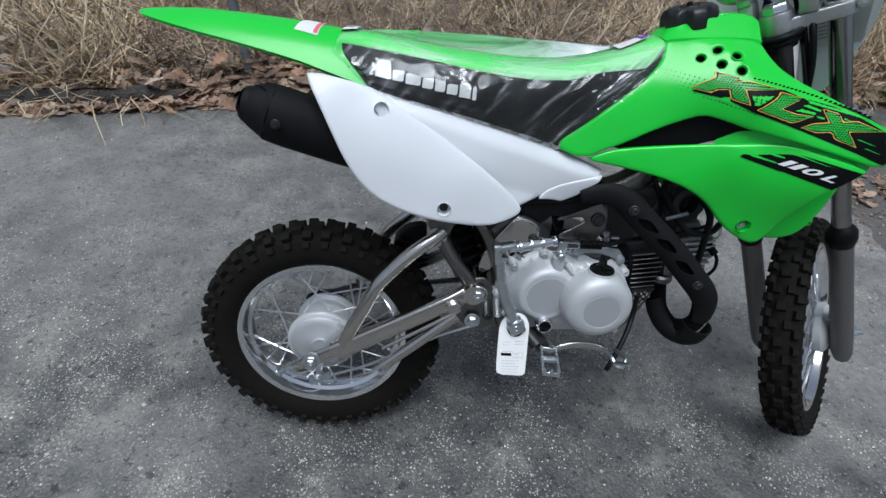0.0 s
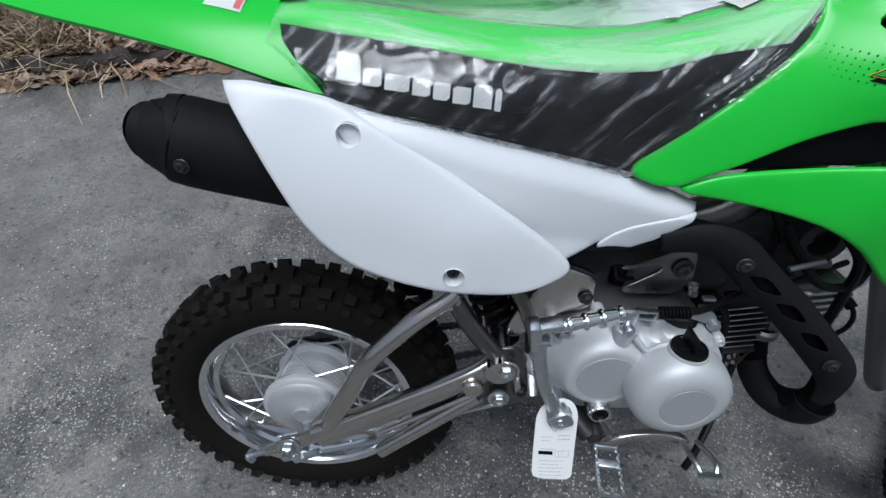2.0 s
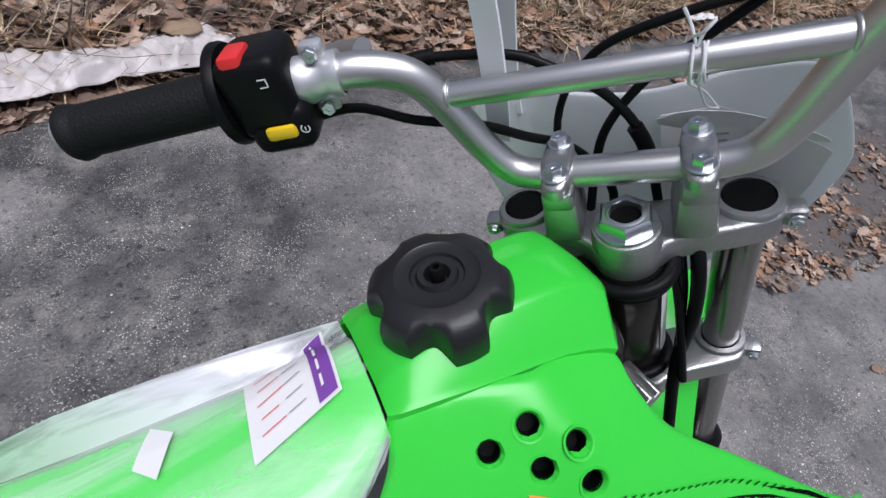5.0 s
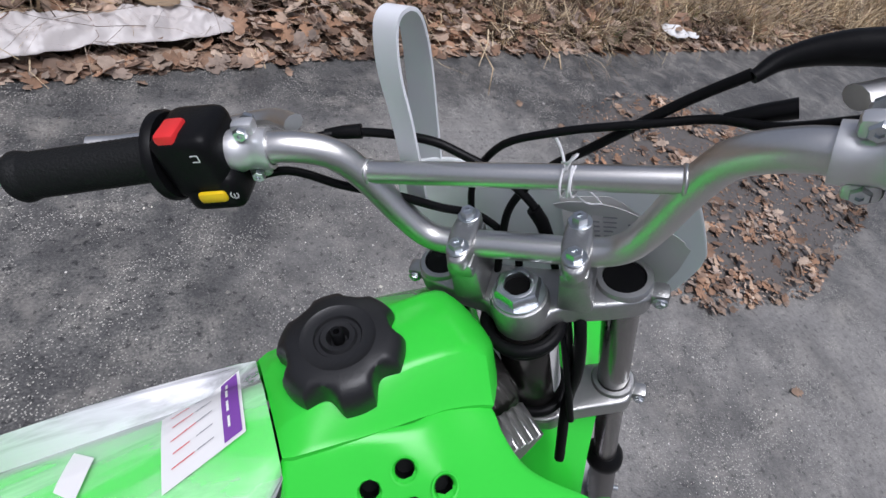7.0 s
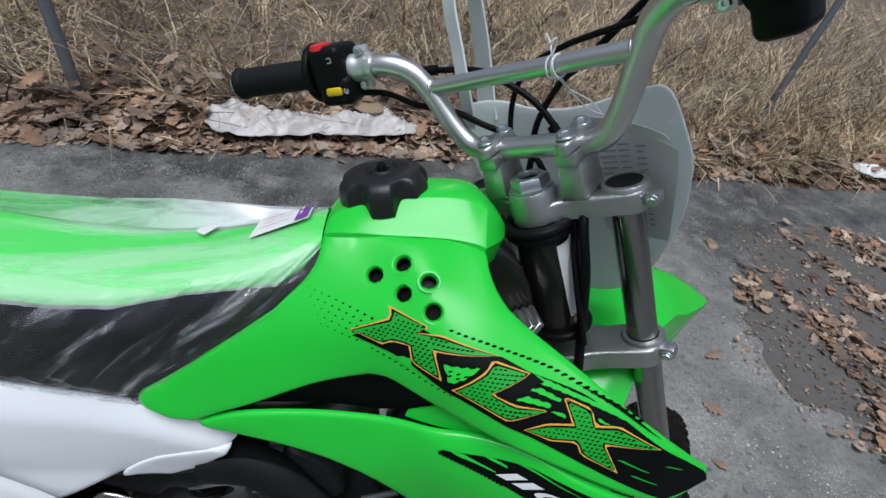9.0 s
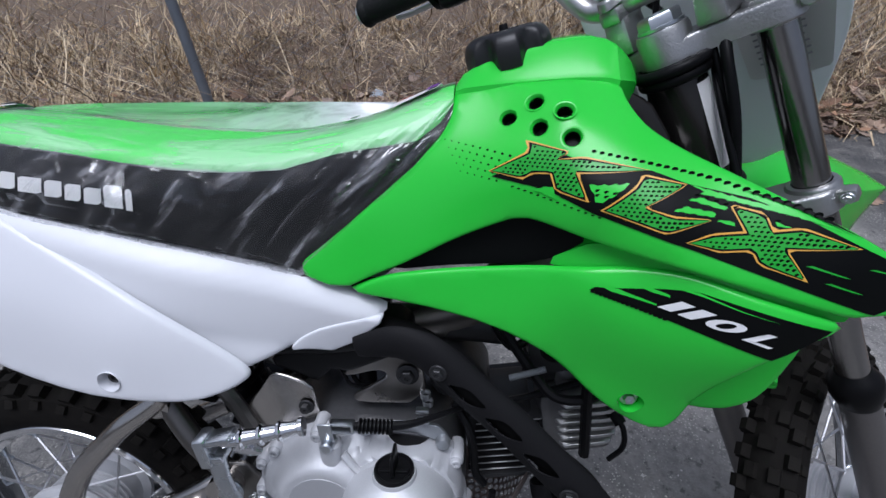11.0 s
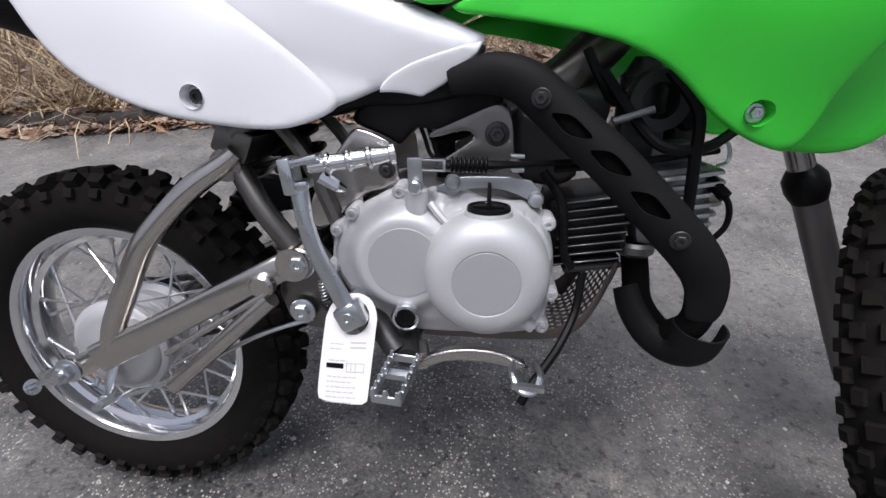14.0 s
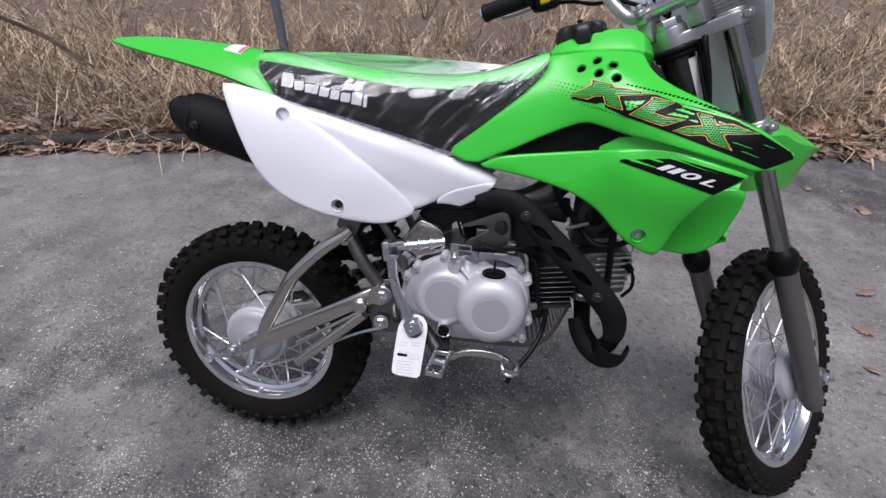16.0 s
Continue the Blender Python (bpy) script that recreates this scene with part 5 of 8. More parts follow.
for s in (-1, 1):
    bm = panel(bmesh.new(), SIDE_PLATE, lambda u, v, d, s=s: Vector((u, s * (.074 - d), v)), .003, .003, .009, (), 1)
    part("frame_plate", bm, SATIN, frame_part, "satin grey pressed steel frame plate")
    bm = panel(bmesh.new(), [(.255, .34), (.27, .425), (.32, .43), (.335, .33), (.30, .31)], lambda u, v, d, s=s: Vector((u, s * (.09 - d), v)), .004, .002, .014, (), 1)
    part("pivot_plate", bm, FRAME, frame_part, "dull steel swingarm pivot plate")
    bm = panel(bmesh.new(), BRACKET, lambda u, v, d, s=s: Vector((u, s * (.062 - d), v)), .004, .002, .008, (), 1)
    part("engine_bracket", bm, DARK_SATIN, frame_part, "dark satin steel engine hanger bracket")
for x, y, z, r in ((.4997, -.064, .5386, .0085), (.3858, -.076, .5015, .006), (.318, -.092, .35, .007)):
    part("frame_bolt", bolt(bmesh.new(), x, y, z, r, .008), DARK_METAL, frame_part)
axis = Matrix.Translation((.310, -.094, .3816)) @ Vector((.005, 0, -.034)).to_track_quat("Z", "Y").to_matrix().to_4x4()
part("pedal_spring", tube(bmesh.new(), [axis @ Vector((.0042 * math.cos(k * .7), .0042 * math.sin(k * .7), .00042 * k)) for k in range(82)], .0009, 6, n=1), ZINC, frame_part, "thin zinc return spring")
for x, z in ((.519, .514), (.5215, .5034)):
    part("hose_clip", lathe(bmesh.new(), [(.0052, -.003), (.0062, -.003), (.0062, .003), (.0052, .003)], Matrix.Translation((x, -.066, z)), 14, True), ZINC, frame_part)
shock = part("rear_shock", tube(bmesh.new(), [(.235, 0, .58), (.31, 0, .36)], .02, 14), BLACK_PLASTIC, BIKE, "black rear shock absorber")
axis = Matrix.Translation((.245, 0, .552)) @ Vector((.058, 0, -.17)).to_track_quat("Z", "Y").to_matrix().to_4x4()
part("coil_spring", tube(bmesh.new(), [axis @ Vector((.031 * math.cos(k * .6), .031 * math.sin(k * .6), .0021 * k)) for k in range(86)], .0048, 8, n=1), BLACK_PLASTIC, shock, "black coil spring")
bm = bmesh.new()
panel(bm, [(.16, .55), (.22, .60), (.38, .60), (.47, .60), (.475, .577), (.42, .565), (.36, .565), (.33, .553), (.28, .552), (.225, .552)], lambda u, v, d: Vector((u, -.074 + d, v)), .13, .01, .02, (), 1)
block(bm, (.05, .07, .04), Matrix.Translation((.455, 0, .558)), .012)
part("airbox", bm, BLACK_PLASTIC, BIKE, "black plastic airbox behind the side cover")
bm = panel(bmesh.new(), [(.3459, .5499), (.3551, .5641), (.384, .5864), (.4244, .5945), (.4528, .6017), (.4974, .6019), (.5095, .5708), (.4929, .5663), (.4705, .5563), (.43, .539), (.4195, .5468), (.4075, .5364), (.3964, .5234), (.3883, .5326), (.3587, .5438)], lambda u, v, d: Vector((u, -.068 + d, v)), .05, .006, .012, (), 1)
part("intake_boot", bm, BLACK_PLASTIC, BIKE, "black rubber boot under the side cover")
bm = panel(bmesh.new(), [(.5143, .5648), (.5357, .5604), (.5738, .5348), (.5956, .4983), (.5849, .4816), (.5539, .477), (.5183, .4891)], lambda u, v, d: Vector((u, -.034 + d, v)), .07, .010, .014, (), 2)
part("intake_manifold", bm, DARK_METAL, BIKE, "dark intake manifold above the crankcase")
bm = panel(bmesh.new(), [(.6402, .5928), (.684, .605), (.6976, .5751), (.7186, .5695), (.7159, .5405), (.6963, .5384), (.6875, .556), (.6625, .5587)], lambda u, v, d: Vector((u, -.022 + d, v)), .05, .006, .012, (), 1)
part("ignition_coil", bm, BLACK_PLASTIC, BIKE, "black ignition coil and bracket under the tank")
part("breather_tube", tube(bmesh.new(), [(.4434, -.02, .57), (.4434, -.02, .48)], .011, 10), BLACK_PLASTIC, BIKE, "black breather tube")
bm = bmesh.new()
panel(bm, [(.13, .43), (.17, .47), (.24, .455), (.30, .44), (.30, .42), (.22, .425), (.17, .40), (.14, .40)], lambda u, v, d: Vector((u, .045 + d, v)), .03, .004, .016, (), 1)
for k in range(3):
    block(bm, (.03, .03, .008), Matrix.Translation((.155 + .016 * k, .05, .435 - .012 * k)) @ pose(0, 0, 0, 0, 12, 0), .002)
part("chain_guard", bm, BLACK_PLASTIC, BIKE, "black plastic chain guard and slider")
# chain on the far side
bm = bmesh.new()
for k in range(46):
    t = k / 45
    for up in (0, 1):
        p = Vector((-.008 + .32 * t, .052, (.250 + .052 if up else .250 - .052) + (.045 * t if up else .085 * t)))
        block(bm, (.0085, .010 if k % 2 else .006, .008), Matrix.Translation(p) @ pose(0, 0, 0, 0, -8 if up else -14, 0))
lathe(bm, [(.02, -.003), (.056, -.003), (.058, 0), (.056, .003), (.02, .003)], Matrix.Translation((-.010, .052, .250)) @ TO_RIGHT, 40)
part("chain", bm, DARK_METAL, BIKE, "dark steel drive chain and sprocket")

# ---------------------------------------------------------------- engine
ENG = [(.3247, .4083), (.3294, .4349), (.3346, .4445), (.3556, .4645), (.3738, .4742), (.3915, .484), (.4087, .4875), (.4392, .4872), (.4628, .484), (.523, .4784), (.5434, .4687), (.553, .4617), (.5575, .4426), (.5632, .4138), (.566, .3837), (.5615, .3679), (.558, .340), (.5465, .3258),
       (.4654, .3215), (.3973, .3233), (.375, .3382), (.3494, .3577), (.3338, .3813), (.3265, .3967)]
ENG_RIM = resampled(round_corners(ENG, 1), .008)


def ease(t):
    t = min(1.0, max(0.0, t))
    return t * t * (3 - 2 * t)


def cover_f(x, z):
    """The right engine cover: a flange, a raised body, a round bulge, a collar round the clutch and the filler's shoulder."""
    d = float(edge_distance(np.array([[x, z]]), ENG_RIM)[0])
    h = .093 + .013 * ease((d - .004) / .006) + .008 * ease((d - .010) / .022)
    for cx, cz, r, soft, top in ((.4115, .4185, .064, .020, .1315), (.4935, .4165, .071, .008, .122), (.4935, .450, .030, .014, .131), (.424, .478, .016, .008, .119)):
        h = max(h, h + (top - h) * ease((r - math.hypot(x - cx, z - cz)) / soft))
    return -h


bm = bmesh.new()
panel(bm, [(.444 + (x - .444) * .985, .405 + (z - .405) * .985) for x, z in ENG], lambda u, v, d: Vector((u, -.088 + d, v)), .178, .004, .018, (), 1)
block(bm, (.10, .13, .06), Matrix.Translation((.47, .0, .345)), .012)
# body coloured dark in place of the shade behind the silver cover
engine = part("engine", bm, HEAD_ALU, BIKE, "silver-painted single-cylinder engine", sharp=50)
bm = panel(bmesh.new(), ENG, lambda u, v, d: Vector((u, cover_f(u, v) + d, v)), .012, .003, .0052, (), 1)
tube(bm, [(.4365, -.1185, .4775), (.447, -.123, .466), (.4545, -.125, .459)], .0042, 8)
tube(bm, [(.4545, -.125, .459), (.466, -.125, .468), (.478, -.126, .473)], .0042, 8)
tube(bm, [(.4545, -.125, .459), (.4485, -.127, .450), (.4445, -.127, .440)], .0042, 8)
lathe(bm, [(0, -.022), (.0095, -.022), (.0115, -.010), (.0120, .006), (.0100, .008), (0, .008)], Matrix.Translation((.4233, -.1165, .484)), 18)
cover = part("engine_cover", bm, ALU, engine, "silver-painted right engine cover", sharp=38)
bm = bmesh.new()
lathe(bm, [(0, .0003), (.0365, .0003), (.0360, .0009), (0, .0009)], Matrix.Translation((.4115, -.1314, .4185)) @ TO_RIGHT, 48)
part("clutch_inset", bm, ALU_MATT, engine, "matt grey round inset")
bm = bmesh.new()
lathe(bm, [(.0612, -.004), (.0606, .020), (.0600, .036), (.0585, .0455), (.0555, .0525), (.050, .0578), (.043, .0612), (.0325, .0632), (.0316, .0630), (.0311, .0624), (0, .0624)], Matrix.Translation((.4935, -.110, .4165)) @ TO_RIGHT, 72)
block(bm, (.022, .016, .012), Matrix.Translation((.533, -.142, .366)) @ pose(0, 0, 0, 0, 35, 0), .004)
clutch = part("clutch_cover", bm, ALU, engine, "silver round clutch cover", sharp=38)
bm = bmesh.new()
lathe(bm, [(0, 0), (.0308, 0), (.0303, .0006), (0, .0006)], Matrix.Translation((.4935, -.1725, .4165)) @ TO_RIGHT, 48)
part("clutch_inset", bm, ALU_MATT, clutch, "matt grey round inset")
bm = bmesh.new()
wm = Matrix.Translation((.4934, -.137, .4788))
lathe(bm, [(.0235, -.03), (.0228, -.006), (.0215, -.002), (.0195, -.002)], wm, 32)
part("filler_neck", bm, ALU, engine)
bm = bmesh.new()
lathe(bm, [(.0198, -.006), (.0205, -.0005), (.0198, .0022), (.0178, .0026), (.0165, .0010), (0, .0010)], wm, 36)
block(bm, (.0044, .030, .022), wm @ Matrix.Translation((0, .002, .0105)), .0015, taper=.8)
block(bm, (.030, .0044, .003), wm @ Matrix.Translation((0, -.004, .002)), .001)
part("oil_filler_cap", bm, BLACK_PLASTIC, engine, "black plastic oil filler cap with a grip fin")
bm = bmesh.new()
wm = Matrix.Translation((.413, -.128, .3612)) @ TO_RIGHT
lathe(bm, [(.0150, -.020), (.0150, .010), (.0135, .0125), (.0110, .0125), (.0105, .008), (0, .007)], wm, 28)
part("inspection_plug", bm, CHROME, engine, "bright round inspection plug")
bm = bmesh.new()
lathe(bm, [(0, .007), (.0100, .007), (.0097, .011), (.006, .011), (.0055, .0085), (0, .0085)], wm, 24)
part("plug_centre", bm, BLACK_PLASTIC, engine)
for x, z in ((.3352, .4405), (.3525, .4590), (.4030, .4835), (.3290, .4000), (.3490, .3600), (.5555, .3380), (.5625, .3760), (.5540, .4540)):
    part("bolt_boss", lathe(bmesh.new(), [(.0085, -.02), (.0082, .007), (.0070, .009), (.0058, .009), (.0054, .013), (.0048, .0138), (.0025, .0138), (.0022, .0115), (0, .0115)], Matrix.Translation((x, -.092, z)) @ TO_RIGHT, 12), ALU, engine, "painted bolt in the cover flange")
bm = bmesh.new()
panel(bm, [(.4358, .4869), (.4492, .493), (.4576, .4965), (.4658, .5001), (.5314, .5005), (.5439, .4875), (.5475, .4733), (.5400, .4697), (.5311, .4797), (.5026, .4885), (.4694, .4877), (.4577, .4813)], lambda u, v, d: Vector((u, -.096 + d, v)), .004, .001, .007, (), 1)
part("cable_bracket", bm, DULL_ZINC, engine, "dull grey clutch cable bracket plate")
for x, z in ((.4567, .4945), (.5400, .4785)):
    part("bracket_bolt", lathe(bmesh.new(), [(.0082, 0), (.0078, .004), (.0065, .0075), (.004, .0085), (0, .0085)], Matrix.Translation((x, -.096, z)) @ TO_RIGHT, 20), DULL_ZINC, engine, "domed grey bracket bolt")
bm = bmesh.new()
block(bm, (.0142, .0028, .034), Matrix.Translation((.4228, -.1235, .5055)) @ pose(0, 0, 0, 8, 0, 0), .001)
lathe(bm, [(0, 0), (.0066, 0), (.0066, .006), (.005, .0075), (0, .0075)], Matrix.Translation((.4232, -.124, .4945)) @ TO_RIGHT, 20)
tube(bm, [(.4233, -.1165, .496), (.4233, -.1165, .486)], .0068, 14)
for dz in (-.0048, .0048):
    block(bm, (.024, .010, .0022), Matrix.Translation((.4395, -.1200, .5150 + dz)), .0008)
block(bm, (.003, .010, .011), Matrix.Translation((.4505, -.1200, .5150)), .0008)
part("clutch_arm", bm, ZINC, engine, "zinc-plated clutch release arm")
for dz in (.016, .029):
    part("cable_clip", block(bmesh.new(), (.014, .008, .0045), Matrix.Translation((.5195, -.100, .4925 + dz)), .0012), ZINC, engine, "small zinc-plated cable clip")
bm = bmesh.new()
for k in range(9):
    lathe(bm, [(.0052, -.0016), (.0078, -.0006), (.0078, .0006), (.0052, .0016)], Matrix.Translation((.4575 + .0040 * k, -.118, .515)) @ pose(0, 0, 0, 0, 90, 0), 14)
tube(bm, [(.450, -.119, .515), (.495, -.116, .515), (.52, -.108, .515), (.575, -.075, .513)], [.0045, .0045, .0035, .003], 8)
part("clutch_cable", bm, BLACK_PLASTIC, engine, "black clutch cable with ribbed boot")
# kick starter
bm = bmesh.new()
tube(bm, [(.357, -.146, .368), (.346, -.146, .392), (.330, -.149, .43), (.321, -.149, .465), (.317, -.146, .497)], [.0095, .0092, .0088, .0085, .009], 12, flat=0.8)
block(bm, (.013, .024, .034), Matrix.Translation((.3105, -.146, .507)) @ pose(0, 0, 0, 0, -8, 0), .003)
block(bm, (.034, .020, .007), Matrix.Translation((.323, -.146, .5205)) @ pose(0, 0, 0, 0, -14, 0), .002)
block(bm, (.022, .020, .008), Matrix.Translation((.318, -.146, .4985)) @ pose(0, 0, 0, 0, -8, 0), .002)
block(bm, (.028, .022, .026), Matrix.Translation((.359, -.146, .366)) @ pose(0, 0, 0, 0, -28, 0), .004)
lathe(bm, [(0, -.03), (.013, -.03), (.013, .0), (0, .0)], Matrix.Translation((.358, -.140, .367)) @ TO_RIGHT, 20)
lathe(bm, [(.0062, .010), (.0062, .0130), (.0030, .0130), (.0026, .0112), (0, .0112)], Matrix.Translation((.3575, -.146, .3665)) @ TO_RIGHT, 18)
kick = part("kick_starter", bm, ZINC, BIKE, "zinc-plated folding kick starter lever")
bm = bmesh.new()
pts = []
d = Vector((.078, .012, .012))
p0 = Vector((.328, -.146, .515))
prof = [(.006, 0)]
for k in range(3):
    h = .018 + .019 * k
    prof += [(.0072, h - .003), (.0102, h - .0006), (.0104, h + .0018), (.0082, h + .0034)]
prof += [(.0062, .074), (.0095, .076), (.0095, .080), (0, .081)]
lathe(bm, [(0, 0)] + prof, Matrix.Translation(p0) @ d.to_track_quat("Z", "Y").to_matrix().to_4x4(), 16)
tube(bm, [(.336, -.140, .506), (.350, -.136, .496), (.358, -.134, .492)], [.007, .006, .003], 8)
part("kick_pedal", bm, CHROME, kick, "ribbed bright kick pedal")
# cylinder and head
bm = bmesh.new()
TILT = pose(0, 0, 0, 0, -8.5, 0)
block(bm, (.085, .094, .075), Matrix.Translation((.606, 0, .437)) @ TILT, .01)
part("cylinder", bm, FIN, engine, "black-painted cylinder block")
for k in range(8):
    c = Matrix.Translation((.6045 + .0012 * k, 0, .3985 + .01025 * k)) @ TILT
    part("cylinder_fin", block(bmesh.new(), (.076, .112, .0030), c, .001, 1), FIN, engine, "thin black cooling fin")
    part("fin_edge", block(bmesh.new(), (.075, .0014, .0013), c @ Matrix.Translation((0, -.0562, .0009)), .0003, 1), FIN_EDGE, engine, "bare metal fin edge")
part("cylinder_flange", block(bmesh.new(), (.064, .120, .006), Matrix.Translation((.612, 0, .3925)) @ TILT, .002), DARK_METAL, engine, "dark cylinder base flange")
bm = bmesh.new()
block(bm, (.084, .100, .088), Matrix.Translation((.692, 0, .463)) @ TILT, .014)
block(bm, (.05, .07, .03), Matrix.Translation((.690, .0, .515)) @ TILT, .010)
lathe(bm, [(.018, 0), (.022, .004), (.022, .012), (.018, .016)], Matrix.Translation((.664, -.030, .402)), 20)
part("cylinder_head", bm, HEAD_ALU, engine, "dark cast aluminium cylinder head")
for k in range(6):
    c = Matrix.Translation((.690, 0, .4400 + .0112 * k)) @ TILT
    part("head_fin", panel(bmesh.new(), [(-.040 + .004 * abs(k - 3), -.058), (.050 - .003 * abs(k - 3), -.058), (.054 - .003 * abs(k - 3), -.050), (.054 - .003 * abs(k - 3), .058), (-.040, .058)], lambda u, v, d, c=c: c @ Vector((u, v, .002 - d)), .0042, .0012, .012, (), 1), CAST, engine, "cast cooling fin of the cylinder head")
bm = bmesh.new()
tube(bm, [(.730, -.045, .485), (.739, -.064, .474), (.741, -.067, .45), (.728, -.064, .428)], .0032, 8)
part("plug_cap", tube(bmesh.new(), [(.726, -.045, .492), (.737, -.062, .478)], .007, 10), BLACK_PLASTIC, engine)
part("wire_clip", tube(bmesh.new(), [(.72, -.06, .54), (.73, -.062, .53), (.732, -.062, .515), (.722, -.062, .51)], .002, 6), ZINC, engine)
part("spark_lead", bm, BLACK_PLASTIC, engine, "black spark plug lead")
# carburettor, intake and hoses
bm = bmesh.new()
tube(bm, [(.45, .0, .56), (.55, 0, .57), (.62, 0, .565)], .024, 16)
lathe(bm, [(.0, -.03), (.022, -.03), (.026, -.02), (.026, .03), (.02, .036), (.012, .05), (0, .05)], Matrix.Translation((.655, -.01, .565)), 20)
lathe(bm, [(.018, -.012), (.03, -.012), (.032, 0), (.03, .012), (.018, .012)], Matrix.Translation((.66, -.045, .572)) @ TO_RIGHT, 24, closed=True)
tube(bm, [(.66, 0, .56), (.70, 0, .55), (.70, 0, .51)], .016, 12)
block(bm, (.05, .06, .05), Matrix.Translation((.655, 0, .53)), .01)
part("carburettor", bm, DARK_METAL, BIKE, "dark carburettor with round cover")
bm = bmesh.new()
for pts, r in (([(.60, -.06, .60), (.635, -.075, .552), (.66, -.085, .53), (.70, -.08, .53), (.74, -.05, .545)], .0055), ([(.66, -.07, .60), (.685, -.085, .565), (.69, -.085, .52), (.695, -.08, .45)], .006),
               ([(.585, -.05, .62), (.60, -.06, .59), (.62, -.05, .57), (.66, -.03, .60)], .005), ([(.595, -.09, .40), (.59, -.10, .36), (.572, -.125, .330), (.545, -.155, .305), (.532, -.165, .285)], .0046),
               ([(.4187, -.05, .5435), (.4229, -.05, .5318), (.4277, -.05, .5168), (.4351, -.05, .5109), (.4475, -.045, .5074)], .0024), ([(.424, -.045, .55), (.431, -.045, .53), (.438, -.045, .512), (.455, -.04, .505)], .003), ([(.4266, -.03, .5328), (.4349, -.03, .5279), (.4475, -.03, .53), (.4601, -.03, .5332), (.4706, -.03, .5382)], .0045),
               ([(.55, -.06, .50), (.57, -.075, .47), (.575, -.08, .42), (.585, -.08, .40)], .005), ([(.56, -.07, .505), (.63, -.06, .51), (.74, -.02, .52)], .004)):
    hoses = part("hose", tube(bmesh.new(), pts, r, 8), BLACK_PLASTIC, BIKE, "black rubber hose")
bm = bmesh.new()
prof = []
for k in range(30):
    prof += [(.0026, k * .0013), (.0038, k * .0013 + .00065)]
lathe(bm, prof, Matrix.Translation((.6089, -.085, .5535)) @ Vector((.0373, 0, .0123)).to_track_quat("Z", "Y").to_matrix().to_4x4(), 10)
part("spring_sleeve", bm, DULL_ZINC, hoses, "ribbed spring sleeve on a cable")
# exhaust
PIPE = [(.664, -.020, .418), (0.6701, -0.027, 0.3779), (0.6735, -0.044, 0.3455), (0.6914, -0.067, 0.3233), (.703, -.096, .339), (.711, -.108, .365), (.706, -.110, .405), (.688, -.110, .438), (.650, -.108, .475), (.605, -.100, .518), (.556, -.090, .562), (.52, -.078, .588), (.48, -.066, .595), (.43, -.055, .595), (.38, -.045, .60), (.30, -.045, .618)]
bm = tube(bmesh.new(), PIPE, .0155, 14)
part("exhaust_pipe", bm, SHADE_BLACK, BIKE, "exhaust header pipe, near-black as shade behind the slots")
SH = spline([(.452, -.076, .588), (.486, -.080, .596), (.505, -.083, .5955), (.527, -.087, .587), (.546, -.091, .5715), (.5745, -.098, .5455), (.605, -.105, .520), (.636, -.112, .490), (.6657, -.118, .460), (.689, -.119, .436), (.7037, -.115, .415), (.710, -.110, .393), (.711, -.105, .366)], 5)
SHF = frames_along(SH)
SHL = np.r_[0, np.cumsum([(b - a).length for a, b in zip(SH, SH[1:])])]


def on_shield(radius):
    def put(u, v, d):
        i = min(len(SH) - 2, max(0, int(np.searchsorted(SHL, u)) - 1))
        t = (u - SHL[i]) / (SHL[i + 1] - SHL[i])
        p = SH[i].lerp(SH[i + 1], t)
        a = SHF[i][2].lerp(SHF[i + 1][2], t).normalized()
        b = SHF[i][3].lerp(SHF[i + 1][3], t).normalized()
        r = float(np.interp(u / SHL[-1], [0, .1, .25, .8, .95, 1], [.018, .0215, .0225, .0235, .0245, .0235])) * radius - d
        k = v / .0275
        return p - a * math.cos(k) * r * 0.8 + b * math.sin(k) * r
    return put


T = SHL[-1]
SLOT_AT = [float(SHL[min(range(len(SH)), key=lambda i: (SH[i].x - x) ** 2 + (SH[i].z - z) ** 2)]) for x, z in ((.566, .552), (.603, .521), (.641, .485))]
slots = [round_corners([(c - .024, -.006), (c - .005, .0115), (c + .026, .009), (c + .003, -.0105)], 2, .17) for c in SLOT_AT]
bm = panel(bmesh.new(), [(0, -.044), (0, .044), (T, .044), (T, -.044)], on_shield(1.0), .0022, .003, .007, slots, 1)
shield = part("heat_shield", bm, BLACK_HEAT, BIKE, "matt black heat shield with three slots")
for u in [float(SHL[min(range(len(SH)), key=lambda i: (SH[i].x - x) ** 2 + (SH[i].z - z) ** 2)]) for x, z in ((.5378, .5747), (.6723, .4513))]:
    bm = bmesh.new()
    p = on_shield(1.0)(u, 0, -0.001)
    q = on_shield(1.0)(u, 0, -0.01)
    bolt(bm, 0, 0, 0, .0062, .006, Matrix.Translation(p) @ (q - p).to_track_quat("Z", "Y").to_matrix().to_4x4())
    part("shield_bolt", bm, DARK_METAL, shield, "dark socket bolt")
LS2 = spline([(0.7185, -0.104, 0.3499), (0.7149, -0.096, 0.3243), (0.701, -0.082, 0.3131), (0.6826, -0.066, 0.3211), (0.6677, -0.05, 0.3434), (0.6607, -0.038, 0.3646)], 8)
bm = bmesh.new()
rings = []
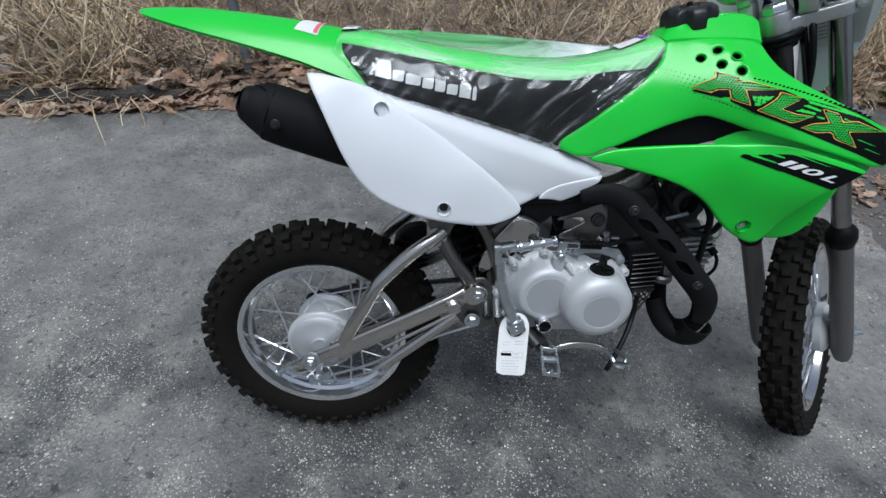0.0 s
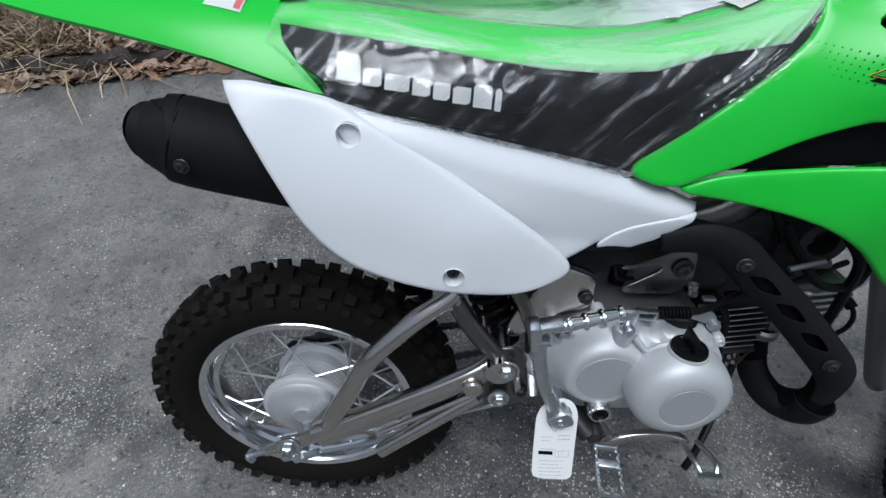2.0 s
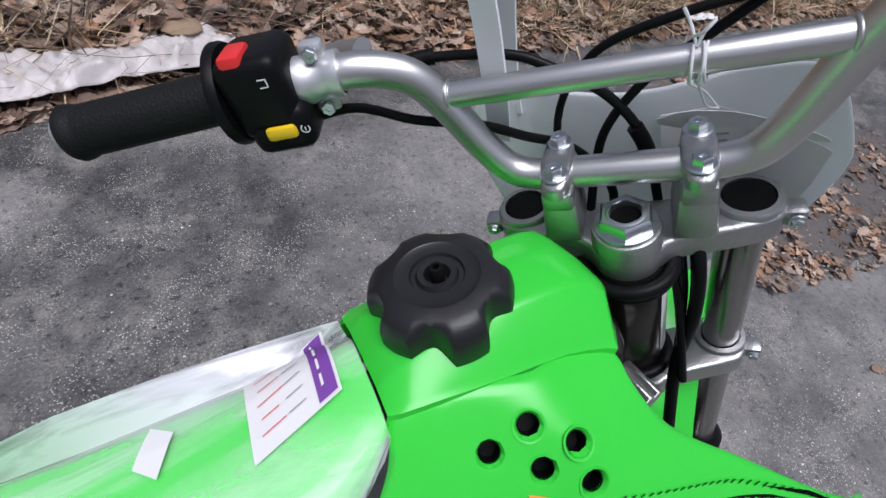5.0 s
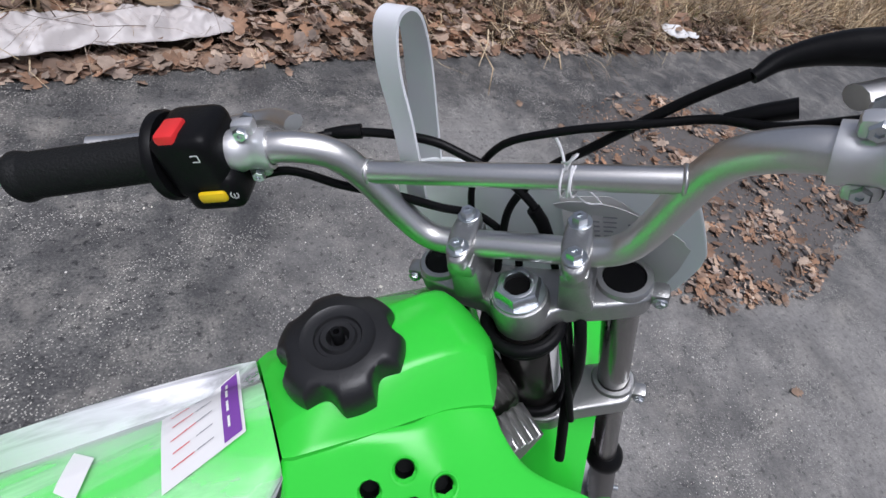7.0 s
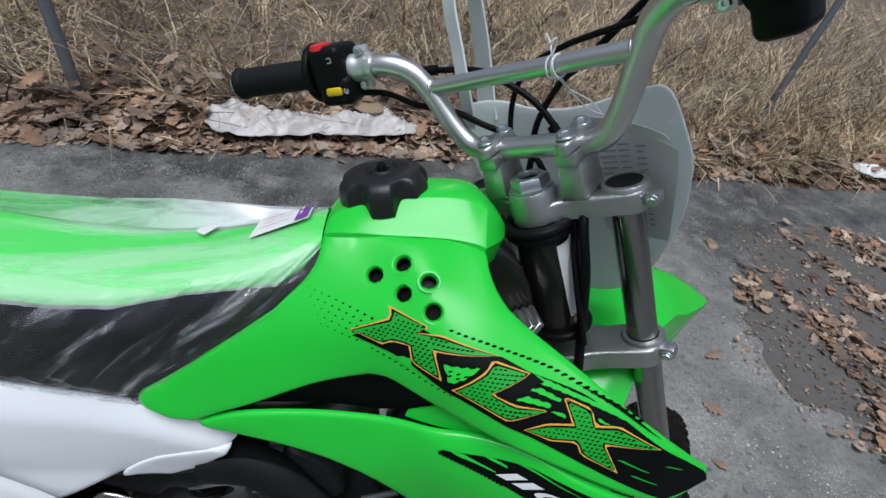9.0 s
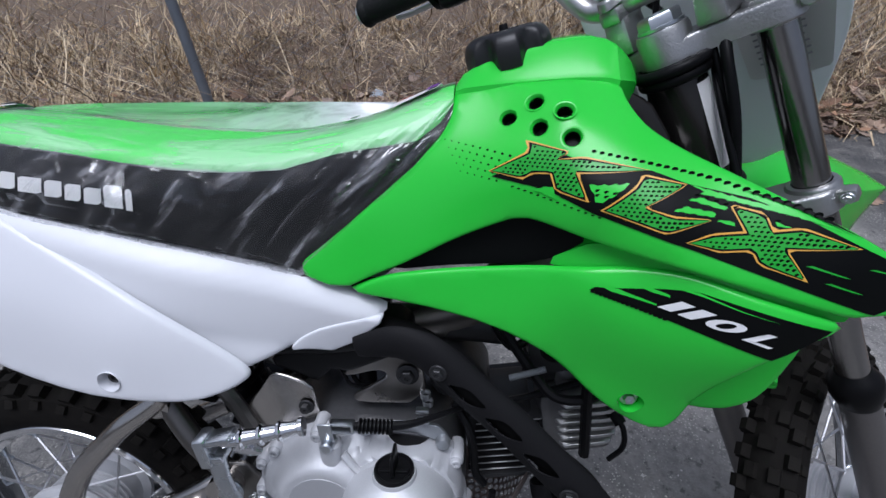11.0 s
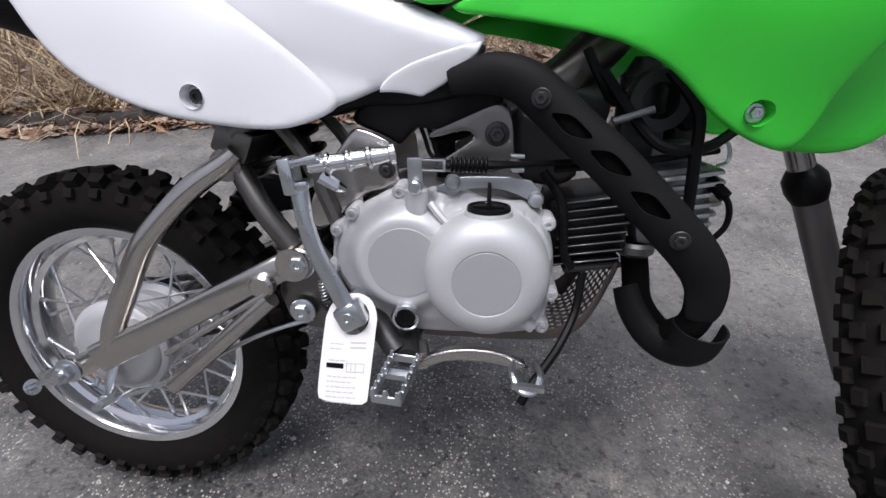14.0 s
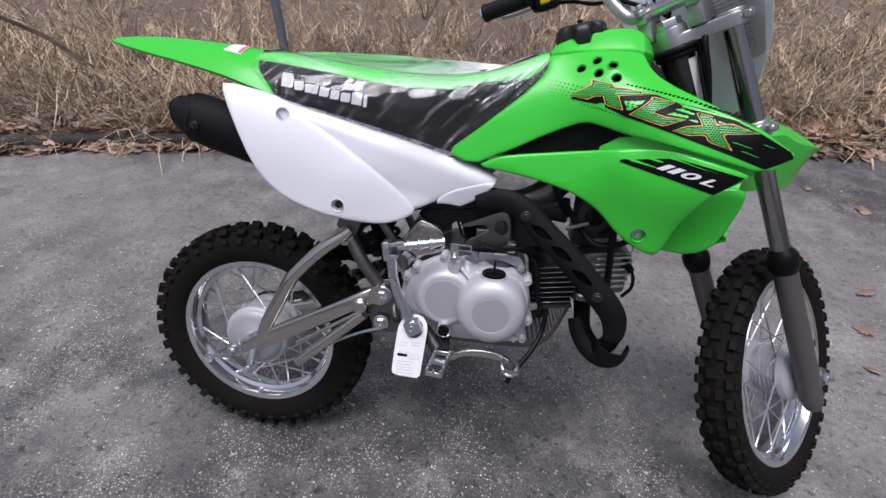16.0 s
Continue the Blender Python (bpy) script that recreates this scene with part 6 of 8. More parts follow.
for i, (p, t, a, b) in enumerate(frames_along(LS2)):
    r = np.interp(i / (len(LS2) - 1), [0, .2, .4, .8, 1], [.0290, .0275, .0240, .0230, .0205])
    rings.append(([bm.verts.new(p + (a * math.cos(k) - b * math.sin(k)) * 0 + (-a * math.cos(k) * .85 + b * math.sin(k)) * r) for k in np.linspace(-1.9, 1.9, 15)],
                  [bm.verts.new(p + (-a * math.cos(k) * .85 + b * math.sin(k)) * (r - .0025)) for k in np.linspace(-1.9, 1.9, 15)]))
for (a, a2), (b, b2) in zip(rings, rings[1:]):
    for i in range(14):
        bm.faces.new((a[i], a[i + 1], b[i + 1], b[i]))
        bm.faces.new((a2[i + 1], a2[i], b2[i], b2[i + 1]))
    for i in (0, 14):
        bm.faces.new((a[i], b[i], b2[i], a2[i]))
for a, a2 in (rings[0], rings[-1]):
    for i in range(14):
        bm.faces.new((a[i], a[i + 1], a2[i + 1], a2[i]))
part("lower_shield", bm, BLACK_HEAT, BIKE, "matt black lower heat shield")
bm = bmesh.new()
tube(bm, [(-.079, -.084, .7105), (-.077, -.084, .7100), (-.050, -.0805, .7005), (-.046, -.080, .699), (-.02, -.076, .690), (.06, -.058, .662), (.16, -.046, .632), (.26, -.045, .610), (.34, -.045, .602), (.40, -.045, .60)], [.024, .028, .0425, .0435, .0445, .0455, .042, .034, .022, .017], 28, n=8)
muffler = part("muffler", bm, BLACK_HEAT, BIKE, "matt black muffler", sharp=14)
bm = bmesh.new()
w = Matrix.Translation((-.0795, -.084, .7107)) @ Vector((-.93, 0, .33)).to_track_quat("Z", "Y").to_matrix().to_4x4()
lathe(bm, [(.024, 0), (.023, .002), (.016, .002), (.0145, .012), (.012, .012), (.012, -.02), (0, -.02)], w, 24)
part("muffler_end", bm, BLACK_HEAT, muffler)
bm = bmesh.new()
bolt(bm, -.029, -.127, .692, .0048, .005)
part("muffler_screw", bm, DARK_METAL, muffler)
# skid plate: a bent sheet, perforated at the front, with turned-up edges
SK = spline([(.642, 0, .392), (.634, 0, .370), (.6225, 0, .340), (.604, 0, .310), (.571, 0, .297), (.53, 0, .294), (.42, 0, .294)], 6)
SKL = np.r_[0, np.cumsum([(b - a).length for a, b in zip(SK, SK[1:])])]


def on_skid(u, v, d):
    x = float(np.interp(u, SKL, [p.x for p in SK]))
    z = float(np.interp(u, SKL, [p.z for p in SK]))
    lip = max(0, abs(v) - .056)
    return Vector((x - lip * .3, math.copysign(min(abs(v), .056) + lip * .45, v), z + lip * .9 + d))


HOLES = [(.014 + .0095 * j, -.049 + .0105 * i + (.0052 if j % 2 else 0), .0040) for j in range(13) for i in range(10)]
bm = panel(bmesh.new(), crisp([(0, -.074), (0, .074), (SKL[-1], .074), (SKL[-1], -.074)], .04), on_skid, .0016, 0, .0095, HOLES, 1)
part("skid_plate", bm, SKID, BIKE, "brown-grey metal skid plate with round perforations")
# footpegs and brake pedal
bm = bmesh.new()
peg_m = Matrix.Translation((.413, -.195, .3265)) @ pose(0, 0, 0, 6, 0, -8) @ Matrix.Diagonal((.95, .83, .9, 1))
for s in (-1, 1):
    block(bm, (.0032, .072, .010), peg_m @ Matrix.Translation((.0135 * s, 0, .002)), .001, 1)
    for k in range(7):
        block(bm, (.004, .0055, .006), peg_m @ Matrix.Translation((.0135 * s, -.032 + .0106 * k, .010)), taper=.5)
for y in (-.035, .035):
    block(bm, (.029, .0032, .010), peg_m @ Matrix.Translation((0, y, .002)), .001, 1)
for k in (-1, 0, 1):
    block(bm, (.006, .004, .007), peg_m @ Matrix.Translation((.012 * k, -.035, .010)), taper=.5)
block(bm, (.030, .012, .008), peg_m @ Matrix.Translation((0, .012, -.003)), .002)
part("foot_peg", bm, ZINC, BIKE, "zinc-plated foot peg with sawteeth")
bm = bmesh.new()
tube(bm, [(.415, -.145, .318), (.41, -.11, .322), (.40, 0, .315), (.41, .11, .322), (.415, .16, .318)], .012, 12)
tube(bm, [(.36, -.09, .35), (.385, -.12, .335), (.405, -.14, .32)], .013, 10)
part("peg_tube", bm, DARK_METAL, BIKE, "dark steel foot peg tube")
bm = bmesh.new()
block(bm, (.038, .07, .012), Matrix.Translation((.41, .19, .318)), .003)
part("far_foot_peg", bm, ZINC, BIKE)
bm = bmesh.new()
panel(bm, [(.425, .308), (.435, .325), (.47, .336), (.51, .334), (.535, .322), (.540, .314), (.53, .312), (.505, .320), (.46, .321), (.44, .312)], lambda u, v, d: Vector((u, -.150 + d, v)), .009, .003, .007, (), 1)
tube(bm, [(.43, -.145, .315), (.425, -.12, .315)], .010, 12)
pedal = part("brake_pedal", bm, SATIN, BIKE, "satin grey rear brake pedal")
bm = bmesh.new()
tube(bm, [(.524, -.148, .322), (.520, -.190, .338), (.526, -.204, .330), (.538, -.204, .328), (.546, -.190, .336), (.545, -.150, .322)], .0034, 8)
for k in range(6):
    block(bm, (.006, .006, .005), Matrix.Translation((.522 + .0045 * k, -.204, .334 - .0004 * k)))
part("pedal_tip", bm, ZINC, pedal, "toothed zinc-plated pedal tip")
bm = bmesh.new()
tube(bm, [(.325, -.10, .405), (.327, -.10, .355)], .001, 4)
for k in range(10):
    lathe(bm, [(.005, -.0015), (.0072, 0), (.005, .0015)], Matrix.Translation((.328 + .0006 * k, -.10, .392 - .0040 * k)), 12)
part("return_spring", bm, ZINC, BIKE, "small brake return spring")


# ---------------------------------------------------------------- steering: x ahead, y left, z up the steering axis
FA, FB = .034, .0755  # fork legs


def ring(bm, p, t, r, tubr, seg=24):
    """A ring round the direction t."""
    m = Matrix.Translation(p) @ Vector(t).to_track_quat("Z", "Y").to_matrix().to_4x4()
    lathe(bm, [(r + tubr * math.cos(k), tubr * math.sin(k)) for k in np.linspace(0, 2 * math.pi, 10, endpoint=False)], m, seg, closed=True)


def clamp_plate(name, c, thick, outline, label):
    bm = panel(bmesh.new(), outline, lambda u, v, d: Vector((u, v, c - d)), thick, .004, .010, (), 2)
    for s in (-1, 1):
        lathe(bm, [(.0165, .001), (.0205, .0005), (.0222, -.002), (.0222, -thick - .004), (.020, -thick - .006), (.0165, -thick - .006)], Matrix.Translation((FA, FB * s, c + .003)), 28, closed=True)
        block(bm, (.016, .016, .014), Matrix.Translation((FA - .004, (FB + .026) * s, c - thick * .5)), .004)
    return part(name, bm, CAST, BIKE, label, HEAD)


top_clamp = clamp_plate("top_triple_clamp", -.032, .020, [(-.022, -.008), (-.017, -.018), (-.002, -.026), (.004, -.055), (.010, -.078), (.018, -.097), (.04, -.097), (.047, -.06), (.038, -.03), (.038, .03), (.047, .06), (.04, .097), (.018, .097), (.010, .078), (.004, .055), (-.002, .026), (-.017, .018), (-.022, .008)], "cast aluminium top triple clamp")
lower_clamp = clamp_plate("lower_triple_clamp", -.210, .022, [(-.028, -.018), (-.012, -.032), (.006, -.08), (.014, -.096), (.05, -.096), (.052, -.055), (.036, -.03), (.036, .03), (.052, .055), (.05, .096), (.014, .096), (.006, .08), (-.012, .032), (-.028, .018)], "cast aluminium lower triple clamp")
for c, owner in ((-.042, top_clamp), (-.221, lower_clamp)):
    for s in (-1, 1):
        bm = bolt(bmesh.new(), 0, 0, 0, .0038, .004, Matrix.Translation((FA - .0122, (FB + .027) * s, c)) @ pose(0, 0, 0, 0, -90, 0))
        part("pinch_bolt", bm, ZINC, owner, "small pinch bolt")
bm = bmesh.new()
lathe(bm, [(.0235, -.052), (.0235, -.024), (.022, -.0195), (.021, -.019), (0, -.019)], None, 32)
part("stem_boss", bm, CAST, top_clamp)
bm = bmesh.new()
lathe(bm, [(.0205, -.0185), (.0205, -.016), (.0, -.016)], None, 28)
lathe(bm, [(.0188, -.016), (.0188, -.0085), (.0168, -.0062), (.0125, -.0062), (.0115, -.0062)], None, 6)
lathe(bm, [(.0142, -.0066), (.0122, -.0058), (.0108, -.0058), (.0104, -.0075), (.0100, -.016)], None, 24)
nut = part("stem_nut", bm, ZINC, top_clamp, "zinc-plated hexagon steering stem nut")
# dark disc in place of the shade down the bore
bm = bmesh.new()
lathe(bm, [(.0102, -.0105), (0, -.0105)], None, 20)
part("stem_bore", bm, SHADE_BLACK, nut, "bore of the steering stem, painted dark as shade")
for s in (-1, 1):
    bm = bmesh.new()
    lathe(bm, [(.0163, -.033), (.0163, -.0300), (.0150, -.0288), (.006, -.0292), (0, -.0295)], Matrix.Translation((FA, FB * s, 0)), 28)
    part("fork_cap", bm, BLACK_PLASTIC, top_clamp, "black rubber fork cap")
for c, r in ((-.055, .031), (-.064, .028), (-.182, .029)):
    bm = bmesh.new()
    ring(bm, (0, 0, c), (0, 0, 1), r, .0055, 32)
    part("dust_seal", bm, BLACK_PLASTIC, BIKE, "black rubber steering dust seal", HEAD)
bm = bmesh.new()
lathe(bm, [(.024, -.05), (.0265, -.06), (.0265, -.178), (.024, -.19)], None, 32)
part("head_tube", bm, NECK, BIKE, "dark steel head tube", HEAD)
bm = bmesh.new()
panel(bm, [(-.012, -.075), (.010, -.075), (.010, -.16), (-.012, -.16)], lambda u, v, d: Matrix.Rotation(radians(-STEER), 3, "Z") @ Vector((.0272 * math.cos(u / .027 - .9), .0272 * math.sin(u / .027 - .9), v)), 0, 0, .006, (), 0)
part("frame_label", bm, PAPER, BIKE, "small white frame label", HEAD)
# dark steel gusset with welded tube ends between tank and head tube
bm = bmesh.new()
panel(bm, [(.62, .80), (.70, .835), (.745, .815), (.785, .72), (.75, .68), (.68, .70)], lambda u, v, d: Vector((u, -.026 + d, v)), .052, .006, .016, (), 1)
part("head_gusset", bm, NECK, frame_part, "dark steel head gusset")
bm = bmesh.new()
block(bm, (.045, .03, .05), Matrix.Translation((.735, -.045, .735)) @ pose(0, 0, 0, 0, 25, 0), .006)
for k in range(5):
    block(bm, (.006, .034, .05), Matrix.Translation((.722 + .007 * k, -.046, .735 + .003 * k)) @ pose(0, 0, 0, 0, 25, 0), .001, 1)
part("ignition_unit", bm, CAST, BIKE, "finned aluminium electrical unit")

for s, side in ((-1, "right"), (1, "left")):
    bm = bmesh.new()
    lathe(bm, [(0, -.0335), (.0155, -.0335), (.0155, -.50)], Matrix.Translation((FA, FB * s, 0)), 28)
    leg = part("fork_leg", bm, TUBE, BIKE, "steel fork tube", HEAD)
    bm = bmesh.new()
    lathe(bm, [(.0, -.440), (.0165, -.440), (.021, -.446), (.0255, -.454), (.0255, -.470), (.0225, -.480), (.0205, -.486)], Matrix.Translation((FA, FB * s, 0)), 28)
    part("wiper_boot", bm, BLACK_PLASTIC, leg, "black rubber wiper boot")
    bm = bmesh.new()
    tube(bm, [(FA, FB * s, -.478), (FA, FB * s, -.60), (FA, FB * s, -.70), (FA - .002, FB * s, -.765), (FA - .003, FB * s, -.788)], [.0195, .0200, .0205, .0195, .014], 24)
    block(bm, (.040, .026, .040), Matrix.Translation((FA + .014, FB * s, -.735)), .008)
    lathe(bm, [(0, -.016), (.017, -.016), (.019, -.01), (.019, .01), (.017, .016), (0, .016)], Matrix.Translation((.064, FB * s, -.735)) @ TO_RIGHT, 24)
    part("fork_slider", bm, SLIDER, leg, "grey fork slider")
    bm = bmesh.new()
    w = Matrix.Translation((.064, (FB + .012) * s, -.735)) @ Matrix.Rotation(radians(-90 * s), 4, "X")
    bolt(bm, 0, 0, 0, .0095, .012, w)
    lathe(bm, [(.005, .01), (.005, .02), (0, .0205)], w, 12)
    part("axle_nut", bm, ZINC, leg, "zinc-plated axle nut")
bm = tube(bmesh.new(), [(.064, -.079, -.735), (.064, .079, -.735)], .0065, 12)
part("front_axle", bm, ZINC, BIKE, "", HEAD)
bm = bmesh.new()
lathe(bm, [(.012, .055), (.03, .056), (.05, .048), (.057, .042), (.057, .03), (0, .028)], Matrix.Translation((.064, 0, -.735)) @ TO_RIGHT, 36)
part("front_brake_plate", bm, ALU, BIKE, "silver front drum brake plate", HEAD)
bm = bmesh.new()
tube(bm, [(.082, -.06, -.706), (.062, -.060, -.686), (.034, -.058, -.681)], .006, 8)
part("front_brake_arm", bm, ZINC, BIKE, "", HEAD)

# front fender
bm = bmesh.new()
A = [-.085, -.05, -.02, .02, .06, .10, .15, .19, .225, .255, .275, .287]
CROWN = [-.33, -.285, -.258, -.243, -.234, -.226, -.222, -.231, -.25, -.272, -.29, -.303]
CREASE = [-.36, -.32, -.30, -.275, -.258, -.254, -.271, -.300, -.318, -.332, -.340, -.346]
SKIRT = [-.375, -.345, -.335, -.330, -.334, -.350, -.372, -.386, -.393, -.388, -.364, -.352]
W = [.05, .053, .056, .062, .068, .073, .076, .078, .080, .082, .082, .080]
rings = []
for a, c, e, b, w in zip(A, CROWN, CREASE, SKIRT, W):
    half = [(0, c), (.25 * w, c - .03 * (c - e)), (.5 * w, c - .16 * (c - e)), (.75 * w, c - .5 * (c - e)), (.93 * w, c - .88 * (c - e)), (w, e), (w - .001, e - .004), (w - .024, .4 * e + .6 * b), (w - .042, b)]
    prof = [(-y, z) for y, z in half[:0:-1]] + half
    rings.append(([bm.verts.new((a, y, z)) for y, z in prof], [bm.verts.new((a, y * .96, z - .0035)) for y, z in prof]))
for (a, a2), (b, b2) in zip(rings, rings[1:]):
    for i in range(16):
        bm.faces.new((a[i], a[i + 1], b[i + 1], b[i]))
        bm.faces.new((a2[i + 1], a2[i], b2[i], b2[i + 1]))
    for i in (0, 16):
        bm.faces.new((a[i], b[i], b2[i], a2[i]))
for a, a2 in (rings[0], rings[-1]):
    for i in range(16):
        bm.faces.new((a[i], a[i + 1], a2[i + 1], a2[i]))
part("front_fender", bm, GREEN, BIKE, "lime green front fender with folded side skirts", HEAD, sharp=32)

# handlebar
BAR_R = [(.0195, 0, .0145), (.0195, .03, .0145), (.0195, .055, .015), (.0195, .074, .0225), (.0195, .090, .046), (.0190, .106, .080), (.0140, .120, .1045), (.004, .142, .1185), (-.0045, .167, .1226), (-.019, .215, .129), (-.064, .320, .144)]


def bar_at(b, s=1):
    t = [p[1] for p in BAR_R]
    return Vector((float(np.interp(b, t, [p[0] for p in BAR_R])), b * s, float(np.interp(b, t, [p[2] for p in BAR_R]))))


bm = tube(bmesh.new(), [(a, -b, c) for a, b, c in BAR_R[::-1]] + BAR_R[1:], .0108, 20, n=6)
bar = part("handlebar", bm, BAR, BIKE, "silver-painted steel handlebar", HEAD)
bm = tube(bmesh.new(), [(.0192, -.106, .0845), (.0192, .106, .0845)], .0082, 18)
for s in (-1, 1):
    ring(bm, (.0192, .1005 * s, .0845), (0, 1, 0), .0084, .0015)
part("crossbar", bm, BAR, bar, "silver-painted handlebar crossbar")
for s in (-1, 1):
    bm = bmesh.new()
    block(bm, (.046, .027, .036), Matrix.Translation((.0195, .042 * s, -.014)), .004, taper=.84)
    block(bm, (.048, .0205, .015), Matrix.Translation((.0195, .042 * s, .0075)), .003)
    cl = part("bar_clamp", bm, CAST, BIKE, "cast aluminium handlebar clamp", HEAD)
    bm = panel(bmesh.new(), [(-.012, -.0045), (-.006, -.0085), (.008, -.0105), (.026, -.0105), (.040, -.0085), (.046, -.0045), (.046, .0045), (.040, .0085), (.026, .0105), (.008, .0105), (-.006, .0085), (-.012, .0045)],
               lambda u, v, d, s=s: Vector((u + .003, .042 * s + v, .0245 + .0035 * math.cos((u - .017) * 55) - d)), .010, .003, .005, (), 1)
    part("clamp_cap", bm, CAST, cl, "rounded cap of the handlebar clamp")
    for a in (.0035, .0365):
        bm = bolt(bmesh.new(), 0, 0, 0, .006, .0075, Matrix.Translation((a, .042 * s, .0262)))
        part("clamp_bolt", bm, ZINC, cl, "zinc-plated hexagon bolt")


def along_bar(b, s, roll=0.0):
    """A pose on the handlebar: z runs outwards along it, x upwards."""
    p, q = bar_at(b, s), bar_at(b + .004, s)
    z = (q - p).normalized()
    x = Vector((0, 0, 1))
    x = (x - z * x.dot(z)).normalized()
    m = Matrix((x, z.cross(x), z)).transposed().to_4x4()
    m.translation = p
    return m @ Matrix.Rotation(roll, 4, "Z")


for s in (-1, 1):
    bm = bmesh.new()
    prof = [(.0125, 0), (.0205, .0005), (.0212, .004), (.0168, .006)]
    prof += [(.0156 + .0004 * (k % 2), .008 + .0024 * k) for k in range(42)]
    prof += [(.0172, .111), (.0178, .115), (.0165, .118), (.006, .119), (0, .119)]
    lathe(bm, prof, along_bar(.223, s) @ Matrix.Diagonal((1, 1, .85, 1)), 24)
    part("grip", bm, GRIP, bar, "ribbed black rubber grip")
    bm = bmesh.new()
    m = along_bar(.154, s)
    lathe(bm, [(.0115, 0), (.0142, 0), (.0142, .006), (.0132, .008), (.0132, .018), (.0142, .020), (.0142, .026), (.0115, .026)], m, 24, closed=True)
    for k in (-1, 1):
        block(bm, (.010, .011, .015), m @ Matrix.Translation((.0165 * k, 0.002, .013)), .003)
    perch = part("lever_perch", bm, BRIGHT, bar, "aluminium lever perch clamp")
    for k in (-1, 1):
        bm = bolt(bmesh.new(), 0, 0, 0, .0052, .006, m @ Matrix.Translation((.0165 * k, .007 * s, .013)) @ pose(0, 0, 0, -90 * s, 0, 0), washer=False)
        bolt(bm, 0, 0, 0, .0045, .006, m @ Matrix.Translation((.0165 * k, -.0035 * s, .013)) @ pose(0, 0, 0, 90 * s, 0, 0), washer=False)
        part("perch_screw", bm, ZINC, perch, "zinc-plated perch screw")
# left controls
bm = bmesh.new()
m = along_bar(.197, 1)
block(bm, (.048, .046, .040), m @ Matrix.Translation((.003, -.002, 0)), .008, 3)
block(bm, (.030, .034, .040), m @ Matrix.Translation((-.018, -.008, -.004)), .008, 3)
lathe(bm, [(.012, .019), (.029, .019), (.0305, .022), (.0305, .025), (.027, .027), (.012, .027)], m, 32, closed=True)
switch = part("switch_housing", bm, BLACK_PLASTIC, bar, "black plastic switch housing")
bm = block(bmesh.new(), (.022, .022, .014), m @ Matrix.Translation((.019, -.012, .006)), .003)
part("stop_button", bm, RED, switch, "red engine stop switch")
bm = block(bmesh.new(), (.0085, .010, .019), m @ Matrix.Translation((-.017, -.0232, -.006)), .0025)
part("start_button", bm, YELLOW, switch, "yellow starter button")
bm = bmesh.new()
for k in range(14):
    a0 = .4 + 5.0 * k / 14
    a1 = .4 + 5.0 * (k + 1) / 14
    c0 = m @ Matrix.Translation((-.017, -.0255, -.0205))
    vs = [bm.verts.new(c0 @ Vector((r * math.cos(a), 0, r * math.sin(a)))) for a, r in ((a0, .0022), (a0, .003), (a1, .003), (a1, .0022))]
    bm.faces.new(vs)
block(bm, (.0025, .0003, .0006), m @ Matrix.Translation((-.017, -.0255, -.0205)))
part("start_mark", bm, DECAL_WHITE, switch, "white printed start symbol")
bm = bmesh.new()
for u in (-.0045, .0):
    block(bm, (.0006, .0004, .0045), m @ Matrix.Translation((.016 + u, -.0255, -.0085)))
block(bm, (.0045, .0004, .0006), m @ Matrix.Translation((.014, -.0255, -.0108)))
part("stop_mark", bm, DECAL_WHITE, switch, "white printed stop symbol")
bm = tube(bmesh.new(), [(.026, .150, .122), (.040, .185, .118), (.030, .24, .116), (.008, .30, .122), (-.004, .325, .128)], [.008, .0075, .0065, .006, .007], 10, flat=.7)
part("clutch_lever", bm, BAR, bar, "silver clutch lever")
# right controls
bm = bmesh.new()
m = along_bar(.180, -1)
lathe(bm, [(.012, 0), (.026, 0), (.031, .004), (.032, .016), (.030, .030), (.026, .034), (.012, .034)], m, 32, closed=True)
block(bm, (.034, .030, .028), m @ Matrix.Translation((-.026, .006, .016)), .007, 3)
part("throttle_housing", bm, BLACK_PLASTIC, bar, "black plastic throttle housing")
bm = tube(bmesh.new(), [(.050, -.126, .128), (.058, -.140, .133), (.060, -.165, .136), (.052, -.20, .137), (.038, -.24, .138)], [.0035, .0055, .0085, .0095, .0095], 16)
part("lever_boot", bm, BLACK_PLASTIC, bar, "tapered black rubber lever boot")
bm = tube(bmesh.new(), [(.03, -.165, .128), (.045, -.20, .124), (.03, -.25, .124), (.0, -.315, .132)], [.008, .0075, .0065, .006], 10, flat=.7)
part("brake_lever", bm, BAR, bar, "silver front brake lever")
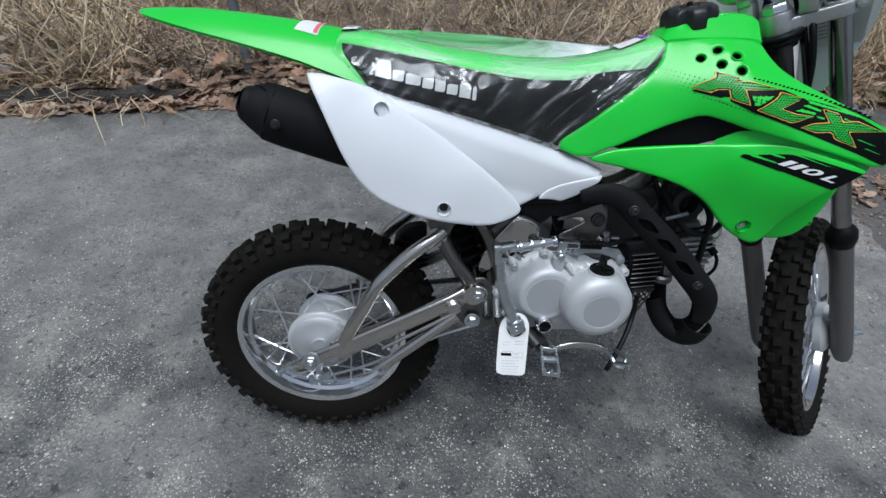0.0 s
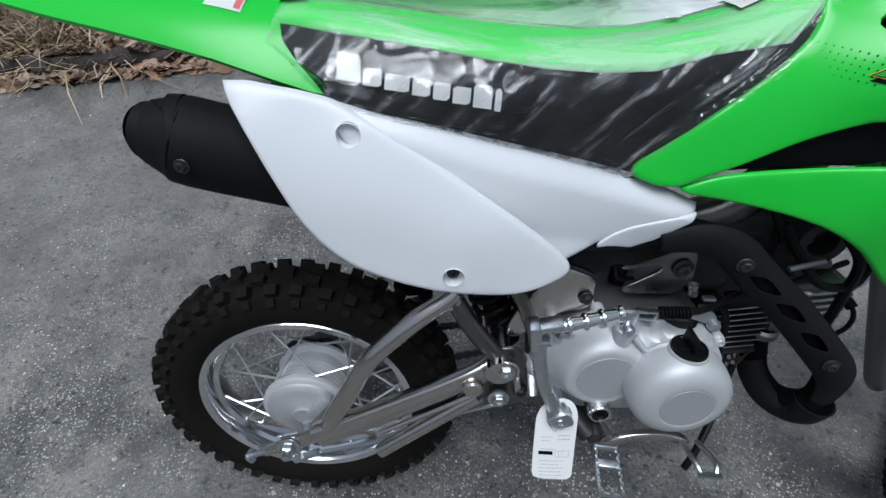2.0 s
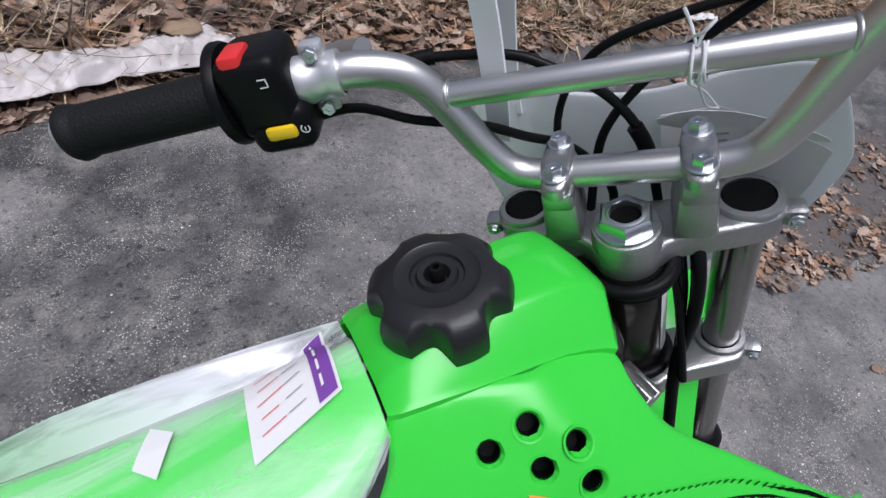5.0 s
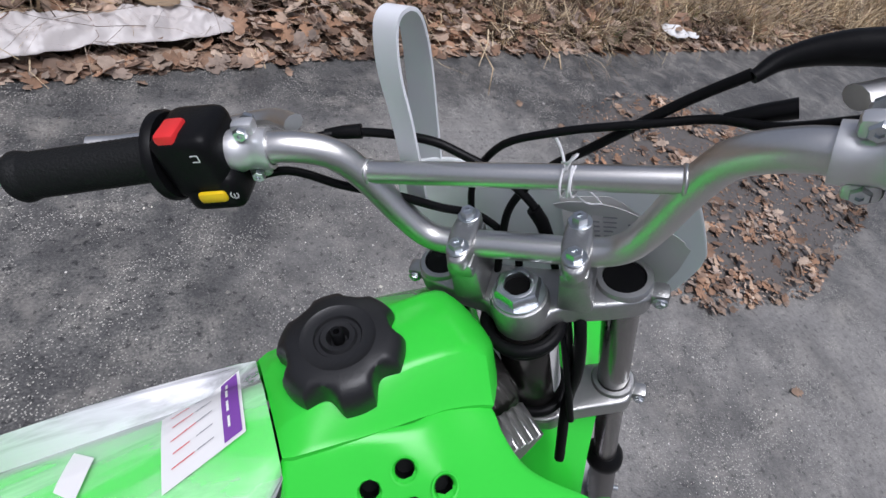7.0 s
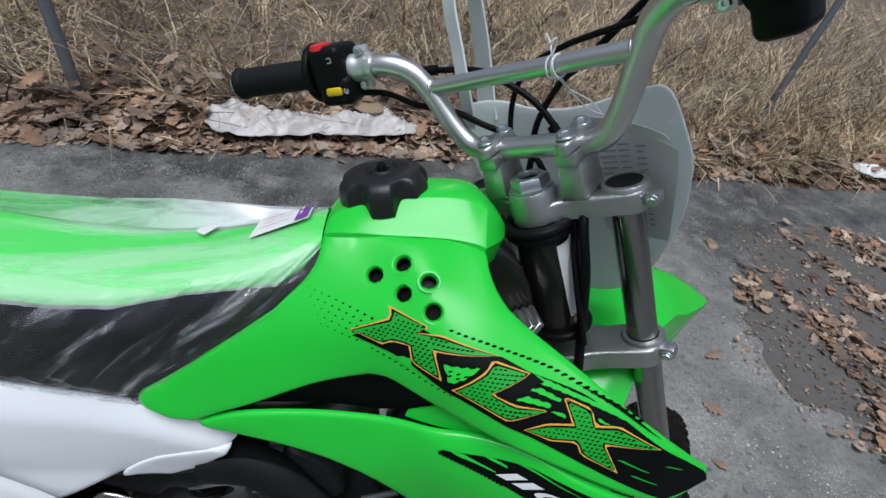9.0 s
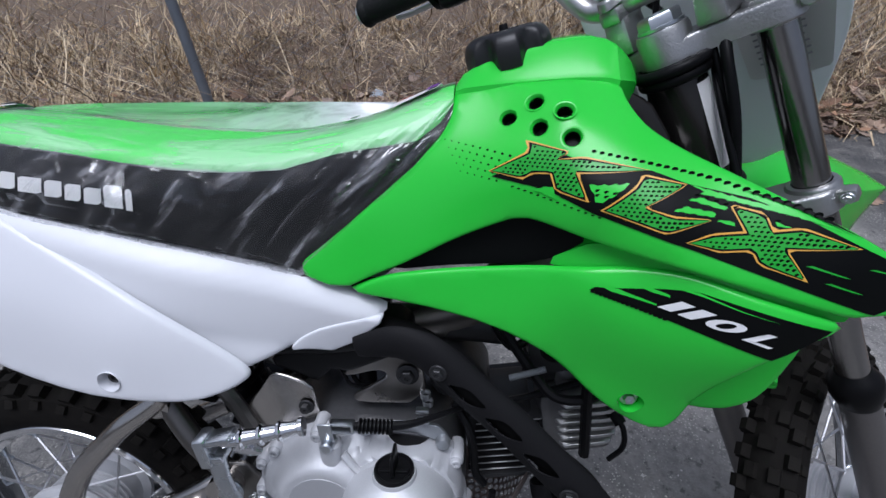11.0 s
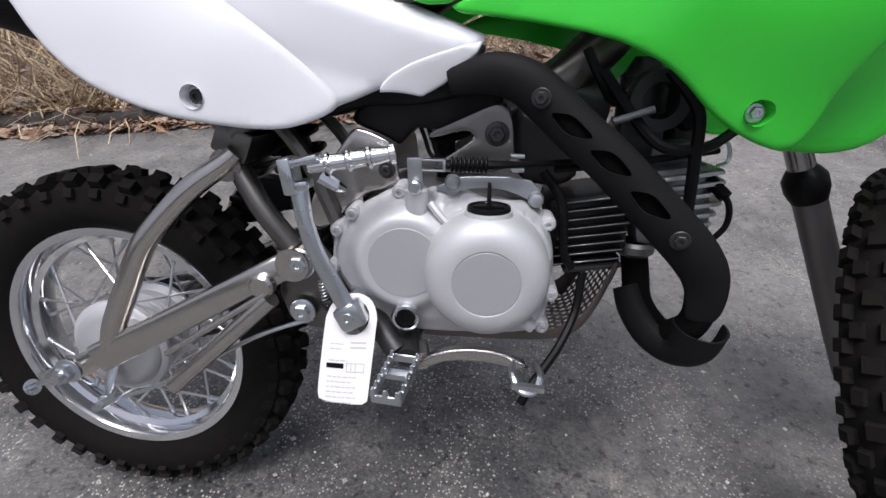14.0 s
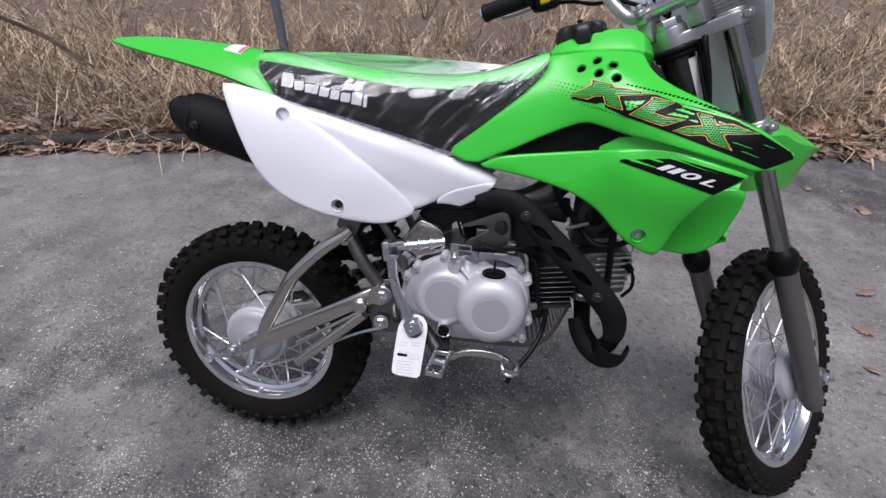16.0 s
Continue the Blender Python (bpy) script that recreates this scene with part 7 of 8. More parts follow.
# cables
for pts, r, label in (([(.052, -.126, .129), (.056, -.096, .110), (.056, -.044, .076), (.055, -.018, .060), (.052, .010, .028), (.046, .021, -.005), (.020, .028, -.06), (.012, .03, -.16), (.01, .02, -.26), (-.02, -.03, -.36)], .0033, "black front brake cable"),
                      ([(.012, -.165, .128), (.035, -.140, .108), (.050, -.115, .103), (.052, -.08, .099), (.054, -.026, .092), (.058, .018, .075), (.058, .045, .03), (.04, .045, -.05), (.01, .04, -.12)], .0029, "black throttle cable"),
                      ([(.010, .165, .112), (.040, .140, .101), (.050, .112, .096), (.052, .068, .088), (.052, .043, .075), (.052, .009, .048), (.050, -.013, .009), (.040, -.022, -.045), (-.005, -.034, -.09), (-.03, -.04, -.18)], .0034, "black clutch cable"),
                      ([(-.016, .19, .102), (.012, .165, .090), (.020, .131, .070), (.024, .089, .057), (.034, .063, .037), (.05, .035, .01), (.045, .01, -.03), (.02, .02, -.09)], .0034, "black switch wiring"),
                      ([(.03, -.04, -.03), (.0, -.046, -.06), (-.012, -.045, -.11), (-.02, -.035, -.17), (-.05, -.03, -.24)], .0052, "black hose beside the head tube"),
                      ([(.01, -.034, -.04), (-.004, -.038, -.09), (-.012, -.036, -.15), (-.03, -.03, -.2)], .003, "thin black cable")):
    part("cable", tube(bmesh.new(), pts, r, 10), BLACK_PLASTIC, BIKE, label, HEAD)
for p, q in (((.050, -.118, .103), (.046, -.150, .112)), ((.042, .142, .101), (.050, .116, .097))):
    bm = bmesh.new()
    tube(bm, [p, ((p[0] + q[0]) / 2, (p[1] + q[1]) / 2, (p[2] + q[2]) / 2), q], [.0034, .0052, .0056], 12)
    part("cable_boot", bm, BLACK_PLASTIC, BIKE, "black rubber cable boot", HEAD)
bm = tube(bmesh.new(), [(.050, -.006, .024), (.049, -.012, .010), (.046, -.016, -.005)], .0056, 10)
part("cable_boot", bm, BLACK_PLASTIC, BIKE, "black rubber cable boot", HEAD)
# number plate with its strap
PL = [(.085, .052), (.100, .052), (.108, .045), (.112, .02), (.108, -.03), (.095, -.10), (.07, -.185), (.0, -.208), (-.055, -.188), (-.085, -.14), (-.112, -.09), (-.122, -.06), (-.131, -.018), (-.127, .005), (-.118, .035), (-.109, .046), (-.09, .043), (-.05, .034), (-.01, .029), (.03, .034), (.06, .046)]
plate_f = lambda b, c: .080 - 1.9 * max(0, abs(b) - .06) ** 1.5 - .06 * min(0, c)  # noqa: E731
bm = panel(bmesh.new(), PL, lambda u, v, d: Vector((plate_f(u, v) + d, u, v)), .0028, .002, .011, (), 1)
plate = part("number_plate", bm, PLATE_WHITE, BIKE, "blank white plastic front number plate", HEAD)
bm = bmesh.new()
LOOP = spline([(.079, .088, .030), (.082, .086, .050), (.083, .080, .085), (.079, .071, .125), (.072, .064, .155), (.062, .060, .174), (.052, .0625, .180), (.044, .067, .174), (.038, .0705, .15), (.036, .072, .115), (.036, .077, .07), (.0395, .0835, .033)], 6)
LW = np.interp(np.linspace(0, 1, len(LOOP)), [0, .12, .45, .6, 1], [.015, .0135, .0088, .0085, .0085])
rings = []
for (p, t, a, b), half in zip(frames_along(LOOP), LW):
    wd = Vector((.25, 1, .1)).normalized() * float(half)
    n = t.cross(wd).normalized() * .0012
    rings.append([bm.verts.new(p + q) for q in (wd + n, wd - n, -wd - n, -wd + n)])
for a, b in zip(rings, rings[1:]):
    for i in range(4):
        bm.faces.new((a[i], a[(i + 1) % 4], b[(i + 1) % 4], b[i]))
bm.faces.new(rings[0])
bm.faces.new(rings[-1][::-1])
part("plate_strap", bm, WHITE, plate, "white plastic strap loop")
bm = bmesh.new()
panel(bm, [(-.022, .012), (-.060, .012), (-.084, .001), (-.119, -.007), (-.115, -.038), (-.099, -.111), (-.070, -.117), (-.03, -.11)], lambda u, v, d: Vector((plate_f(u, v) - .004 + d - .003 * math.sin((u + .02) * 40), u, v)), .0006, 0, .009, (), 0)
leaflet = part("warning_leaflet", bm, PAPER, plate, "white printed paper leaflet")
bm = bmesh.new()
for k in range(15):
    z = -.0105 - .0062 * k
    for j in range(3):
        b0 = -.036 - .0195 * j
        w = .0165 - (.006 if (k * 3 + j) % 5 == 0 else 0)
        u = b0 - w / 2
        block(bm, (.0003, w, .0018), Matrix.Translation((plate_f(u, z) - .0046 - .003 * math.sin((u + .02) * 40), u - .0012 * k * .3, z)))
part("leaflet_print", bm, INK, leaflet, "grey bars of unreadable print")
bm = bmesh.new()
panel(bm, [(-.014, .019), (-.035, .027), (-.060, .022), (-.117, .008), (-.111, .002), (-.068, .006), (-.041, .006)], lambda u, v, d: Vector((plate_f(u, v) - .016 - .3 * (v - .006) + d, u, v)), .0006, 0, .008, (), 1)
part("leaflet_fold", bm, PAPER, leaflet)

# string tied round the crossbar
bm = bmesh.new()
for k, y in enumerate((-.038, -.034, -.041)):
    ring(bm, (.016, y, .086), (0.1 * k, 1, .15 - .1 * k), .0094, .0009, 20)
tube(bm, [(.016, -.036, .095), (.018, -.040, .103), (.014, -.043, .108), (.012, -.038, .104), (.017, -.034, .100)], .0009, 6)
tube(bm, [(.016, -.036, .095), (.022, -.033, .105), (.024, -.030, .112)], .0009, 6)
tube(bm, [(.020, -.037, .078), (.030, -.041, .060), (.044, -.047, .040), (.055, -.055, .030)], .0007, 6)
tube(bm, [(.020, -.035, .078), (.036, -.036, .062), (.052, -.046, .045), (.055, -.055, .030)], .0007, 6)
tie = finish("string_tie", bm, STRING, None, "", BIKE.matrix_basis @ HEAD @ Matrix.Translation((.0005, 0, -.0025)))
tagged(tie, "thin white string knotted round the handlebar crossbar", "string")

# ---------------------------------------------------------------- film over the seat, papers, hang tag
rs = random.Random(8)
FAR_X = [.046, .085, .12, .20, .30, .35, .40, .45, .50, .54, .552]
FAR_Y = [.030, .020, .012, .008, .012, .022, .040, .048, .052, .048, .044]
FAR_Z = [.812, .818, .822, .8225, .822, .820, .819, .8175, .8165, .822, .826]
rings = []
for x, side, top in seat_sections(.0022):
    right = [(-y - .0005, z) for y, z in side] + [(-y, z) for y, z in top[1:]]
    y1, z1 = float(np.interp(x, FAR_X, FAR_Y)), float(np.interp(x, FAR_X, FAR_Z))
    y0, z0 = right[-1]
    ye = top[0][0] * FAR_HALF
    ys = min(.9 * ye, y1 + .012)  # lies on the seat as far as here, then stands up to a taut ridge
    lie = [(ys * k, float(np.interp(ys * k, [y * FAR_HALF for y, z in top[::-1]], [z for y, z in top[::-1]])) + .001) for k in (.25, .5, .75, 1)]
    bridge = lie + [(ys + (y1 - ys) * k, lie[3][1] + (z1 - lie[3][1]) * k ** .8) for k in (.25, .5, .75, 1)]
    left = [(y1 + .004, z1 - .004), (max(y1 + .012, .045), z1 - .018), (max(y1 + .014, .055), side[3][1]), (max(y1 + .014, .06), side[0][1])]
    rings.append([(x, y, z) for y, z in right + bridge + left])
G = np.array(rings)
fine = []
for i in range(len(G) - 1):
    for t in np.linspace(0, 1, 14, endpoint=False):
        fine.append(G[i] * (1 - t) + G[i + 1] * t)
fine.append(G[-1])
ver = []
for row in fine:
    out = []
    for i in range(len(row) - 1):
        for t in (0, .2, .4, .6, .8):
            out.append(row[i] * (1 - t) + row[i + 1] * t)
    out.append(row[-1])
    ver.append(out)
film = thing("seat_film", BIKE.matrix_basis.copy(), "creased clear plastic film wrapped over the bike seat", "plastic film")
SIDE_N, TOP_N = 5 * 6, 5 * 14
moved = []
for row in ver:
    line = []
    seam = Vector(row[SIDE_N])
    low = Vector(row[0])
    jag = abs(noise.noise((seam.x * 13, 1, 5))) + .35 * abs(noise.noise((seam.x * 34, 2, 5)))
    hang = float(np.interp(seam.x, [.05, .10, .22, .30, .36, .42, .50], [.036, .046, .036, .012, .016, .012, .006])) * (.55 + 1.9 * jag)
    hang = min(hang, .6 * (seam.z - low.z))
    for i, p in enumerate(row):
        q = Vector(p)
        u, w = .73 * q.x + .68 * q.z, -.68 * q.x + .73 * q.z
        front = min(1.0, max(0.0, (q.x - .36) / .08))
        streak = max(0.0, 1 - 6 * abs(noise.noise((u * 4, 0, w * 48)))) + .7 * max(0.0, 1 - 7 * abs(noise.noise((u * 6, 4, w * 95))))
        cell = noise.voronoi((q.x * 30, 3, q.z * 34))[0]
        shard = max(0.0, 1 - 5 * (cell[1] - cell[0]))
        home = noise.voronoi((q.x * 46, 3, q.z * 50))[1][0]
        lean_x, lean_z = noise.noise(home * 3.7), noise.noise(home * 5.3)
        facet = (q.x - home.x / 46) * lean_x + (q.z - home.z / 50) * lean_z
        k = min(1.0, i / 4) if i <= SIDE_N else max(0.0, 1 - (i - SIDE_N) / 12)
        if i <= SIDE_N:
            drop = seam.z - q.z
            full = max(.001, seam.z - low.z - hang)
            q.y -= .36 * (drop if drop < hang else hang * max(0.0, 1 - (drop - hang) / (full * .55)))
        q.y -= k * (.0030 * front * streak + .0011 * (1 - .5 * front) * shard + .17 * (1 - .6 * front) * facet + .002 * (1 - front))
        q.z += k * .0008 * front * streak
        line.append(q)
    moved.append(line)
for name, cols, mat, label in (("film_side", range(0, SIDE_N + 1), FILM, "clear film creased over the seat side"), ("film_top", range(SIDE_N, TOP_N + 21), FILM_TOP_MAT, "clear film taut over the seat top"),
                               ("film_far_side", range(TOP_N + 20, len(moved[0])), FILM_FAR, "cloudy film stretched past the seat top")):
    bm = bmesh.new()
    vv = [[bm.verts.new(row[i]) for i in cols] for row in moved]
    for a, b in zip(vv, vv[1:]):
        for i in range(len(a) - 1):
            bm.faces.new((a[i], a[i + 1], b[i + 1], b[i]))
    part(name, bm, mat, film, label).visible_shadow = False
bm = bmesh.new()
vv = []
for k, row in enumerate(moved[40:]):
    b0, b1 = Vector(row[0]), Vector(row[4])
    out = Vector((0, -1, .2))
    w = .5 + .5 * noise.noise((k * .11, 3, 1))
    vv.append([bm.verts.new(b0 + out * (.0015 + .002 * noise.noise((k * .5, j, 5))) + (b1 - b0) * (j / 4 - .85) * (.35 + .5 * w)) for j in range(5)])
for a, b in zip(vv, vv[1:]):
    for i in range(4):
        bm.faces.new((a[i], a[i + 1], b[i + 1], b[i]))
part("film_hem", bm, FILM_HEM, film, "bunched whitish edge of the film").visible_shadow = False


def on_seat(x, y, lift=.003):
    """A point that lies on the film over the seat."""
    z = []
    for row in G:
        n = 23 if row[22, 1] > row[18, 1] else 19
        z.append(float(np.interp(y, row[6:n, 1], row[6:n, 2])))
    return Vector((x, y, float(np.interp(x, SX, z)) + lift))


def sticker(name, corners, mat, label):
    """A paper patch lying on the film, corners in the bike's x and y."""
    bm = bmesh.new()
    n = 16
    a, b, c, d = [Vector(q) for q in corners]
    g = [[bm.verts.new(on_seat(*((a.lerp(b, u)).lerp(d.lerp(c, u), v)))) for u in np.linspace(0, 1, n)] for v in np.linspace(0, 1, n)]
    for r, s in zip(g, g[1:]):
        for i in range(n - 1):
            bm.faces.new((r[i], r[i + 1], s[i + 1], s[i]))
    ob = finish(name, bm, mat, None, "", BIKE.matrix_basis.copy())
    return tagged(ob, label, "sticker"), g


ST = [(.490, .024), (.540, .040), (.537, -.016), (.488, -.028)]
st, _ = sticker("paper_label", ST, PAPER, "white paper label with purple band on the wrapped seat")


def patch(corners, u0, u1, v0, v1):
    a, b, c, d = [Vector(q) for q in corners]
    return [tuple((a.lerp(b, u)).lerp(d.lerp(c, u), v)) for u, v in ((u0, v0), (u1, v0), (u1, v1), (u0, v1))]


def printed(name, corners, mat, parent, label="", lift=.0044):
    bm = bmesh.new()
    n = 16
    a, b, c, d = [Vector(q) for q in corners]
    g = [[bm.verts.new(on_seat(*((a.lerp(b, u)).lerp(d.lerp(c, u), v)), lift)) for u in np.linspace(0, 1, n)] for v in np.linspace(0, 1, n)]
    for r, s in zip(g, g[1:]):
        for i in range(n - 1):
            bm.faces.new((r[i], r[i + 1], s[i + 1], s[i]))
    return part(name, bm, mat, parent, label)


printed("purple_band", patch(ST, .74, .96, .03, .97), PURPLE, st, "purple printed band")
for k in range(4):
    printed("print_bar", patch(ST, .80, .83, .1 + .2 * k, .24 + .2 * k), PAPER, st, "", .0056)
for k in range(5):
    printed("pen_mark", patch(ST, .12 + .02 * (k % 2), .34 + .05 * (k % 3), .12 + .17 * k, .135 + .17 * k), INK_RED, st, "red pen mark")
    printed("print_bar", patch(ST, .42, .62, .12 + .17 * k, .135 + .17 * k), INK, st)
sticker("paper_scrap", [(.432, .003), (.440, .027), (.452, .016), (.443, -.008)], PAPER, "small white paper scrap on the wrapped seat")

seat_label, _ = sticker("paper_label", [(.052, -.030), (.078, -.034), (.082, .030), (.058, .030)], PAPER, "white paper label with a grey print patch behind the seat")
printed("print_patch", [(.059, -.010), (.074, -.012), (.078, .026), (.063, .026)], INK, seat_label)


def fender_point(x, y, lift=.0012):
    """A point that lies on the tail fender."""
    w, zt, ze = (float(np.interp(x, FX, q)) for q in (F_W, F_TOP, F_EDGE))
    a = float(np.interp(abs(y) / w, [1.02 * k * (.62 + .38 * k) for k in np.linspace(0, 1, 30)], np.linspace(0, 1, 30)))
    return Vector((x, y, ze + (zt - ze) * (1 - a ** 3.2) + lift))


def fender_patch(name, corners, mat, parent, lift, label=""):
    a, b, c, d = [Vector(q) for q in corners]
    bm = bmesh.new()
    g = [[bm.verts.new(fender_point(*((a.lerp(b, u)).lerp(d.lerp(c, u), v)), lift)) for u in np.linspace(0, 1, 6)] for v in np.linspace(0, 1, 9)]
    for r, s in zip(g, g[1:]):
        for i in range(5):
            bm.faces.new((r[i], r[i + 1], s[i + 1], s[i]))
    return part(name, bm, mat, parent, label)


TS = [(-.012, -.046), (.022, -.050), (.030, .006), (.000, .006)]
tail_label = fender_patch("warning_sticker", TS, PAPER, BIKE, .0012, "white warning sticker with a red bar")
fender_patch("sticker_bar", patch(TS, .78, .96, .04, .96), INK_RED, tail_label, .0018, "red bar")

# hang tag on the kick starter
bm = bmesh.new()
TAG = [(.343, .381), (.361, .385), (.376, .381), (.3845, .366), (.3835, .35), (.3795, .292), (.379, .286), (.374, .2835), (.335, .286), (.329, .2865), (.327, .292), (.3295, .345), (.3315, .366)]
tag_f = lambda u, v: -.133 - .48 * (.385 - v) + 2.4 * (u - .355) ** 2  # noqa: E731
panel(bm, TAG, lambda u, v, d: Vector((u, tag_f(u, v) + d, v)), .0006, 0, .008, [(.360, .362, .0165)], 1)
tag = finish("hang_tag", bm, PAPER, None, "", BIKE.matrix_basis.copy())
tagged(tag, "white printed card tag hanging on the kick starter", "hang tag")
bm = bmesh.new()


def tag_bar(u0, u1, v0, v1, bm):
    bm.faces.new([bm.verts.new((u - .003, tag_f(u - .003, v - .010) - .0005, v - .010)) for u, v in ((u0, v0), (u1, v0), (u1, v1), (u0, v1))])


for k in range(9):
    v = .347 - .0045 * k - (.006 if k > 1 else 0) - (.010 if k > 2 else 0)
    sh = -.04 * (.35 - v)
    end = .341 + sh + (.014, .012, .02, .03, .026, .03, .028, .031, .027)[k]
    u = .341 + sh
    while u < end - .001:
        w = min(rs.uniform(.0025, .0065), end - u)
        tag_bar(u, u + w, v, v + .0009, bm)
        u += w + .0011
    if k < 2:
        tag_bar(.362 + sh, .362 + sh + .016, v + .0015, v + .0026, bm)
part("tag_print", bm, material("pale_grey_print", (0.5, 0.5, 0.52), 0.7, grain=0.1), tag, "grey bars of unreadable print")
bm = bmesh.new()
tag_bar(.338, .356, .3255, .3300, bm)
part("tag_bar", bm, DECAL_BLACK, tag, "black printed bar")
bm = bmesh.new()
for a, b, c, d in ((.359, .377, .3300, .3304), (.359, .377, .3225, .3229), (.359, .3594, .3225, .3304), (.368, .3684, .3225, .3304), (.3766, .377, .3225, .3304), (.3636, .364, .3225, .3304)):
    tag_bar(a, b, c, d, bm)
part("tag_grid", bm, INK, tag)

# ---------------------------------------------------------------- leaves, grass, fence and litter
rng = np.random.default_rng(5)


def soup(name, verts, faces, mat, label, category):
    me = bpy.data.meshes.new(name)
    me.from_pydata(verts, [], faces)
    me.materials.append(mat)
    me.update()
    ob = new(name, me)
    return tagged(ob, label, category, kind="stuff")


LOBES = [(0, 0), (.18, .10), (.12, .24), (.34, .30), (.22, .44), (.40, .56), (.24, .66), (.22, .86), (0, 1.0)]


def leaf_mesh(r, verts, faces, x, y, z, size, tilt=.5):
    """A curled, lobed dead leaf of a dozen triangles."""
    yaw = r.uniform(0, 6.28)
    rot = Euler((r.uniform(-tilt, tilt), r.uniform(-tilt, tilt), yaw)).to_matrix()
    curl, cup = r.uniform(-.35, .55), r.uniform(-.3, .8)
    wide = r.uniform(.7, 1.15)
    s = len(verts)
    pts = [(u * wide, v) for u, v in LOBES] + [(-u * wide * r.uniform(.85, 1.1), v) for u, v in LOBES[-2:0:-1]]
    for u, v in pts:
        h = curl * (v - .5) ** 2 + cup * u * u
        p = rot @ Vector((u, v - .5, h)) * size
        verts.append((x + p.x, y + p.y, max(z + p.z, 0.002 + z * 0.2)))
    c = rot @ Vector((0, 0, -.02)) * size
    verts.append((x + c.x, y + c.y, z + .003))
    n = len(pts)
    for i in range(n):
        faces.append((s + i, s + (i + 1) % n, s + n))


def ground_z(x, y):
    return -.012 + .05 * max(0, min(4, y - edge_y(x) - .15))


SHEET = np.array([(-.56, 2.46), (-.49, 2.33), (-.38, 2.28), (-.21, 2.33), (-.05, 2.42), (.16, 2.48), (.38, 2.56), (.45, 2.65), (.36, 2.70), (.27, 2.80), (.12, 2.72), (-.03, 2.62), (-.20, 2.60), (-.35, 2.57), (-.48, 2.60)])
verts, faces = [], []
for k in range(15000):  # drift along the edge, thicker under the fence
    x = rng.uniform(-4.5, 6.5)
    d = abs(rng.normal(0, .33)) * (1 if rng.random() > .12 else 2.4) - .07
    if d > .9:
        continue
    thick = .5 + .5 * noise.noise((x * .8, 2, 5)) + (.35 if x < .6 else 0)
    if rng.random() > .35 + .8 * thick or (x < -1.25 and d > -.02 and rng.random() < .72) or (x > 1.7 and rng.random() < .55):
        continue
    y = edge_y(x) + d
    if rng.random() < .88 and -.6 < x < .5 and inside(np.array([[x, y]]), SHEET)[0]:
        continue
    leaf_mesh(rng, verts, faces, x, y, max(.004, ground_z(x, y)) + abs(rng.normal(0, .022 + .045 * max(0, min(1, d / .3)))) * (1 if d > .02 else .2), .04 + .085 * rng.random() ** 1.4)
soup("leaf_litter", verts, faces, LEAF, "drift of dead brown oak leaves along the asphalt edge", "leaves")
verts, faces = [], []
PATCH = np.array([(1.64, 1.60), (1.57, 1.47), (1.66, 1.22), (1.9, 1.07), (2.45, 1.05), (3.4, 1.4), (3.8, 1.8), (3.3, 2.05), (2.85, 2.38), (2.4, 2.42), (1.98, 2.28), (1.82, 1.95)])
c = PATCH.mean(0)
n = 0
while n < 5200:
    p = np.array([rng.uniform(1.4, 4.0), rng.uniform(.95, 2.45)])
    if not inside(p[None], PATCH)[0]:
        continue
    n += 1
    if noise.noise((p[0] * 3.2, p[1] * 3.2, 1)) + .5 * noise.noise((p[0] * 11, p[1] * 11, 4)) < .5 * rng.random() - .1:
        continue
    leaf_mesh(rng, verts, faces, p[0], p[1], .008 + abs(rng.normal(0, .010)), .012 + .055 * rng.random() ** 1.8, .45)
n = 0
while n < 2600:
    p = np.array([rng.uniform(1.4, 4.0), rng.uniform(.95, 2.45)])
    if inside(p[None], PATCH)[0]:
        n += 1
        leaf_mesh(rng, verts, faces, p[0], p[1], .007 + abs(rng.normal(0, .003)), .006 + .012 * rng.random(), .4)
soup("leaf_litter", verts, faces, LEAF, "patch of trodden wet leaves on the asphalt", "leaves")
bm = bmesh.new()
pm = round_corners([tuple(q) for q in PATCH], 3)
rim = resampled(pm, .03)
rim = np.array([c + (q - c) * (.94 + .08 * noise.noise((q[0] * 13, q[1] * 13, 3)) + .16 * noise.noise((q[0] * 4, q[1] * 4, 9))) for q in rim])
panel(bm, [tuple(q) for q in rim], lambda u, v, d: Vector((u, v, .001 + .007 * min(1, max(0, float(edge_distance(np.array([[u, v]]), rim)[0]) / .12)) * (.7 + .6 * noise.noise((u * 9, v * 9, 2))))), 0, 0, .06, (), 0)
mud = finish("mud_patch", bm, material("damp_leaf_mud", (.06, .057, .056), .55, rough_var=.15, grain=1.0, grain_scale=45, dark=(.13, .117, .107), blotch=.4, blotch_scale=5, bump=.6, bump_scale=90))
tagged(mud, "damp dark silt under trodden leaves on asphalt", "mud", kind="stuff")
for k, (x, y, s) in enumerate(((1.48, 1.43, .075), (1.78, 2.09, .09), (.60, 2.42, .055), (1.38, 1.22, .06), (1.32, 1.05, .045), (1.63, 2.28, .06), (1.36, 1.60, .05), (.1, 2.3, .04), (-.2, 2.25, .035), (2.0, .75, .06))):
    v, f = [], []
    leaf_mesh(rng, v, f, 0, 0, .006, s, .35)
    me = bpy.data.meshes.new("dry_leaf")
    me.from_pydata(v, [], f)
    me.materials.append(LEAF)
    ob = new("dry_leaf", me)
    ob.location = (x, y, 0.001)
    tagged(ob, "single curled dead oak leaf lying on asphalt", "leaf", "loose leaves")

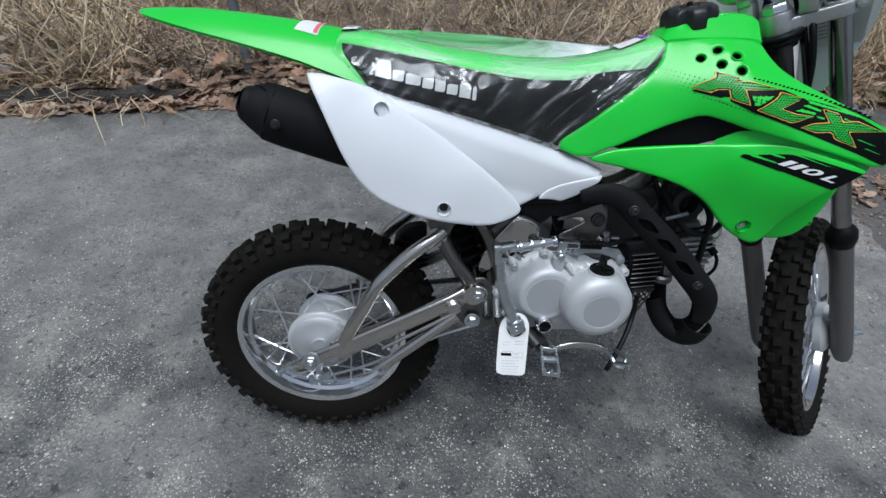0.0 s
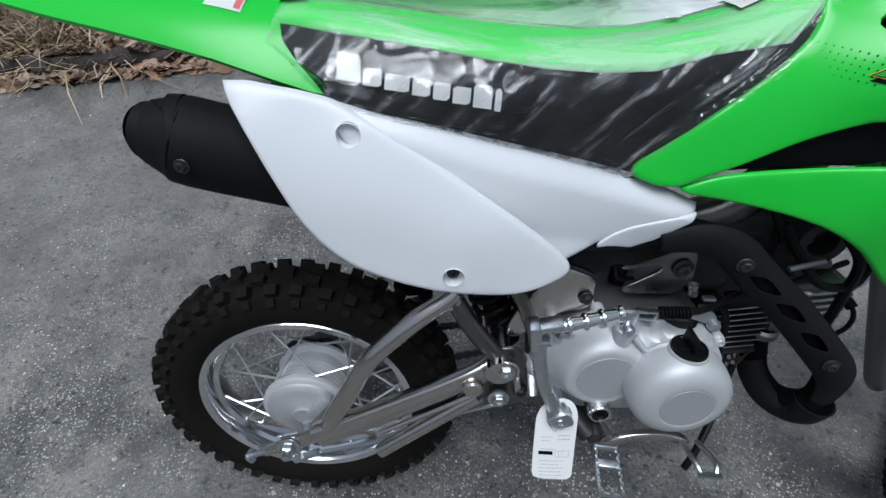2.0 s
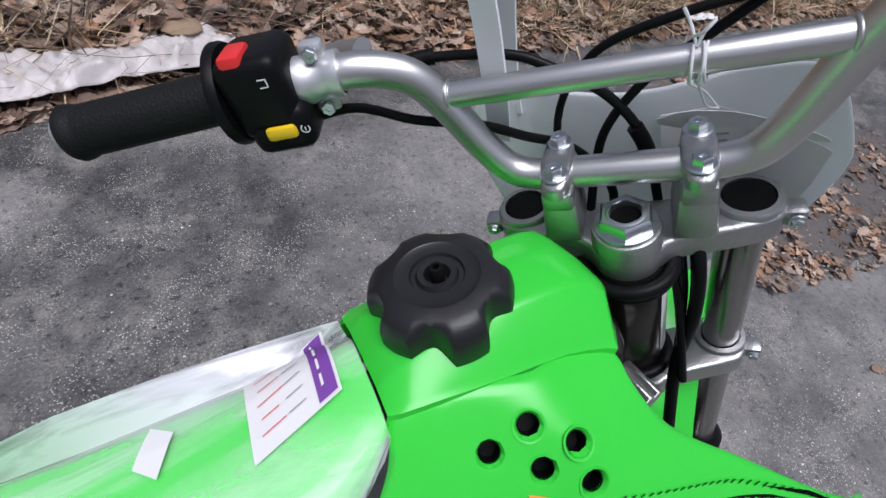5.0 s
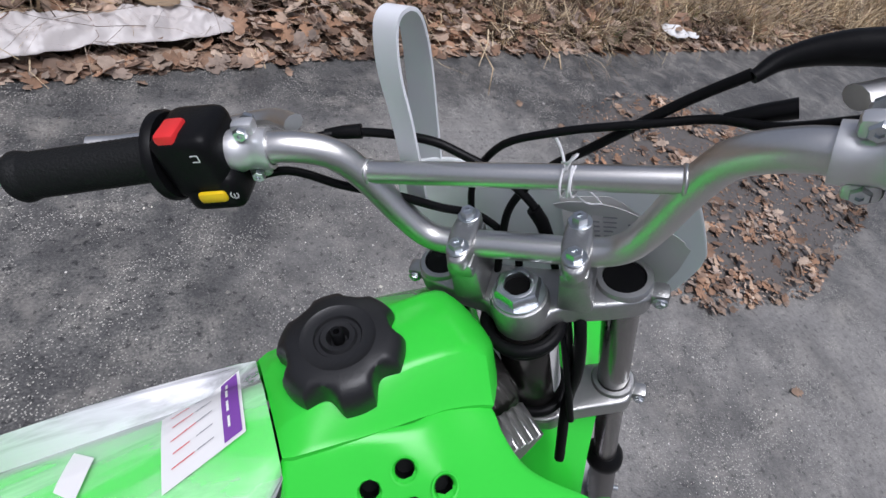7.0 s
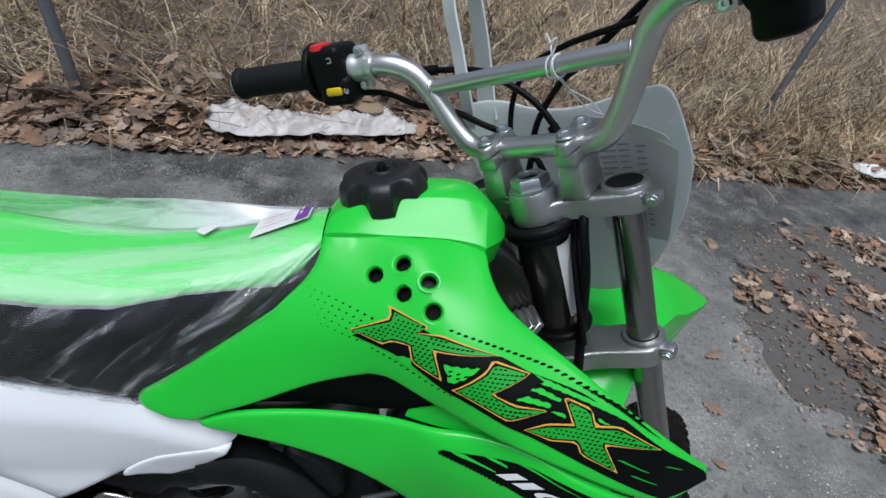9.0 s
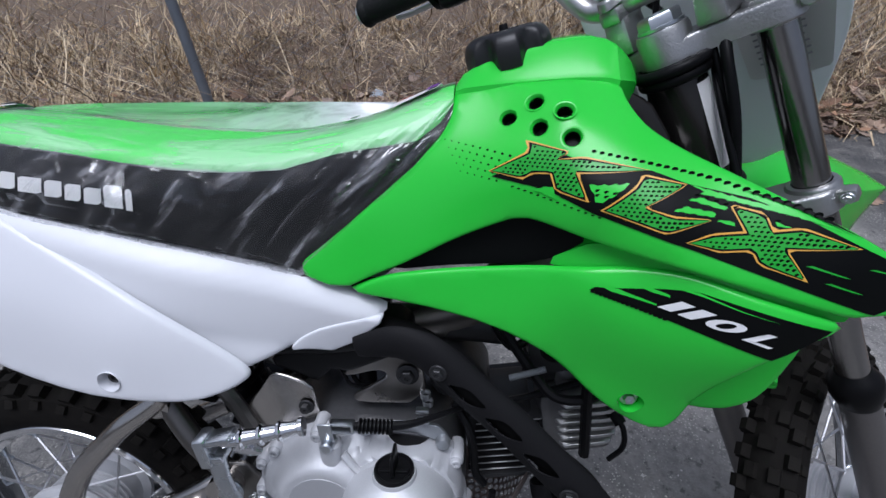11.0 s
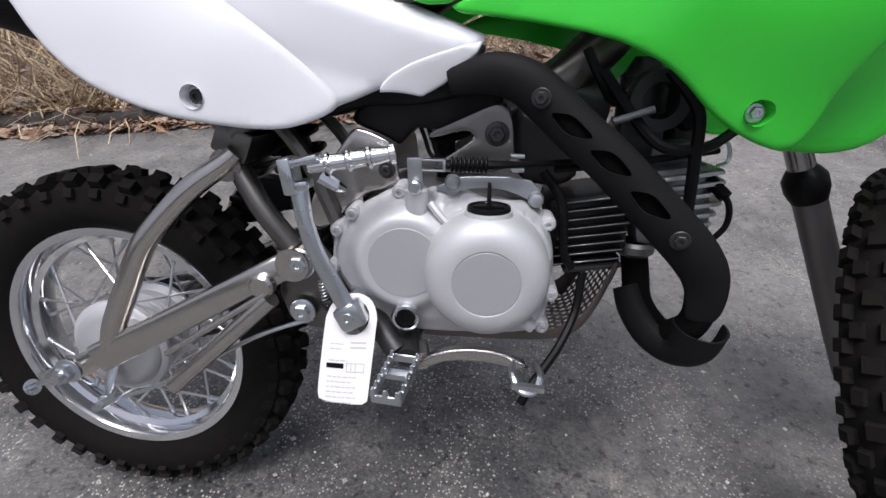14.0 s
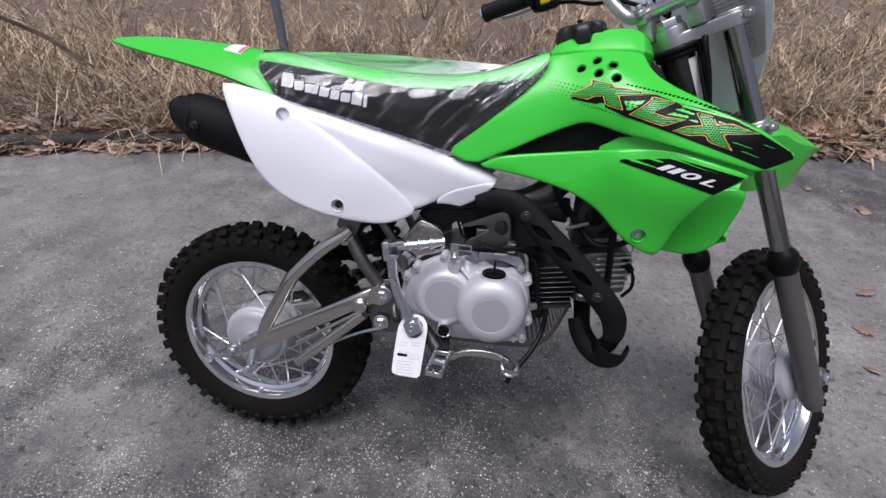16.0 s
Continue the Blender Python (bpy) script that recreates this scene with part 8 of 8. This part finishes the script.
# loose chips of stone on the asphalt
verts, faces = [], []
for k in range(26000):
    x, y = rng.uniform(-2.0, 2.4), .1 + 2.2 * rng.random() ** 1.5
    if y > edge_y(x) or (y > 1.15 and rng.random() < .75) or noise.noise((x * 1.6, y * 1.6, 3)) + .35 * noise.noise((x * 6, y * 6, 1)) < rng.uniform(-.25, .45):
        continue
    s = rng.uniform(.0011, .0032) * (2.0 if rng.random() > .97 else 1)
    o = len(verts)
    q = rng.uniform(.6, 1.3, (6, 3)) * s
    for (a, b, d), w in zip(((1, 0, 0), (-1, 0, 0), (0, 1, 0), (0, -1, 0), (0, 0, .8), (0, 0, -.3)), q):
        verts.append((x + a * w[0], y + b * w[1], .0005 + d * w[2]))
    for t in ((0, 2, 4), (2, 1, 4), (1, 3, 4), (3, 0, 4)):
        faces.append(tuple(o + i for i in t))
soup("stone_chips", verts, faces, STONE, "pale loose stone chips on the asphalt", "gravel")

# dry grass: bent blades in tufts
def blades(count, pick, height, width, lean, mat, name, label, cat, droop=1.0, sign=1):
    """Bent blades in tufts; the blades of a tuft lean over one way."""
    verts, faces = [], []
    made = 0
    while made < count:
        x, y, k = pick()
        if mat is STRAW and -1.6 < x < .4 and rng.random() < .5:
            made += k // 2
            continue
        if (noise.noise((x * 2.6, y * 2.6, 4)) + .6 * noise.noise((x * 8, y * 8, 6))) * sign * 1.5 < rng.uniform(-.15, .35):
            made += 1
            continue
        toward, flat = rng.uniform(0, 6.28), rng.uniform(.15, .8) if rng.random() > .55 else rng.uniform(.8, 1.6)
        tall = height * rng.uniform(.55, 1.3)
        for _ in range(k):
            px, py = x + rng.normal(0, .04), y + rng.normal(0, .04)
            if py < edge_y(px) + .02:
                continue
            h = tall * rng.uniform(.5, 1.2)
            yaw, bend = toward + rng.normal(0, .8), abs(rng.normal(0, lean)) + .1
            dx, dy = math.cos(yaw), math.sin(yaw)
            w = width * rng.uniform(.5, 1.5)
            o = len(verts)
            z0 = ground_z(px, py) - .01
            p, ang = Vector((px, py, z0)), flat * rng.uniform(.6, 1.3)
            sx, sy = -dy * w, dx * w
            kink = rng.normal(0, .5, 5)
            for i in range(5):
                q = (1 - i / 5.2)
                verts.append((p.x - sx * q, p.y - sy * q, p.z))
                verts.append((p.x + sx * q, p.y + sy * q, p.z))
                step = h / 4
                ang += bend * droop * .42
                a2 = yaw + kink[i]
                p = p + Vector((math.cos(a2) * math.sin(ang), math.sin(a2) * math.sin(ang), math.cos(ang))) * step
                if p.z < z0 + .012:
                    p.z = z0 + .012
            for i in range(4):
                faces.append((o + 2 * i, o + 2 * i + 1, o + 2 * i + 3, o + 2 * i + 2))
            made += 1
    return soup(name, verts, faces, mat, label, cat)


def fence_y(x):
    return 2.47 + .328 * (x + 1.06)


def behind(near, far, x0=-6, x1=9):
    def pick():
        x = rng.uniform(x0, x1)
        close = near * (.45 if x < -1.2 or x > 1.8 else 1.0)
        d = close + (far - close) * rng.random() ** 1.5
        return x, edge_y(x) + d, 15
    return pick


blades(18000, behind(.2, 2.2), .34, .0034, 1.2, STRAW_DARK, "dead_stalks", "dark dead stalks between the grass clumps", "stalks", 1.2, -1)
blades(46000, behind(.30, 2.7), .50, .0048, 1.15, STRAW, "dry_grass", "tangled tall dry straw-coloured grass behind the fence", "grass")
blades(24000, behind(1.8, 9.0, -10, 14), .50, .0060, 1.0, STRAW, "dry_grass", "dry straw-coloured grass further back", "grass")
blades(5000, behind(.08, .8), .26, .0028, 1.2, STRAW, "dry_grass", "flattened dry grass among the leaves", "grass", 1.3)
blades(2600, lambda: (rng.uniform(2.2, 5.5), 0, 0) and (lambda x: (x, edge_y(x) + abs(rng.normal(.35, .22)), 9))(rng.uniform(2.0, 5.5)), .42, .0026, .8, STRAW, "dry_grass", "thick dry grass tuft at the fence post", "grass")
blades(2400, lambda: (lambda x: (x, edge_y(x) + abs(rng.normal(.22, .14)), 9))(rng.uniform(2.6, 4.6)), .15, .004, .9, WEED, "green_weeds", "low green weeds at the asphalt edge", "weeds")

# bare twigs and brambles
verts, faces = [], []


def stem(p, d, length, r, depth=0):
    segs = 6
    q = Vector(p)
    dirn = Vector(d).normalized()
    rows = []
    for i in range(segs + 1):
        side = dirn.cross(Vector((.3, .2, 1))).normalized()
        upv = dirn.cross(side)
        rr = r * (1 - .75 * i / segs)
        o = len(verts)
        for k in range(3):
            a = k * 2.094
            w = q + (side * math.cos(a) + upv * math.sin(a)) * rr
            verts.append((w.x, w.y, w.z))
        rows.append(o)
        q = q + dirn * (length / segs)
        if depth < 2 and i > 1 and rng.random() < .5:
            stem(q, dirn + Vector(rng.normal(0, .6, 3)), length * rng.uniform(.25, .5), rr * .65, depth + 1)
        dirn = (dirn + Vector(rng.normal(0, .16, 3)) + Vector((0, 0, -.05))).normalized()
    for a, b in zip(rows, rows[1:]):
        for k in range(3):
            j = (k + 1) % 3
            faces.append((a + k, a + j, b + j, b + k))


for k in range(900):
    x = rng.uniform(-5, 8)
    y = edge_y(x) + rng.uniform(.3, 3.0)
    stem((x, y, ground_z(x, y)), (rng.normal(0, .5), rng.normal(0, .5), 1), rng.uniform(.3, .85), rng.uniform(.0018, .0046))
for k in range(620):  # trailing brambles
    x = rng.uniform(-3.5, 5.0) if k < 420 else rng.uniform(-1.7, .6)
    y = edge_y(x) + rng.uniform(.15, 1.0)
    stem((x, y, ground_z(x, y) + .02), (rng.normal(0, 1), rng.normal(0, .5), rng.uniform(.05, .7)), rng.uniform(.4, .9), rng.uniform(.0012, .0026))
soup("brush", verts, faces, TWIG, "bare brown brush and bramble stems", "brush")
verts, faces = [], []
stem((-2.40, 2.46, 0), (-.32, .10, 1), 1.6, .02)
soup("dead_sapling", verts, faces, TWIG, "thin leaning dead sapling in the brush", "sapling")

# chain-link fence, sagging, with leaning posts
fence = thing("chain_link_fence", Matrix(), "old galvanised chain-link fence overgrown with dry brush", "fence")
for x, y, lx, ly in ((-1.06, 2.43, -.10, .02), (2.88, 3.73, .10, .04), (-5.0, 1.13, .02, 0), (6.8, 5.02, .02, 0)):
    bm = tube(bmesh.new(), [(x, y, -.1), (x + lx * .5, y + ly * .5, .8), (x + lx, y + ly, 1.7)], .024, 16)
    lathe(bm, [(.026, 0), (.026, .02), (.018, .035), (0, .04)], Matrix.Translation((x + lx, y + ly, 1.69)), 16)
    part("fence_post", bm, GALV, fence, "grey galvanised fence post")
verts, faces = [], []


def wire(pts, r):
    rows = []
    for i, p in enumerate(pts):
        t = (pts[min(i + 1, len(pts) - 1)] - pts[max(i - 1, 0)]).normalized()
        a = t.cross(Vector((0, 1, .1))).normalized()
        b = t.cross(a)
        rows.append(len(verts))
        for k in range(3):
            w = p + (a * math.cos(k * 2.094) + b * math.sin(k * 2.094)) * r
            verts.append((w.x, w.y, w.z))
    for a, b in zip(rows, rows[1:]):
        for k in range(3):
            j = (k + 1) % 3
            faces.append((a + k, a + j, b + j, b + k))


def mesh_point(u, h):
    x = u
    y = fence_y(x) + .06 * noise.noise((x * .9, h, 3)) + .02
    return Vector((x, y + .10 * h * noise.noise((x * .5, 1, 8)), .04 + ground_z(x, y) + h))


for k in range(210):
    u0 = -5.4 + k * .061
    for s in (1, -1):
        pts = []
        for i in range(36):
            zig = .030 * (1 if (i + k) % 2 else -1)
            pts.append(mesh_point(u0 + s * zig, i * .031))
        if s == 1:
            wire(pts, .0015)
soup_fence = soup("fence_mesh", verts, faces, GALV, "sagging diamond wire mesh", "")
soup_fence.parent = fence


# litter
def crumple(name, outline, height, mat, m, label, category, seed, freq=9.0, step=.02, thick=.0015):
    """A crumpled sheet lying on the ground."""
    poly = np.array(outline)
    mid = poly.mean(0)

    def put(u, v, d):
        e = min(1.0, float(edge_distance(np.array([[u, v]]), poly)[0]) / .05)
        f = .5 + .5 * noise.noise((u * freq, v * freq, seed)) + .3 * abs(noise.noise((u * freq * 2.7, v * freq * 2.7, seed + 2)))
        return Vector((u - mid[0] * 0, v, .004 + height * f * (.25 + .75 * e) - d))
    bm = panel(bmesh.new(), outline, put, thick, 0, step, (), 1)
    ob = finish(name, bm, mat, None, "", m, sharp=180)
    return tagged(ob, label, category)


crumple("plastic_sheet", [tuple(q) for q in SHEET], .075, BAG, Matrix.Translation((0, 0, .045)), "crumpled dirty white plastic sheet on the leaves", "plastic sheet", 3, 17.0, .011)
crumple("paper_litter", [(-.05, -.05), (.06, -.04), (.07, .03), (.0, .06), (-.06, .02)], .045, PAPER, Matrix.Translation((3.30, 3.11, .05)) @ Matrix.Scale(1.9, 4), "torn white paper litter on the leaves", "litter", 5, 16)
crumple("paper_litter", [(-.06, -.03), (.05, -.05), (.06, .04), (-.04, .05)], .035, PAPER, Matrix.Translation((3.52, 3.14, .04)) @ pose(0, 0, 0, 0, 0, 40) @ Matrix.Scale(1.4, 4), "torn white paper litter on the leaves", "litter", 8, 16)
crumple("blue_wrapper", [(-.06, -.05), (.05, -.06), (.07, .03), (.01, .07), (-.06, .04)], .07, BLUE_FILM, Matrix.Translation((-2.20, 2.20, .03)), "crumpled pale blue wrapper in the leaves", "wrapper", 2, 15)
crumple("blue_wrapper", [(-.06, -.05), (.05, -.06), (.07, .03), (.01, .07), (-.06, .04)], .08, BLUE_FILM, Matrix.Translation((-.38, 3.02, .06)), "crumpled pale blue wrapper in the brush", "wrapper", 12, 15)
crumple("paper_litter", [(-.03, -.03), (.03, -.03), (.03, .03), (-.03, .03)], .03, PAPER, Matrix.Translation((-1.55, 2.42, .02)), "torn white paper litter on the leaves", "litter", 4, 16)
crumple("cardboard_piece", [(-.11, -.16), (-.02, -.19), (.07, .13), (-.03, .19), (-.09, .08)], .018, CARD, Matrix.Translation((3.42, 2.03, .012)) @ pose(0, 0, 0, 0, 0, 12), "curled brown cardboard piece on trodden leaves", "cardboard", 6, 5)
crumple("cardboard_piece", [(-.07, -.05), (.08, -.04), (.07, .06), (-.06, .05)], .02, CARD, Matrix.Translation((.16, 2.70, .10)) @ pose(0, 0, 0, 10, 0, 0), "brown cardboard scrap on the plastic sheet", "cardboard", 7, 5)
# lumpy tar-covered kerb remains at the asphalt edge
bm = bmesh.new()
pts = [(x, edge_y(x) + .07, .012) for x in np.linspace(-3.4, -1.25, 12)]
tube(bm, pts, [.03, .055, .06, .05, .062, .05, .058, .05, .06, .045, .05, .02], 14, n=5)
for v in bm.verts:
    v.co += Vector((noise.noise(v.co * 14), noise.noise(v.co * 14 + Vector((5, 0, 0))), noise.noise(v.co * 14 + Vector((9, 0, 0))))) * .022
kerb = finish("asphalt_lip", bm, material("black_tar_lip", (.028, .024, .023), .8, grain=.6, grain_scale=40, dark=(.07, .06, .05), bump=.8, bump_scale=50), sharp=180)
tagged(kerb, "broken raised tarry lip along the asphalt edge", "kerb", kind="structure")
